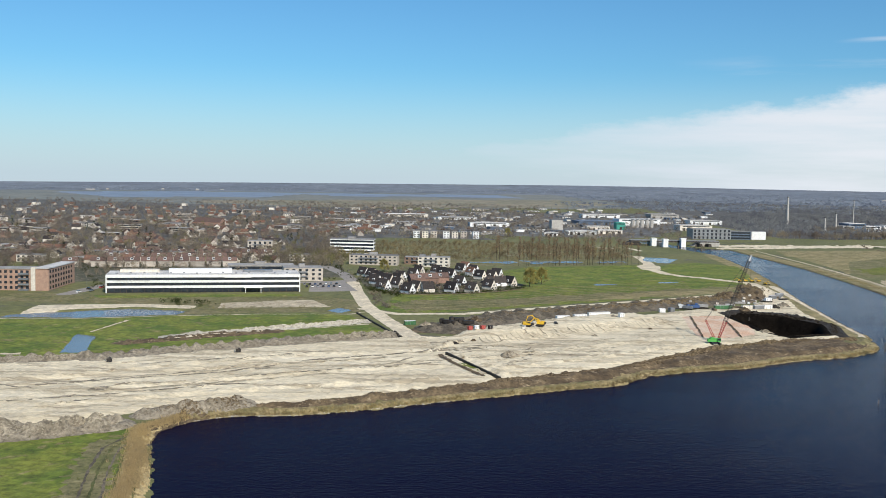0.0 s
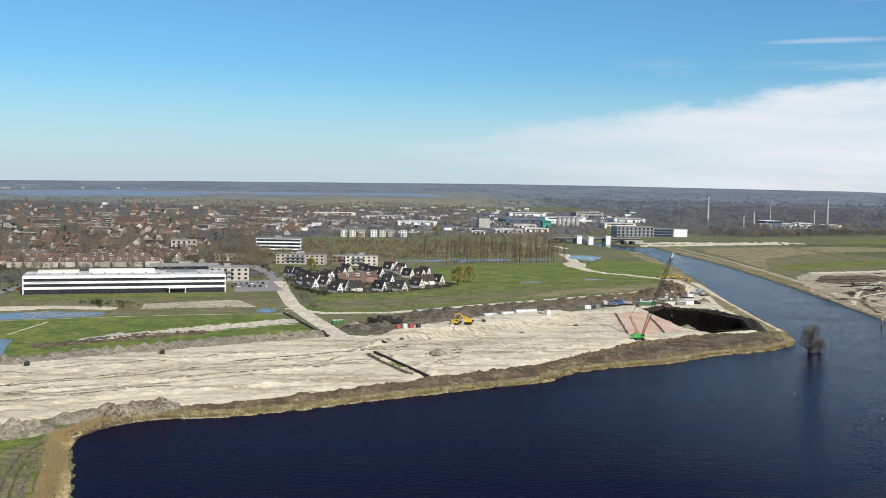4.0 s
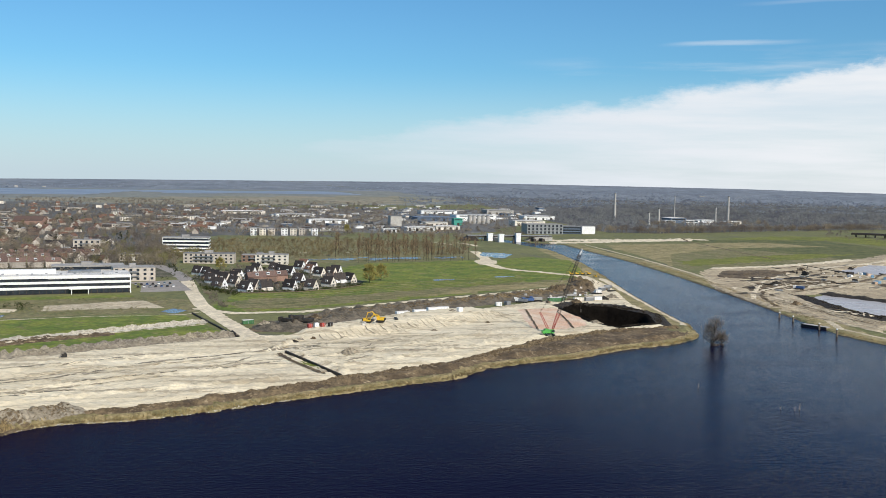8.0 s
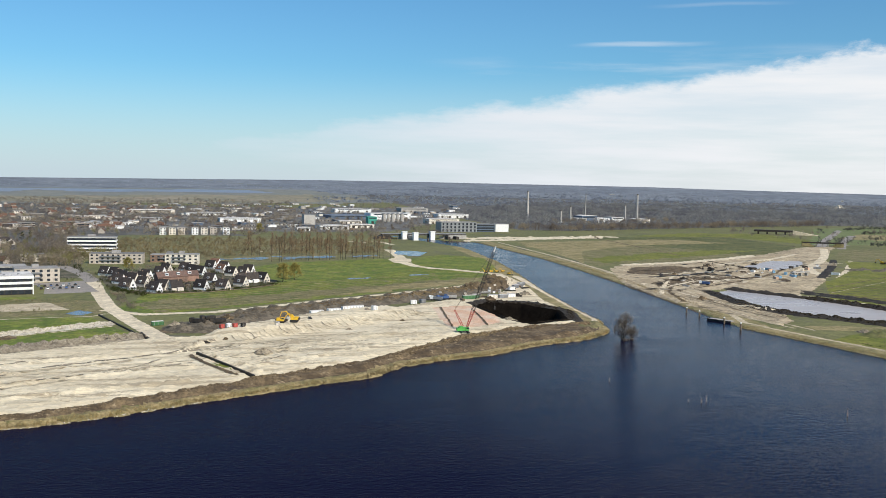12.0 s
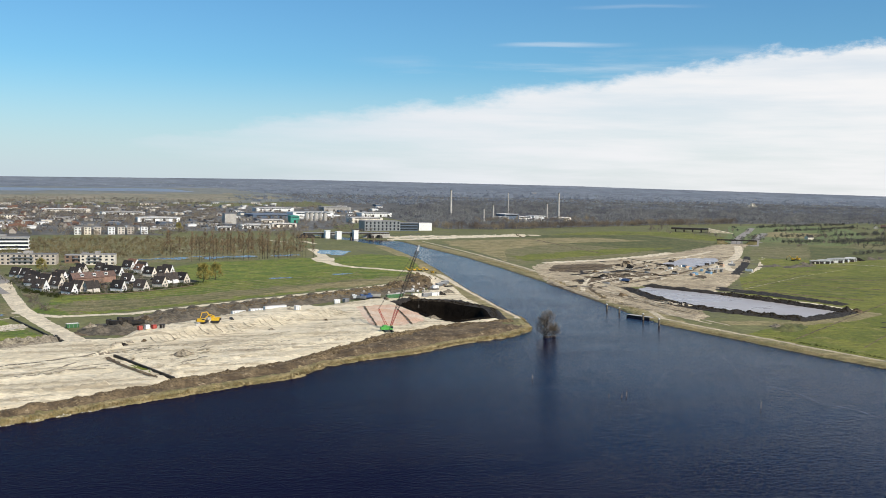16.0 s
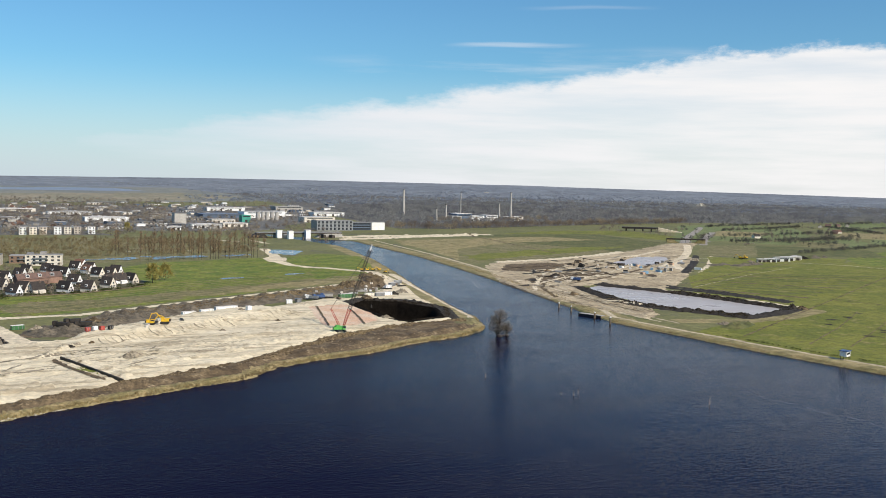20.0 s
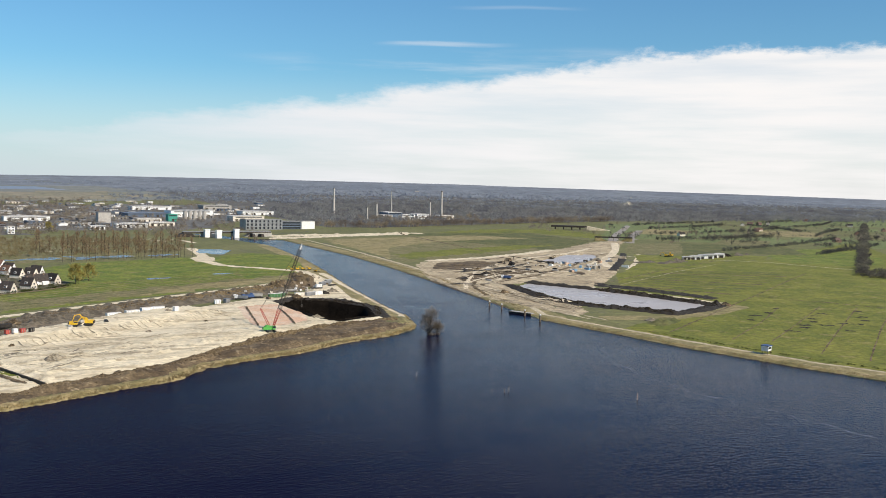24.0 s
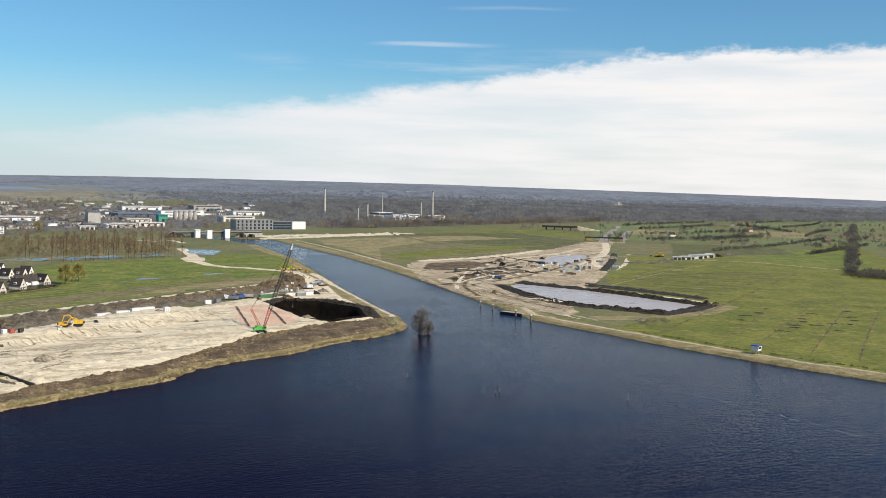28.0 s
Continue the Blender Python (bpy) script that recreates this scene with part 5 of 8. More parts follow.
def tree_arrays(seed, tall=12.0, wide=4.0, low=0.3, limbs=12, twigs=120, length=1.2, thick=0.12, trunk=0.22, upright=0.6):
    """One leafless tree: wood (trunk and limbs) and spray (twigs), each as corners and triangles."""
    r = np.random.default_rng(seed)
    wv, wt, sv, st = [], [], [], []
    lean = r.normal(0, 0.03, 2)
    axis = lambda u: np.array([lean[0] * u * tall + 0.15 * np.sin(u * 5 + seed), lean[1] * u * tall + 0.15 * np.cos(u * 4 + seed), u * tall])
    us = [0, 0.25, 0.5, 0.72, 0.92]
    for u0, u1 in zip(us[:-1], us[1:]):
        limb(wv, wt, axis(u0), axis(u1), trunk * (1 - 0.85 * u0), trunk * (1 - 0.85 * u1), 5)
    ends = []
    for i in range(limbs):
        u = low + (0.9 - low) * (i + r.uniform(0, 1)) / limbs
        g = i * 2.4 + r.uniform(-0.4, 0.4)
        reach = wide * (1.05 - 0.75 * max(0, (u - low) / (1 - low)) ** 1.4) * r.uniform(0.65, 1.05)
        p = axis(u)
        q = p + np.array([np.cos(g) * reach, np.sin(g) * reach, reach * upright * r.uniform(0.7, 1.5)])
        q[2] = min(q[2], tall * 1.02)
        limb(wv, wt, p, q, trunk * 0.42 * (1 - 0.5 * u), 0.03, 3)
        ends.append((p, q))
        for _ in range(2):
            f = r.uniform(0.35, 0.75)
            a = p + (q - p) * f
            b = a + np.array([r.normal(0, 0.35), r.normal(0, 0.35), r.uniform(0.2, 0.7)]) * reach * 0.7
            limb(wv, wt, a, b, trunk * 0.16, 0.02, 3)
            ends.append((a, b))
    ends.append((axis(0.7), axis(1.0)))
    for i in range(twigs):
        p, q = ends[r.integers(len(ends))]
        f = r.uniform(0.3, 1.05)
        c = p + (q - p) * f + r.normal(0, 0.1 * wide, 3) * (1, 1, 0.7)
        out = np.array([c[0], c[1], 0.0])
        out = out / max(np.linalg.norm(out), 0.5)
        d = out * 0.6 + r.normal(0, 0.5, 3) + np.array([0, 0, upright + 0.2])
        d = d / np.linalg.norm(d) * length * r.uniform(0.6, 1.3)
        s = np.cross(d, r.normal(0, 1, 3))
        s = s / max(np.linalg.norm(s), 1e-6) * thick * r.uniform(0.6, 1.4)
        k = len(sv)
        sv += [c - s, c + s, c + d + s * 0.3, c + d - s * 0.3]
        st += [(k, k + 1, k + 2), (k, k + 2, k + 3)]
    return np.array(wv), np.array(wt), np.array(sv), np.array(st)


def spread(name, kinds, xs, ys, sizes, material, label, category, sink=0.1, flat=True):
    """One mesh of many plants; kinds: (corners, triangles) of each."""
    vs, ts, base = [], [], 0
    which = rng.integers(len(kinds), size=len(xs))
    px, py, rise, s = place(np.asarray(xs, float), np.asarray(ys, float))
    zz = np.array([gz(x, y) if k > 0.999 else r + k for x, y, r, k in zip(xs, ys, rise, s)])
    for n, (v, t) in enumerate(kinds):
        m = np.nonzero(which == n)[0]
        if not len(m):
            continue
        g = rng.uniform(0, 2 * np.pi, len(m))
        sc = (np.asarray(sizes)[m] * s[m])[:, None]
        X = (v[None, :, 0] * np.cos(g)[:, None] - v[None, :, 1] * np.sin(g)[:, None]) * sc + px[m][:, None]
        Y = (v[None, :, 0] * np.sin(g)[:, None] + v[None, :, 1] * np.cos(g)[:, None]) * sc + py[m][:, None]
        W = v[None, :, 2] * sc + (zz[m] - sink)[:, None]
        vs.append(np.stack([X, Y, W], -1).reshape(-1, 3))
        ts.append((t[None] + (np.arange(len(m)) * len(v))[:, None, None] + base).reshape(-1, 3))
        base += len(m) * len(v)
    ob = array_mesh(name, np.concatenate(vs), np.concatenate(ts), material)
    return tagged(ob, label, category, kind="stuff")


def merged(a):
    wv, wt, sv, st = a
    return np.concatenate([wv, sv]), np.concatenate([wt, st + len(wv)])


def single_tree(name, arrays, bark, spray, label, category, x, y, size=1.0, turn=0.0, group="", dz=-0.1):
    root = thing(name, label, category, group, at(x, y, turn, dz) @ Matrix.Scale(size, 4))
    wv, wt, sv, st = arrays
    for nm, v, t, m in (("trunk", wv, wt, bark), ("crown", sv, st, spray)):
        ob = array_mesh(nm, v, t, m)
        ob.parent = root
    return root


def area_points(pts, n, keep=None):
    """n random points inside an outline of the plan."""
    p = np.array(pts, float) * K
    lo, hi = p.min(0), p.max(0)
    out = np.zeros((0, 2))
    while len(out) < n:
        q = rng.uniform(lo, hi, (n * 3, 2))
        ok = sd_area(pts, q[:, 0], q[:, 1]) > 0
        if keep is not None:
            ok &= keep(q[:, 0], q[:, 1])
        out = np.concatenate([out, q[ok]])
    return out[:n]


def polar_points(a0, a1, d0, d1, n, clump=0.0, size=400.0, seed=3):
    """Points of the plan between two bearings and two distances, even in the view from above the lake."""
    out = np.zeros((0, 2))
    while len(out) < n:
        a = np.radians(rng.uniform(a0, a1, n * 2))
        d = K / rng.uniform(1.0 / d1, 1.0 / d0, n * 2)
        x, y = d * np.sin(a), d * np.cos(a)
        ok = waves(x, y, size, seed) > clump
        out = np.concatenate([out, np.stack([x[ok], y[ok]], -1)])
    return out[:n]


def crown_arrays(seed, tall, wide, low, n, length, thick, limbs=4, up=0.4):
    """A cheap leafless tree: stem, some limbs and a ragged crown of many thin sprays."""
    r = np.random.default_rng(seed)
    wv, wt = [], []
    if limbs:
        limb(wv, wt, np.zeros(3), np.array([0.2, 0.1, tall * 0.75]), 0.24, 0.08, 4)
    for i in range(limbs):
        g, u = i * 2.4 + r.uniform(-0.4, 0.4), r.uniform(low, 0.6)
        limb(wv, wt, np.array([0, 0, u * tall]), np.array([np.cos(g) * wide * 0.75, np.sin(g) * wide * 0.75, min(tall * 0.95, u * tall + wide * r.uniform(0.5, 1.1))]), 0.1, 0.03, 3)
    d = r.normal(0, 1, (n, 3))
    d /= np.linalg.norm(d, axis=1)[:, None]
    az = np.arctan2(d[:, 1], d[:, 0])
    lobe = 1 + 0.22 * np.sin(3 * az + seed) + 0.15 * np.sin(5 * az + 2 * seed + 3 * d[:, 2])
    half = tall * (1 - low) / 2
    c = d * (r.uniform(0, 1, n) ** 0.45 * lobe)[:, None] * np.array([wide, wide, half]) * 0.82 + np.array([0, 0, tall * low + half])
    out = d * (1, 1, 0.6) + r.normal(0, 0.45, (n, 3)) + (0, 0, up)
    out = out / np.linalg.norm(out, axis=1)[:, None] * (length * r.uniform(0.6, 1.3, n))[:, None]
    s_ = np.cross(out, r.normal(0, 1, (n, 3)))
    s_ = s_ / np.linalg.norm(s_, axis=1)[:, None] * (thick * r.uniform(0.5, 1.4, n))[:, None]
    sv = np.stack([c - s_, c + s_, c + out], 1).reshape(-1, 3)
    st = np.arange(3 * n).reshape(-1, 3)
    if not limbs:
        return sv, st
    return np.concatenate([np.array(wv), sv]), np.concatenate([np.array(wt), st + len(wv)])


MID = [crown_arrays(100 + i, 9.5 + 1.3 * (i % 4), 4.0 + 0.5 * (i % 3), 0.16, 92, 1.65, 0.24, 4) for i in range(6)]
FAR = [crown_arrays(200 + i, 9.5 + 1.5 * (i % 3), 4.6 + 0.6 * (i % 2), 0.02, 32, 2.1, 0.95, 0, 0.0) for i in range(6)]
DIM = [crown_arrays(260 + i, 8.0, 7.5, 0.0, 18, 3.6, 1.7, 0, 0.0) for i in range(5)]
BUSH = [crown_arrays(300 + i, 3.0, 2.2, 0.0, 46, 0.9, 0.2, 0) for i in range(4)]

# ---------------------------------------------------------------- houses


def windows_on(parent, xs, zs, y, w, h, out=-1.0, material=GLASS, deep=0.08, rim=True):
    for z in zs:
        for x in xs:
            ob = part("window", Shape().box(x - w / 2 - 0.1, x + w / 2 + 0.1, min(y, y + out * deep), max(y, y + out * deep), z - 0.1, z + h + 0.1) if rim
                      else Shape().box(x - w / 2, x + w / 2, min(y, y + out * deep), max(y, y + out * deep), z, z + h), WHITE if rim else material, parent)
            if rim:
                part("pane", Shape().box(x - w / 2, x + w / 2, min(y, y + out * (deep + 0.03)), max(y, y + out * (deep + 0.03)), z, z + h), material, ob)


def gable_house(name, w, d, eave, ridge, wall, roof, label, group, chimney=True, glazed=True, roof_label=""):
    """A house whose gable faces -y; w along x, d along y."""
    root = thing(name, label, "house", group)
    part("wall", Shape().prism([(-w / 2, 0), (w / 2, 0), (w / 2, eave), (0, ridge), (-w / 2, eave)], -d / 2, d / 2), wall, root)
    o, t = 0.35, 0.22
    k = (ridge - eave) / (w / 2)
    for s in (-1, 1):
        part("roof", Shape().prism([(0, ridge + 0.02), (0, ridge + t), (s * (w / 2 + o), eave - o * k + t), (s * (w / 2 + o), eave - o * k + 0.02)][::s], -d / 2 - o, d / 2 + o), roof, root, roof_label)
    if chimney:
        part("chimney", Shape().box(0.4, 1.1, d * 0.15, d * 0.15 + 0.7, ridge - 0.9, ridge + 0.9), BRICK, root)
    if glazed:
        part("lean_to", Shape().prism([(w / 2, 0), (w / 2 + 2.4, 0), (w / 2 + 2.4, 2.3), (w / 2, 3.0)], -d * 0.1, d * 0.4), wall, root)
        part("dormer", Shape().box(-w / 2 + 0.5, -w * 0.12, -1.2, 1.2, eave + 0.9, eave + 2.7), WHITE, root)
        part("dormer_window", Shape().box(-w / 2 + 0.44, -w / 2 + 0.5, -0.9, 0.9, eave + 1.3, eave + 2.4), GLASS, root)
        windows_on(root, (-w * 0.24, w * 0.24), (0.8,), -d / 2, 1.3, 1.4)
        windows_on(root, (0,), (eave + 0.3,), -d / 2, 1.6, 1.3)
        part("door", Shape().box(-0.5, 0.5, -d / 2 - 0.06, -d / 2, 0, 2.1), TILE_DARK, root)
    return root


def flat_block(name, w, d, floors, fh, wall, label, group="", roof=ROOF_GREY, bays=0, parapet=0.4, strip=False, category="building"):
    """A flat-roofed block, its front on -y: walls, roof, windows floor by floor."""
    root = thing(name, label, category, group)
    h = floors * fh
    part("wall", Shape().box(-w / 2, w / 2, -d / 2, d / 2, 0, h), wall, root)
    part("roof", Shape().box(-w / 2 - 0.15, w / 2 + 0.15, -d / 2 - 0.15, d / 2 + 0.15, h, h + parapet), roof, root)
    for f in range(floors):
        z = f * fh
        if strip:
            part("window", Shape().box(-w / 2 + 0.4, w / 2 - 0.4, -d / 2 - 0.06, -d / 2, z + 0.9, z + fh - 0.7), GLASS, root)
            part("window", Shape().box(w / 2, w / 2 + 0.06, -d / 2 + 0.4, d / 2 - 0.4, z + 0.9, z + fh - 0.7), GLASS, root)
        elif bays:
            for i in range(bays):
                x = -w / 2 + w * (i + 0.5) / bays
                part("window", Shape().box(x - w / bays * 0.21, x + w / bays * 0.21, -d / 2 - 0.06, -d / 2, z + 1.0, z + fh - 0.6), GLASS, root)
    return root


def shed(name, w, d, h, wall, roof, label, group="", doors=2, pitch=1.2, category="warehouse"):
    """An industrial hall with a shallow roof and gates on its front."""
    root = thing(name, label, category, group)
    part("wall", Shape().box(-w / 2, w / 2, -d / 2, d / 2, 0, h), wall, root)
    part("roof", Shape().prism([(-w / 2 - 0.3, h), (w / 2 + 0.3, h), (w / 2 + 0.3, h + 0.3), (0, h + pitch), (-w / 2 - 0.3, h + 0.3)], -d / 2 - 0.3, d / 2 + 0.3), roof, root)
    for i in range(doors):
        x = -w / 2 + w * (i + 0.5) / doors
        part("gate", Shape().box(x - min(2.2, w / doors * 0.35), x + min(2.2, w / doors * 0.35), -d / 2 - 0.08, -d / 2, 0, min(4.5, h * 0.7)), STEEL_DARK, root)
    part("window", Shape().box(-w * 0.42, w * 0.42, -d / 2 - 0.06, -d / 2, h * 0.75, h * 0.9), GLASS, root)
    return root


# the cluster of gabled houses beside the dirt road
V = [gable_house("gabled_house", 7.2, 11.5, 2.8, 9.0, WHITE, TILE_DARK, "white gabled house with a steep dark tiled roof", "houses in the estate"),
     gable_house("gabled_house", 7.8, 11.0, 3.2, 9.2, CREAM, TILE_DARK, "cream gabled house with a steep dark tiled roof", "houses in the estate"),
     gable_house("gabled_house", 8.5, 9.5, 4.0, 8.6, WHITE, TILE_BROWN, "white house with a steep red-brown tiled roof", "houses in the estate")]
ESTATE = [(-32, 518, 46, 0), (-31, 543, 46, 1), (-37, 563, 46, 0), (-43, 582, 46, 1), (-49, 591, 46, 0), (-18, 504, 44, 0), (-14, 514, 44, 1), (-25, 569, 46, 0), (-15, 606, 46, 1), (-4, 615, 46, 0), (5, 592, 46, 0), (-8, 511, -62, 1), (5, 514, 50, 0), (10, 548, 48, 0), (16, 513, 48, 1), (15, 639, 48, 2), (18, 605, 48, 2), (23, 585, 48, 1), (28, 546, -66, 0), (33, 549, -66, 0), (39, 550, 42, 1), (-26, 556, 46, 1), (-38, 545, 46, 0), (12, 630, 48, 0), (-25, 530, 46, 1), (-40, 572, 46, 0), (0, 600, 46, 1), (20, 622, 48, 0), (30, 585, 48, 1), (-18, 588, 46, 0), (34, 600, 48, 0), (26, 530, 48, 1)]
used = set()
for x, y, turn, k in ESTATE:
    if k in used:
        copy_thing(V[k], at(x, y, turn) @ Matrix.Scale(0.9, 4))
    else:
        V[k].matrix_basis = at(x, y, turn) @ Matrix.Scale(0.9, 4)
        used.add(k)
TERR = gable_house("terraced_house", 8.0, 14.0, 4.6, 7.8, BRICK_RED, TILE_RED, "brick house with a broad red-brown tiled roof", "houses in the estate")
TERR.matrix_basis = at(-14, 549, 112)
for x, y, turn in ((-2, 558, 112), (-8, 553, 112)):
    copy_thing(TERR, at(x, y, turn))

# the long white office building
office = thing("office_building", "long white office building with dark ribbon windows", "office building", at=at(-124, 500, 13.2))
W_, D_ = 129.0, 30.0
part("wall", Shape().box(-W_ / 2 + 0.6, W_ / 2 - 0.6, -D_ / 2 + 0.6, D_ / 2 - 0.6, 0, 11.6), STEEL_DARK, office)
for z0, z1 in ((3.3, 4.9), (6.9, 8.5), (10.4, 12.2)):
    part("fascia", Shape().box(-W_ / 2, W_ / 2, -D_ / 2, D_ / 2, z0, z1), WHITE, office, "white facade band")
for f, (z0, z1) in enumerate(((0.4, 3.3), (4.9, 6.9), (8.5, 10.4))):
    for i in range(32):
        x = -W_ / 2 + 1.5 + (W_ - 3) * (i + 0.5) / 32
        part("window", Shape().box(x - 1.75, x + 1.75, -D_ / 2 + 0.45, -D_ / 2 + 0.6, z0 + 0.1, z1 - 0.1), GLASS, office)
for sx in (-1, 1):
    part("end_wall", Shape().box(min(sx * W_ / 2, sx * (W_ / 2 - 0.7)), max(sx * W_ / 2, sx * (W_ / 2 - 0.7)), -D_ / 2 - 0.05, D_ / 2 + 0.05, 0, 12.3), WHITE, office)
part("roof", Shape().box(-W_ / 2 + 0.3, W_ / 2 - 0.3, -D_ / 2 + 0.3, D_ / 2 - 0.3, 12.2, 12.4), ROOF_PALE, office)
part("penthouse", Shape().box(-W_ * 0.19, W_ * 0.14, -2, 6, 12.4, 15.0), WHITE, office, "white rooftop plant room")
part("penthouse", Shape().box(-W_ * 0.44, -W_ * 0.24, 2, 9, 12.4, 14.2), CREAM, office, "low rooftop plant room")
part("penthouse", Shape().box(W_ * 0.2, W_ * 0.36, 1, 8, 12.4, 13.9), STEEL, office, "grey rooftop plant room")
for i in range(14):
    x = -W_ * 0.45 + i * W_ * 0.068
    part("roof_vent", Shape().box(x - 0.7, x + 0.7, -9 + 3 * (i % 3), -7.6 + 3 * (i % 3), 12.4, 13.1), STEEL, office)
part("roof_rail", Shape().box(-W_ / 2 + 1, W_ / 2 - 1, -D_ / 2 + 1.0, -D_ / 2 + 1.08, 13.2, 13.3), STEEL, office, "thin roof rail")
for i in range(22):
    x = -W_ / 2 + 1 + (W_ - 2) * i / 21
    part("rail_post", Shape().box(x - 0.05, x + 0.05, -D_ / 2 + 1.0, -D_ / 2 + 1.08, 12.4, 13.2), STEEL, office)
part("sun_blind", Shape().box(-W_ * 0.46, -W_ * 0.28, -D_ / 2 - 0.25, -D_ / 2 - 0.01, 8.1, 8.45), ROOF_PALE, office, "pale lowered sun blind")
part("sun_blind", Shape().box(W_ * 0.1, W_ * 0.24, -D_ / 2 - 0.25, -D_ / 2 - 0.01, 10.0, 10.35), ROOF_PALE, office, "pale lowered sun blind")
part("canopy", Shape().box(W_ * 0.2, W_ * 0.3, -D_ / 2 - 4, -D_ / 2, 3.4, 3.9), WHITE, office, "white entrance canopy")
for x in (W_ * 0.21, W_ * 0.29):
    part("pillar", Shape().box(x - 0.2, x + 0.2, -D_ / 2 - 3.7, -D_ / 2 - 3.3, 0, 3.4), WHITE, office)

# the brick apartment block at the street
apt = thing("apartment_block", "brown brick apartment block with balconies and a flat roof", "apartment block", at=at(-214, 492, 3) @ Matrix.Scale(1.15, 4))
part("wall", Shape().box(-22, 17, -12, 2, 0, 12.5), BRICK_PINK, apt)
part("wing", Shape().box(9, 17, 2, 34, 0, 12.8), BRICK_PINK, apt)
part("stair_tower", Shape().box(7, 9.5, -12.6, -8, 0, 13.6), CREAM, apt)
part("roof", Shape().box(-22.3, 8.6, -12.3, 2.3, 12.5, 12.9), ROOF_GREY, apt)
part("roof", Shape().box(8.7, 17.3, -12.3, 34.3, 12.9, 13.4), ROOF_PALE, apt)
for f in range(4):
    for i in range(9):
        x = -20 + i * 3.1
        part("window", Shape().box(x - 0.8, x + 0.8, -12.08, -12, f * 3.1 + 0.9, f * 3.1 + 2.5), GLASS, apt)
    for i in range(9):
        y = -9 + i * 4.6
        part("window", Shape().box(17, 17.08, y - 1.2, y + 1.2, f * 3.1 + 0.9, f * 3.1 + 2.6), GLASS, apt)
    part("balcony", Shape().box(0, 6, -13.6, -12, f * 3.1 + 0.1, f * 3.1 + 1.1), STEEL, apt)

# other blocks round the offices
for w_, d_, fl, fh, mat_, x, y, turn, strip, bays, label in (
        (53, 19, 2, 3.8, CONCRETE, -112, 590, 13, True, 0, "grey concrete school building with ribbon windows"),
        (30, 20, 3, 3.3, STUCCO, -82, 560, 13, False, 6, "grey office wing with square windows"),
        (47, 21, 4, 3.7, WHITE, -73, 775, 0, True, 0, "white office block with dark blue ribbon windows"),
        (45, 14, 3, 3.0, STUCCO, -48, 672, -6, False, 10, "cream apartment block with balconies"),
        (34, 14, 2, 3.2, BRICK, -14, 684, -6, False, 7, "low dark brick flats behind the houses"),
        (29, 12, 3, 3.0, CREAM, -6, 665, -6, False, 6, "pale flats behind the gabled houses"),
        (26, 16, 3, 4.0, STUCCO, -146, 765, 10, False, 5, "pale stone public building among trees")):
    b = flat_block("flat_roofed_block", w_, d_, fl, fh, mat_, label, bays=bays, strip=strip)
    b.matrix_basis = at(x, y, turn)
    if bays:
        for f in range(1, fl):
            part("balcony", Shape().box(-w_ * 0.3, w_ * 0.1, -d_ / 2 - 1.3, -d_ / 2 - 0.07, f * fh, f * fh + 0.9), STEEL, b)
    part("stair_head", Shape().box(-w_ * 0.1, w_ * 0.06, -2, 3, fl * fh + 0.4, fl * fh + 2.6), ROOF_GREY, b)
for i in range(7):
    b = flat_block("town_villa", 8.5, 12, 3, 3.1, (WHITE, CREAM, STUCCO)[i % 3], ("white", "cream", "grey")[i % 3] + " narrow three-storey house in a row", "row of narrow houses", bays=2)
    b.matrix_basis = at(-28 + i * 9.0 + (i // 3) * 4, 996 + i * 2, 4)

# ---------------------------------------------------------------- the town: houses among trees
T = [gable_house("town_house", 8, 10, 3.6, 7.2, BRICK, TILE_RED, "brick town house with a red tiled roof", "town houses", glazed=False),
     gable_house("town_house", 8, 11, 3.6, 7.0, STUCCO, TILE_BROWN, "pale town house with a brown tiled roof", "town houses", glazed=False),
     gable_house("town_house", 8.5, 12, 3.8, 7.2, BRICK_RED, TILE_RED, "red brick house with an orange-red roof", "town houses", glazed=False),
     gable_house("town_house", 8, 12, 3.6, 7.0, CREAM, TILE_DARK, "cream town house with a dark tiled roof", "town houses", glazed=False),
     gable_house("row_house", 8.5, 12, 5.0, 8.0, STUCCO, TILE_RED, "pale row house with a red-brown roof", "town houses", glazed=True)]
spots = polar_points(-31, -9.5, 660, 1150, 210, -0.7, 300, 8)
spots = np.concatenate([spots, polar_points(-31, -1.0, 1000, 2000, 240, -0.3, 350, 9)])
far_homes = []
first = set()
for i, (x, y) in enumerate(spots):
    if -215 < x < -40 and y < 855:
        continue
    if i >= 240:
        far_homes.append((x, y))
        continue
    k = int(rng.choice([0, 1, 1, 1, 3, 3, 3, 2]))
    m = on_land(x, y, float(rng.choice([0, 90, 10, 100, 35, -20])) + float(rng.uniform(-8, 8)))
    if k in first:
        copy_thing(T[k], m)
    else:
        T[k].matrix_basis = m
        first.add(k)
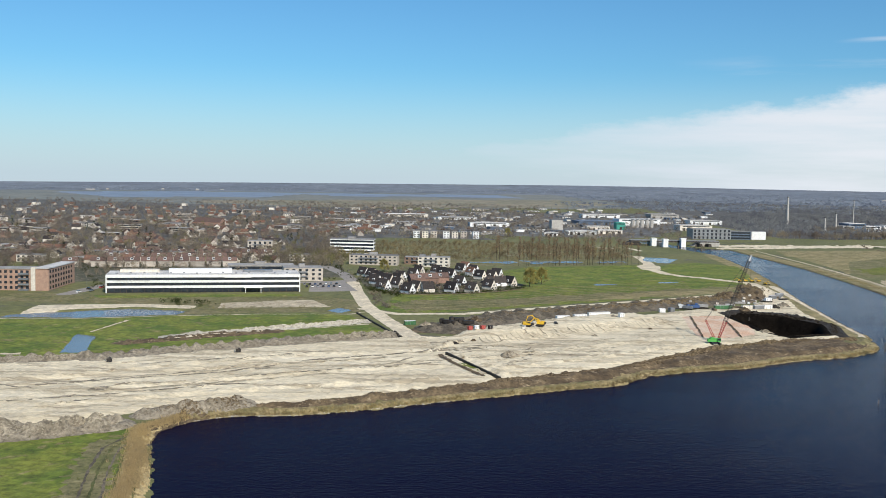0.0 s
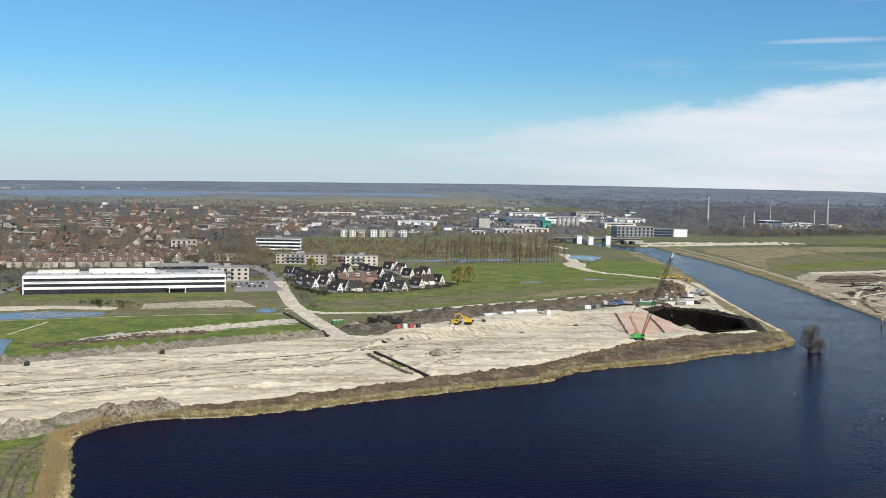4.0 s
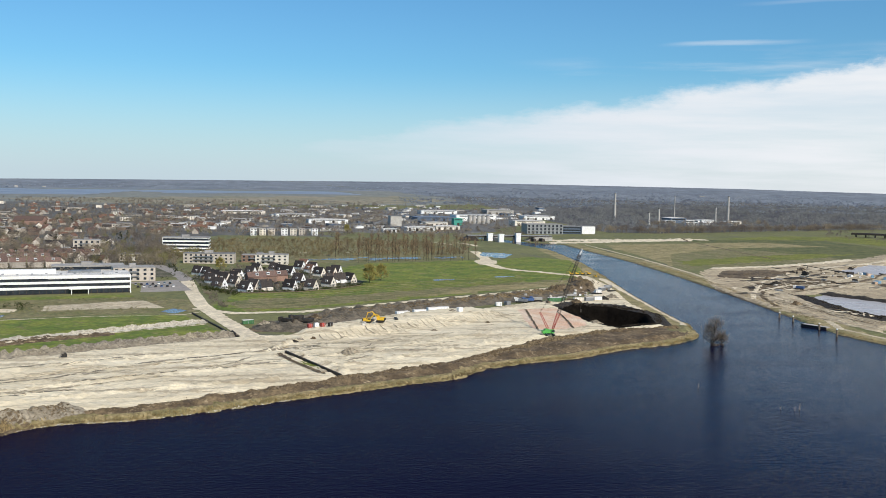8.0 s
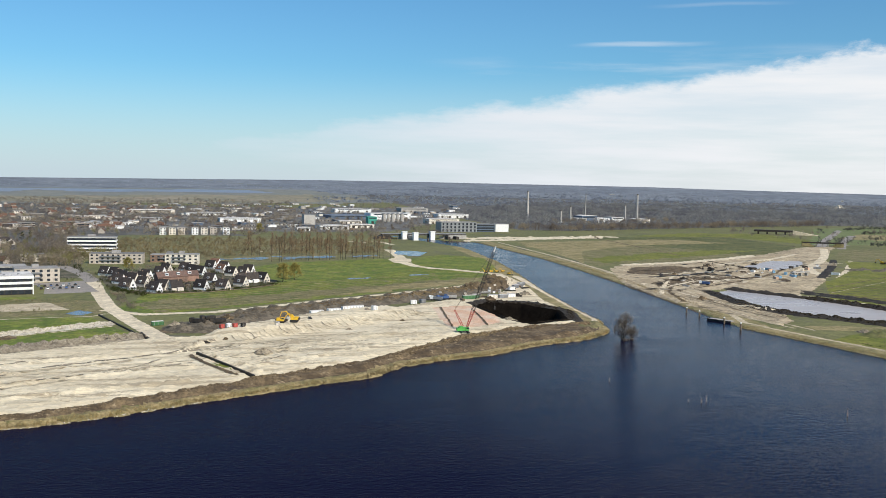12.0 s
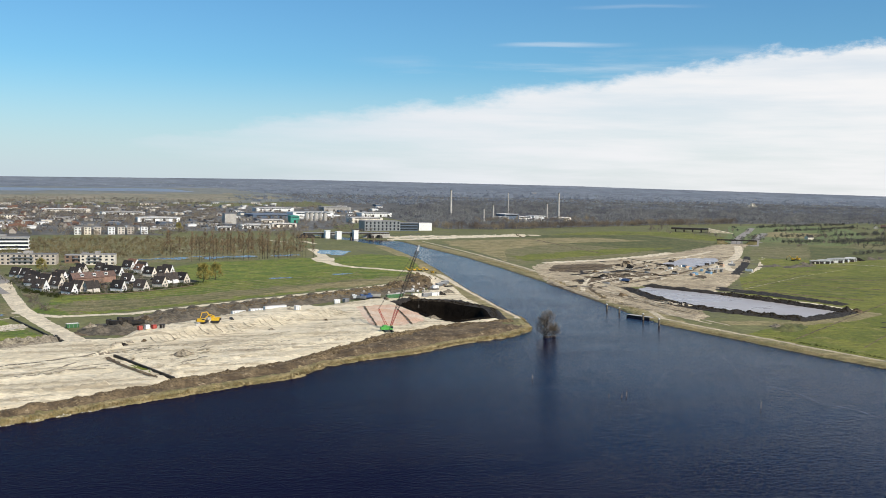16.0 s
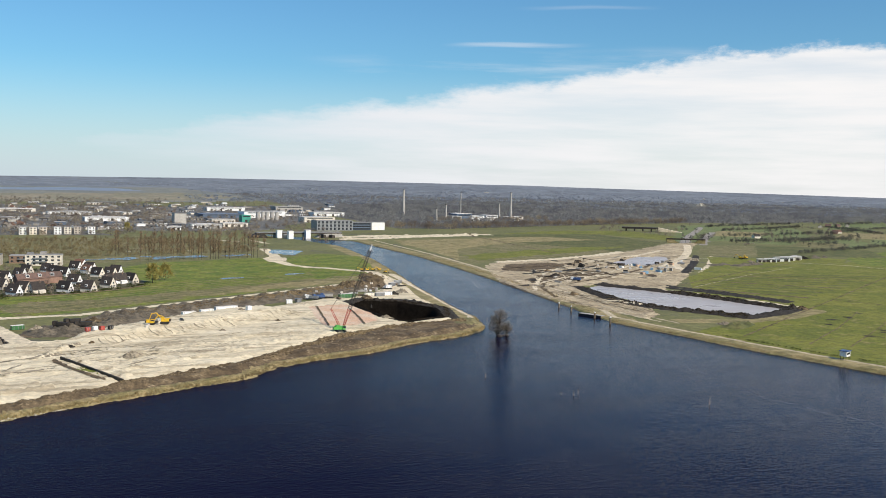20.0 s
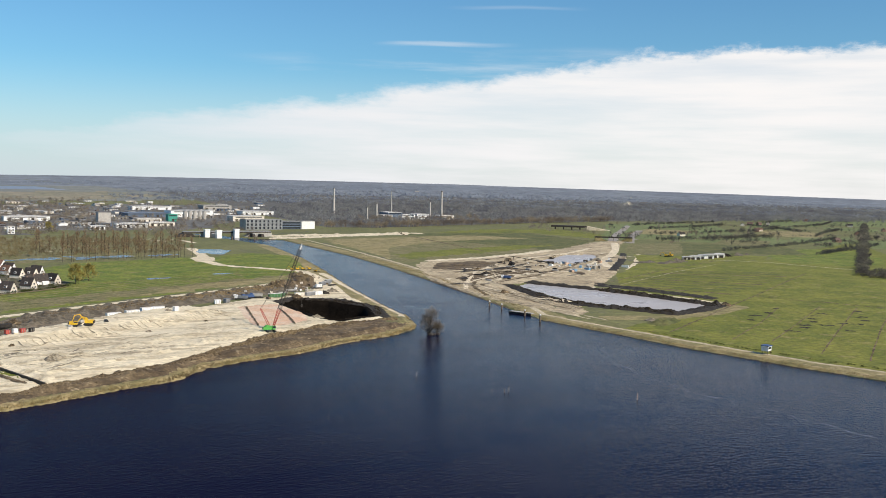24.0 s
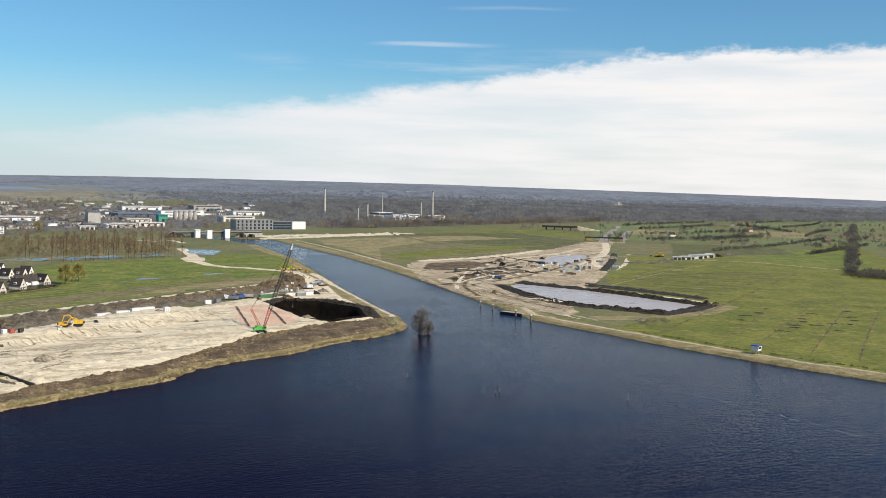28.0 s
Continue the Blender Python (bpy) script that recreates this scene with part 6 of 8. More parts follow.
# the houses too far off to tell apart
hx, hy = np.array(far_homes).T
px_, py_, rise_, s_ = place(hx, hy)
hg = np.random.default_rng(91).uniform(0, np.pi, len(hx))
for nm, mat_, prof, faces in (("walls", STUCCO, [(-4, -5, 0), (4, -5, 0), (4, 5, 0), (-4, 5, 0), (-4, -5, 3.6), (4, -5, 3.6), (4, 5, 3.6), (-4, 5, 3.6), (0, -5, 7), (0, 5, 7)], [(0, 1, 5), (0, 5, 4), (1, 2, 6), (1, 6, 5), (2, 3, 7), (2, 7, 6), (3, 0, 4), (3, 4, 7), (4, 5, 8), (6, 7, 9)]),
                              ("roofs", TILE_BROWN, [(-4.4, -5.3, 3.3), (0, -5.3, 7.2), (4.4, -5.3, 3.3), (-4.4, 5.3, 3.3), (0, 5.3, 7.2), (4.4, 5.3, 3.3)], [(0, 3, 4), (0, 4, 1), (1, 4, 5), (1, 5, 2)])):
    v = np.array(prof, float)
    X = (v[None, :, 0] * np.cos(hg)[:, None] - v[None, :, 1] * np.sin(hg)[:, None]) * s_[:, None] + px_[:, None]
    Y = (v[None, :, 0] * np.sin(hg)[:, None] + v[None, :, 1] * np.cos(hg)[:, None]) * s_[:, None] + py_[:, None]
    W = v[None, :, 2] * s_[:, None] + (rise_ + s_)[:, None]
    tagged(array_mesh("far_house_" + nm, np.stack([X, Y, W], -1).reshape(-1, 3), (np.array(faces)[None] + (np.arange(len(hx)) * len(v))[:, None, None]).reshape(-1, 3), mat_), ("pale walls" if nm == "walls" else "brown tiled roofs") + " of many houses in the far town", "houses", kind="stuff")
# flat and long blocks between them
F_ = [flat_block("town_block", 34, 11, 2, 3.0, STUCCO, "long pale terrace with a flat roof", "town blocks", strip=True), flat_block("town_block", 22, 12, 2, 3.2, CREAM, "small cream block with a flat grey roof", "town blocks", bays=5),
      flat_block("town_block", 28, 14, 1, 4.0, BRICK, "low brick hall with a pale roof", "town blocks", roof=ROOF_PALE, strip=True)]
first = set()
for i, (x, y) in enumerate(np.concatenate([polar_points(-31, -8, 690, 1300, 34, -0.7, 300, 58), polar_points(-31, -3, 1100, 2000, 46, -0.6, 300, 59)])):
    if -215 < x < -40 and y < 855:
        continue
    k = i % 3
    m = on_land(x, y, float(rng.choice([0, 10, 90, -15])) + float(rng.uniform(-8, 8)))
    if k in first:
        copy_thing(F_[k], m)
    else:
        F_[k].matrix_basis = m
        first.add(k)
T[4].matrix_basis = at(-238, 612, 104)
# farms and villas strewn over the polder
for i_, (x, y) in enumerate(((985, 1010), (1010, 1030), (1120, 1180), (1150, 1195), (1180, 1205), (1210, 1215), (1330, 1150), (905, 800), (1240, 1010), (1420, 1330), (780, 925), (1090, 930))):
    copy_thing(T[(0, 1, 3, 2)[i_ % 4]], on_land(x * K, y * K, 40 + 50 * (i_ % 3)) @ Matrix.Scale(0.95, 4))
# large red roofs of a school in the middle of the town
big = gable_house("school", 20, 44, 6.5, 13.0, BRICK_RED, TILE_RED, "large brick school with a steep red roof", "", glazed=False)
big.matrix_basis = at(-282, 1156, 80)
big = gable_house("school", 13, 26, 6.0, 11.0, BRICK_RED, TILE_RED, "brick school wing with a steep red roof", "", glazed=False)
big.matrix_basis = at(-318, 1158, 10)
# two straight rows of red-roofed houses behind the offices
for row_y, xs in ((628, range(-222, -135, 10)), (664, range(-226, -150, 10)), (700, range(-240, -130, 12))):
    for x in xs:
        copy_thing(T[4], at(x, row_y + (x + 180) * 0.25, 104))

# ---------------------------------------------------------------- industry beyond the bridge
S_ = [shed("warehouse", 44, 26, 6.5, WHITE, ROOF_PALE, "long white warehouse with a pale roof", "warehouses", 4),
      shed("warehouse", 34, 22, 5.5, CONCRETE, ROOF_GREY, "grey industrial hall with a shallow roof", "warehouses", 3),
      shed("warehouse", 60, 30, 8, CREAM, ROOF_PALE, "large pale industrial hall with gates", "warehouses", 5),
      shed("warehouse", 24, 16, 5, BRICK, TILE_BROWN, "brown brick workshop with tiled roof", "warehouses", 2),
      shed("warehouse", 36, 24, 6, BLUE_WALL, ROOF_GREY, "blue clad industrial hall", "warehouses", 3),
      shed("warehouse", 30, 24, 6, STEEL, TILE_DARK, "dark steel hall with a black roof", "warehouses", 2)]
first = set()
for x, y in polar_points(-6.5, 15.5, 1090, 2200, 340, -0.85, 250, 12):
    if sd_area(LAKE, np.array([x]), np.array([y]))[0] > -30 or (x > 0.17 * y and y < 1780):
        continue
    k = int(rng.choice([0, 0, 1, 2, 3, 3, 4, 5, 5, 1]))
    m = on_land(x, y, 8 + float(rng.choice([0, 90])) + float(rng.uniform(-6, 6))) @ Matrix.Scale(float(rng.uniform(0.5, 0.95)), 4)
    if k in first:
        copy_thing(S_[k], m)
    else:
        S_[k].matrix_basis = m
        first.add(k)
cube = flat_block("silo_block", 19, 17, 3, 6.0, CONCRETE, "pale grey windowless cube-shaped building", category="factory")
cube.matrix_basis = at(141, 1203, 8)
for x, y, w_, d_, h, wall_, roof_, label in ((160, 1118, 46, 18, 6, WHITE, ROOF_PALE, "low white hall in front of the cube-shaped block"), (198, 1150, 40, 18, 6, CREAM, ROOF_PALE, "low cream hall in a row of white halls"),
                                             (122, 1080, 26, 14, 5, WHITE, ROOF_PALE, "small white hall beside the railway"), (226, 1420, 88, 60, 7, BLUE_WALL, ROOF_BLUE, "broad hall with a blue-grey roof"),
                                             (275, 1700, 90, 34, 8, WHITE, ROOF_PALE, "very long white factory hall"), (395, 1740, 70, 40, 10, CONCRETE, ROOF_GREY, "grey factory hall with loading gates"),
                                             (335, 1290, 60, 30, 9, CREAM, ROOF_PALE, "pale factory hall behind the bridge"), (405, 1500, 70, 34, 8, WHITE, ROOF_PALE, "white factory hall at the edge of the woods"),
                                             (60, 1280, 70, 24, 7, WHITE, ROOF_PALE, "long white hall among trees"), (20, 1480, 80, 26, 6, WHITE, ROOF_GREY, "long white hall at the edge of the town"), (-60, 1560, 90, 26, 7, CREAM, ROOF_PALE, "long pale hall at the edge of the town")):
    shed("warehouse", w_, d_, h, wall_, roof_, label, doors=4).matrix_basis = on_land(x * K, y * K, 8)
hall = shed("warehouse", 84, 40, 12, WHITE, ROOF_PALE, "large white factory hall", doors=5)
hall.matrix_basis = at(285, 1420, 8)
teal = shed("warehouse", 16, 15, 12, TEAL, TEAL, "turquoise industrial tower building", doors=1)
teal.matrix_basis = at(233, 1270, 8)
for i in range(5):
    silo = thing("silo", "tall pale concrete silo", "silo", "silos", at(262 + i * 6.5, 1330, 0))
    part("shell", Shape().cyl(0, 0, 0, 15, 3.6, n=16), CONCRETE, silo)
    part("cap", Shape().cyl(0, 0, 15, 16.2, 3.7, 1.0, 16), STEEL, silo)
fac = flat_block("factory_block", 58, 30, 3, 5.0, STEEL, "grey corrugated factory beside the canal", roof=ROOF_GREY, bays=9, category="factory")
fac.matrix_basis = at(300, 1085, 3)
fac = flat_block("factory_block", 30, 26, 3, 4.0, BLUE_WALL, "dark blue factory wing with ribbon windows", bays=0, strip=True, category="factory")
fac.matrix_basis = at(335, 1092, 3)
fac = flat_block("factory_block", 22, 18, 3, 4.0, WHITE, "small white windowless factory office", bays=0, category="factory")
fac.matrix_basis = at(357, 1094, 3)

# chimneys and the plant among the woods
for x, y, h, r in ((553, 1546, 59, 2.4), (661, 1351, 59, 2.2), (546, 1337, 33, 1.9), (655, 1380, 36, 1.6), (682, 1600, 54, 1.1), (540, 1360, 24, 1.6)):
    c = thing("chimney", "tall slender pale grey industrial chimney", "chimney", "factory chimneys", at(x, y))
    part("shaft", Shape().cyl(0, 0, 0, h, r * 1.25, r * 0.8, 14), CONCRETE, c)
    part("rim", Shape().cyl(0, 0, h, h + 0.8, r * 0.95, r * 0.95, 14), STEEL_DARK, c)
for x, y, w_, d_, h, mat_ in ((575, 1350, 40, 26, 15, BLUE_WALL), (600, 1360, 45, 24, 10, WHITE), (632, 1372, 34, 24, 11, WHITE), (560, 1340, 27, 20, 10, CONCRETE), (676, 1372, 40, 20, 8, CREAM)):
    s = shed("plant_building", w_, d_, h, mat_, ROOF_PALE, "pale factory building among bare woods", doors=2, category="factory")
    s.matrix_basis = at(x, y, 20)

# ---------------------------------------------------------------- the canal bridge
bridge = thing("canal_bridge", "low concrete canal bridge with white towers", "bridge", at=at(0, 0, 0))
bridge.matrix_basis = Matrix.Translation((219 * K, 950 * K, 0)) @ Matrix.Rotation(radians(4), 4, "Z")
part("deck", Shape().box(-46, 72, -5, 5, 6.0, 7.4), STEEL_DARK, bridge, "dark steel deck")
for s in (-1, 1):
    part("railing", Shape().box(-46, 72, s * 5 - 0.15, s * 5 + 0.15, 7.4, 8.5), STEEL, bridge)
for x, dy in ((-18.5, -14), (-9, -34), (22, -10)):
    part("tower", Shape().box(x - 3.2, x + 3.2, dy - 3, dy + 4, -1, 10.8).box(x - 3.8, x + 3.8, dy - 3.4, dy + 4.4, 10.8, 11.6), WHITE, bridge, "white bridge tower")
    part("pier", Shape().box(x - 2.6, x + 2.6, dy + 4.1, 5, -2, 5.99), CONCRETE, bridge)
part("abutment", Shape().prism([(34, 0), (72, 0), (72, 6), (48, 6)], -8, 8), CONCRETE, bridge)
part("abutment", Shape().prism([(-30, 0), (-36, 6), (-46, 6), (-60, 0)], -8, 8), STEEL_DARK, bridge)
for x in (40, 52):
    part("wing_wall", Shape().box(x, x + 5, -22, -8, 0, 5.0, 0.8), STEEL_DARK, bridge)
for x, y in ((-30, -20), (6, -42), (34, -26), (40, -40), (30, -60)):
    part("dolphin", Shape().cyl(x, y, -2, 4.5, 0.8, 0.6, 8), WOOD, bridge, "timber guide post")

# the motorway overpass
over = thing("overpass", "concrete motorway overpass with dark piers", "overpass", at=at(621, 846, -32) @ Matrix.Scale(0.78, 4))
part("deck", Shape().box(-34, 34, -5, 5, 5.6, 7.0), STEEL_DARK, over)
for s in (-1, 1):
    part("parapet", Shape().box(-34, 34, s * 5.2 - 0.2, s * 5.2 + 0.2, 6.2, 7.6), STEEL_DARK, over)
    part("abutment", Shape().prism([(s * 34, 0), (s * 34, 5.6), (s * 22, 5.6), (s * 14, 0)][::s], -6, 6), GRASS_DRY, over)
for x in (-9, 0, 9):
    part("pier", Shape().box(x - 0.7, x + 0.7, -4, 4, 0, 5.6), CONCRETE, over)
over2 = thing("overpass", "low dark concrete viaduct in the fields", "overpass", at=at(716, 1075, -35) @ Matrix.Scale(1.2, 4))
part("deck", Shape().box(-26, 26, -6, 6, 3.4, 6.0), STEEL_DARK, over2)
for x in (-20, -8, 4, 16):
    part("pier", Shape().box(x - 1, x + 1, -5, 5, 0, 3.4), STEEL_DARK, over2)
part("abutment", Shape().prism([(26, 0), (60, 0), (26, 6)], -7, 7), SAND_PALE, over2)

# ---------------------------------------------------------------- woods
def dry_land(x, y):
    return sd_area(LAKE, x, y) < -12


def along_line(pts, n, half, seed):
    """Random points in a band along a line of the plan, in metres."""
    r = np.random.default_rng(seed)
    pts = np.array(pts, float) * K
    seg = np.hypot(*np.diff(pts, axis=0).T)
    u = r.uniform(0, seg.sum(), n)
    i = np.clip(np.searchsorted(np.cumsum(seg), u), 0, len(seg) - 1)
    f = (u - np.concatenate([[0], np.cumsum(seg)])[i]) / seg[i]
    c = pts[i] + (pts[i + 1] - pts[i]) * f[:, None]
    return c + r.normal(0, half * K * 0.5, c.shape)


# town trees
p = polar_points(-32, -6, 640, 1350, 2700, -0.8, 200, 14)
p = p[~((p[:, 0] > -250) & (p[:, 0] < -80) & (p[:, 1] < 855))]
spread("town_trees", MID, p[:, 0], p[:, 1], rng.uniform(0.45, 1.1, len(p)), TWIGS, "bare brown town trees between the houses", "trees")
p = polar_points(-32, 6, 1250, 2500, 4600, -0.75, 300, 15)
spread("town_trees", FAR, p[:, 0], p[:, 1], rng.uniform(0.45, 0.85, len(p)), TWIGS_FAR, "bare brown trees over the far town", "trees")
p = polar_points(-32, -4, 650, 1500, 420, -0.3, 150, 44)
p = p[~((p[:, 0] > -250) & (p[:, 0] < -80) & (p[:, 1] < 855))]
spread("town_trees", MID, p[:, 0], p[:, 1], rng.uniform(0.45, 0.9, len(p)), TWIGS_OLIVE, "olive budding trees and shrubs in the town", "trees")
p = polar_points(-32, -8, 680, 1500, 80, -0.6, 150, 45)
p = p[~((p[:, 0] > -250) & (p[:, 0] < -60) & (p[:, 1] < 855))]
spread("conifers", [merged(tree_arrays(700 + i, 11, 2.8, 0.08, 10, 160, 1.0, 0.2, 0.2, -0.1)) for i in range(3)], p[:, 0], p[:, 1], rng.uniform(0.6, 1.1, len(p)), CONIFER, "dark green conifers in the town gardens", "trees")
# trees round the offices
p = np.concatenate([area_points([(-200, 535), (-150, 548), (-80, 575), (-66, 620), (-120, 628), (-235, 610)], 90), area_points([(-262, 470), (-236, 470), (-240, 520), (-265, 525)], 14)])
spread("yard_trees", MID, p[:, 0], p[:, 1], rng.uniform(0.35, 0.85, len(p)), TWIGS, "bare brown trees in the yards behind the offices", "trees")
p = area_points([(-118, 640), (-70, 640), (-52, 690), (-58, 745), (-120, 745)], 60)
spread("yard_trees", MID, p[:, 0], p[:, 1], rng.uniform(0.55, 1.15, len(p)), TWIGS_OLIVE, "olive budding trees beside the white office block", "trees")
# the wood behind the poplars
p = area_points([(-100, 690), (-40, 700), (30, 715), (140, 740), (150, 800), (130, 920), (-20, 930), (-110, 880)], 1500)
spread("wet_wood", MID, p[:, 0], p[:, 1], rng.uniform(0.28, 0.58, len(p)), TWIGS_WET, "bare reddish alder wood on wet ground", "wood")
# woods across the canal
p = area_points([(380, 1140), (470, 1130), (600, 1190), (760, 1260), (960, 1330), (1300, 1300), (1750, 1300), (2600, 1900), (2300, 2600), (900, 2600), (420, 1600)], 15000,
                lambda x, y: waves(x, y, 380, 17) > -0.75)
spread("woodland", FAR, p[:, 0], p[:, 1], rng.uniform(0.6, 1.1, len(p)), TWIGS_WOOD, "dense bare woodland reaching far away, greyed with haze colour", "woodland")
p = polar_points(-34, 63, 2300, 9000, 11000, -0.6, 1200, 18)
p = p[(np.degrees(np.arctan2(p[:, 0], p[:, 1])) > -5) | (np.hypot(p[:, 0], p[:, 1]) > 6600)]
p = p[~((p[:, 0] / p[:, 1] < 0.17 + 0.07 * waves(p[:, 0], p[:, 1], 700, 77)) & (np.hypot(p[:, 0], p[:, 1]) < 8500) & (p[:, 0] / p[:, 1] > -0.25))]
spread("far_woodland", DIM, p[:, 0], p[:, 1], rng.uniform(0.7, 1.3, len(p)), TWIGS_HAZE, "bare distant woodland with haze in its colour", "woodland")
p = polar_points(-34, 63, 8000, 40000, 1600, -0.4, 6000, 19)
spread("far_woodland", DIM, p[:, 0], p[:, 1], rng.uniform(0.9, 1.8, len(p)), TWIGS_HAZE, "thin line of haze-tinted woods on the horizon", "woodland")
# taller brown trees along the edge of the woods
p = np.concatenate([along_line([(385, 1128), (470, 1122), (600, 1180), (760, 1248), (960, 1318)], 420, 9.0, 741), along_line([(500, 1290), (560, 1300), (640, 1320), (720, 1345)], 90, 8.0, 742)])
spread("wood_edge", MID, p[:, 0], p[:, 1], rng.uniform(0.7, 1.35, len(p)), TWIGS, "taller bare brown trees along the edge of the woods", "trees")
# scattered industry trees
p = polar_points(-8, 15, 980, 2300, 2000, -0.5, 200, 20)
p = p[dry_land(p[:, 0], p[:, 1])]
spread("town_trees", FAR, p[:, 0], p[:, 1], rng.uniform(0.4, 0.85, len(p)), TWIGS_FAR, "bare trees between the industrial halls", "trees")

# the poplar row
PO = [tree_arrays(400 + i, 22 + 2 * i, 2.9, 0.22, 16, 330, 1.7, 0.075, 0.19, 1.4) for i in range(3)]
pop = []
for i in range(46):
    # two rows with the flooded strip between them
    u = i / 27 if i < 28 else -0.2 + 1.2 * (i - 28) / 17
    x = 56 + 88 * u + rng.normal(0, 1.0)
    y = 684 + 27 * u + rng.normal(0, 2.0) + (0 if i < 28 else 50)
    k = i % 3
    m = at(x, y, float(rng.uniform(0, 360)), -0.1) @ Matrix.Scale(float(rng.uniform(0.85, 1.1)), 4)
    if i < 3:
        pop.append(single_tree("poplar", PO[k], BARK, TWIGS_RED, "tall slender bare poplar in a row", "tree", x, y, 1.0, 0, "poplar row"))
    else:
        copy_thing(pop[k], m)

# the lone tree standing in the water
lone = thing("tree", "bare many-stemmed willow standing in the lake", "tree", at=Matrix.Translation((161.7 * K, 338 * K, -0.4)) @ Matrix.Scale(1.25, 4))
la = [tree_arrays(500 + i, h, wd, 0.06, 34, nt, 1.5, 0.045, 0.3, 0.55) for i, (h, wd, nt) in enumerate(((11.0, 5.6, 720), (8.5, 4.4, 380), (4.4, 3.4, 420)))]
for (dx, dy), a in zip(((0, 0), (-0.5, 0.6), (3.6, 0.5)), la):
    for nm, v, t, m in (("trunk", a[0], a[1], BARK), ("crown", a[2], a[3], TWIGS)):
        ob = array_mesh(nm, v + np.array([dx, dy, 0]), t, m)
        ob.parent = lone
part("root_mound", Shape().cyl(0.1, 0, -1.2, 1.0, 2.6, 1.0, 9).cyl(2.0, 0.3, -1.2, 0.75, 1.8, 0.7, 9).cyl(3.8, 0.4, -1.2, 0.85, 2.0, 0.7, 9), PEAT, lone)

# willow beside the houses, shrubs round them
wl = [tree_arrays(520 + i, 10, 5, 0.1, 16, 1000, 1.3, 0.13, 0.2, 0.3) for i in range(2)]
single_tree("willow", wl[0], BARK, WILLOW, "yellow budding willow beside the last house", "tree", 50, 546, 1.4)
single_tree("willow", wl[1], BARK, WILLOW, "yellow budding willow beside the meadow", "tree", 58, 560, 1.3)
single_tree("willow", wl[1], BARK, WILLOW, "yellow-green willow between the houses", "tree", -38, 620, 1.1)
single_tree("willow", wl[0], BARK, WILLOW, "yellow-green willow in front of the factory", "tree", 70, 1040, 1.3)
p = area_points([(-36, 500), (-22, 497), (10, 505), (40, 525), (48, 545), (30, 620), (10, 650), (-60, 600), (-55, 570)], 420)
spread("garden_shrubs", BUSH, p[:, 0], p[:, 1], rng.uniform(0.3, 0.85, len(p)), SHRUB, "dark garden shrubs and hedges round the houses", "shrubs")
p = K * np.stack([np.linspace(-40, -22, 40) + rng.normal(0, 1.2, 40), np.linspace(520, 486, 40) + rng.normal(0, 2, 40)], -1)
spread("garden_shrubs", BUSH, p[:, 0], p[:, 1], rng.uniform(0.5, 1.0, 40), SHRUB, "bushes between the road and the houses", "shrubs")
p = np.concatenate([area_points([(-185, 500), (-172, 492), (-165, 540), (-185, 545)], 30), area_points([(-130, 436), (-108, 430), (-104, 446), (-130, 450)], 22), area_points([(-190, 520), (-60, 560), (-60, 640), (-240, 620)], 130)])
spread("shrubs", BUSH, p[:, 0], p[:, 1], rng.uniform(0.4, 1.3, len(p)), SHRUB, "dark evergreen shrubs beside the offices", "shrubs")

p = area_points([(-46, 515), (-22, 497), (10, 505), (44, 528), (52, 550), (34, 630), (10, 660), (-60, 610), (-55, 570)], 110)
spread("garden_trees", MID, p[:, 0], p[:, 1], rng.uniform(0.28, 0.55, len(p)), TWIGS, "small bare trees in the estate gardens", "trees")
p = along_line([(-38, 512), (-24, 498), (-6, 500), (14, 505), (30, 518), (46, 535)], 150, 1.4, 71)
spread("garden_shrubs", BUSH, p[:, 0], p[:, 1], rng.uniform(0.35, 0.75, len(p)), SHRUB, "dark hedge in front of the estate houses", "shrubs")
p = along_line([(-24, 442), (-29, 460), (-34, 482), (-37, 506)], 70, 3.0, 72)
spread("roadside_scrub", BUSH, p[:, 0], p[:, 1], rng.uniform(0.3, 0.8, len(p)), TWIGS, "bare scrub beside the dirt road", "scrub")
p = np.concatenate([along_line([(-180, 452), (-120, 462), (-60, 478)], 40, 1.2, 73), along_line([(-112, 428), (-90, 432), (-60, 438)], 40, 3.0, 74), along_line([(-230, 445), (-190, 440), (-150, 442)], 30, 2.0, 75)])
spread("bank_scrub", BUSH, p[:, 0], p[:, 1], rng.uniform(0.2, 0.5, len(p)), TWIGS_OLIVE, "rough olive scrub between the pond and the offices", "scrub")

# tree rows, hedges and copses of the polder
p = K * np.concatenate([np.stack([np.linspace(563, 1390, 760) + rng.normal(0, 2.4, 760), np.linspace(474, 1172, 760) + rng.normal(0, 2.4, 760)], -1)])
spread("tree_row", FAR, p[:, 0], p[:, 1], rng.uniform(0.35, 0.9, len(p)), TWIGS_LANE, "dark double row of bare trees along a lane", "trees")
p = area_points([(556, 462), (615, 405), (670, 430), (610, 476), (570, 478)], 300)
spread("copse", BUSH, p[:, 0], p[:, 1], rng.uniform(1.0, 2.6, len(p)), TWIGS_LANE, "dark bare copse beside the field", "copse")
p = np.concatenate([area_points([(c[0] - 28, c[1] - 14), (c[0] + 28, c[1] - 10), (c[0] + 24, c[1] + 16), (c[0] - 24, c[1] + 12)], 16) for c in ((760, 830), (790, 850), (700, 900), (820, 720), (870, 880), (960, 1000), (1050, 1060), (900, 700), (1000, 830), (1150, 1010), (1300, 1150))])
spread("copse", MID, p[:, 0], p[:, 1], rng.uniform(0.4, 0.9, len(p)), TWIGS_BELT, "small copses of bare trees between the fields", "copse")
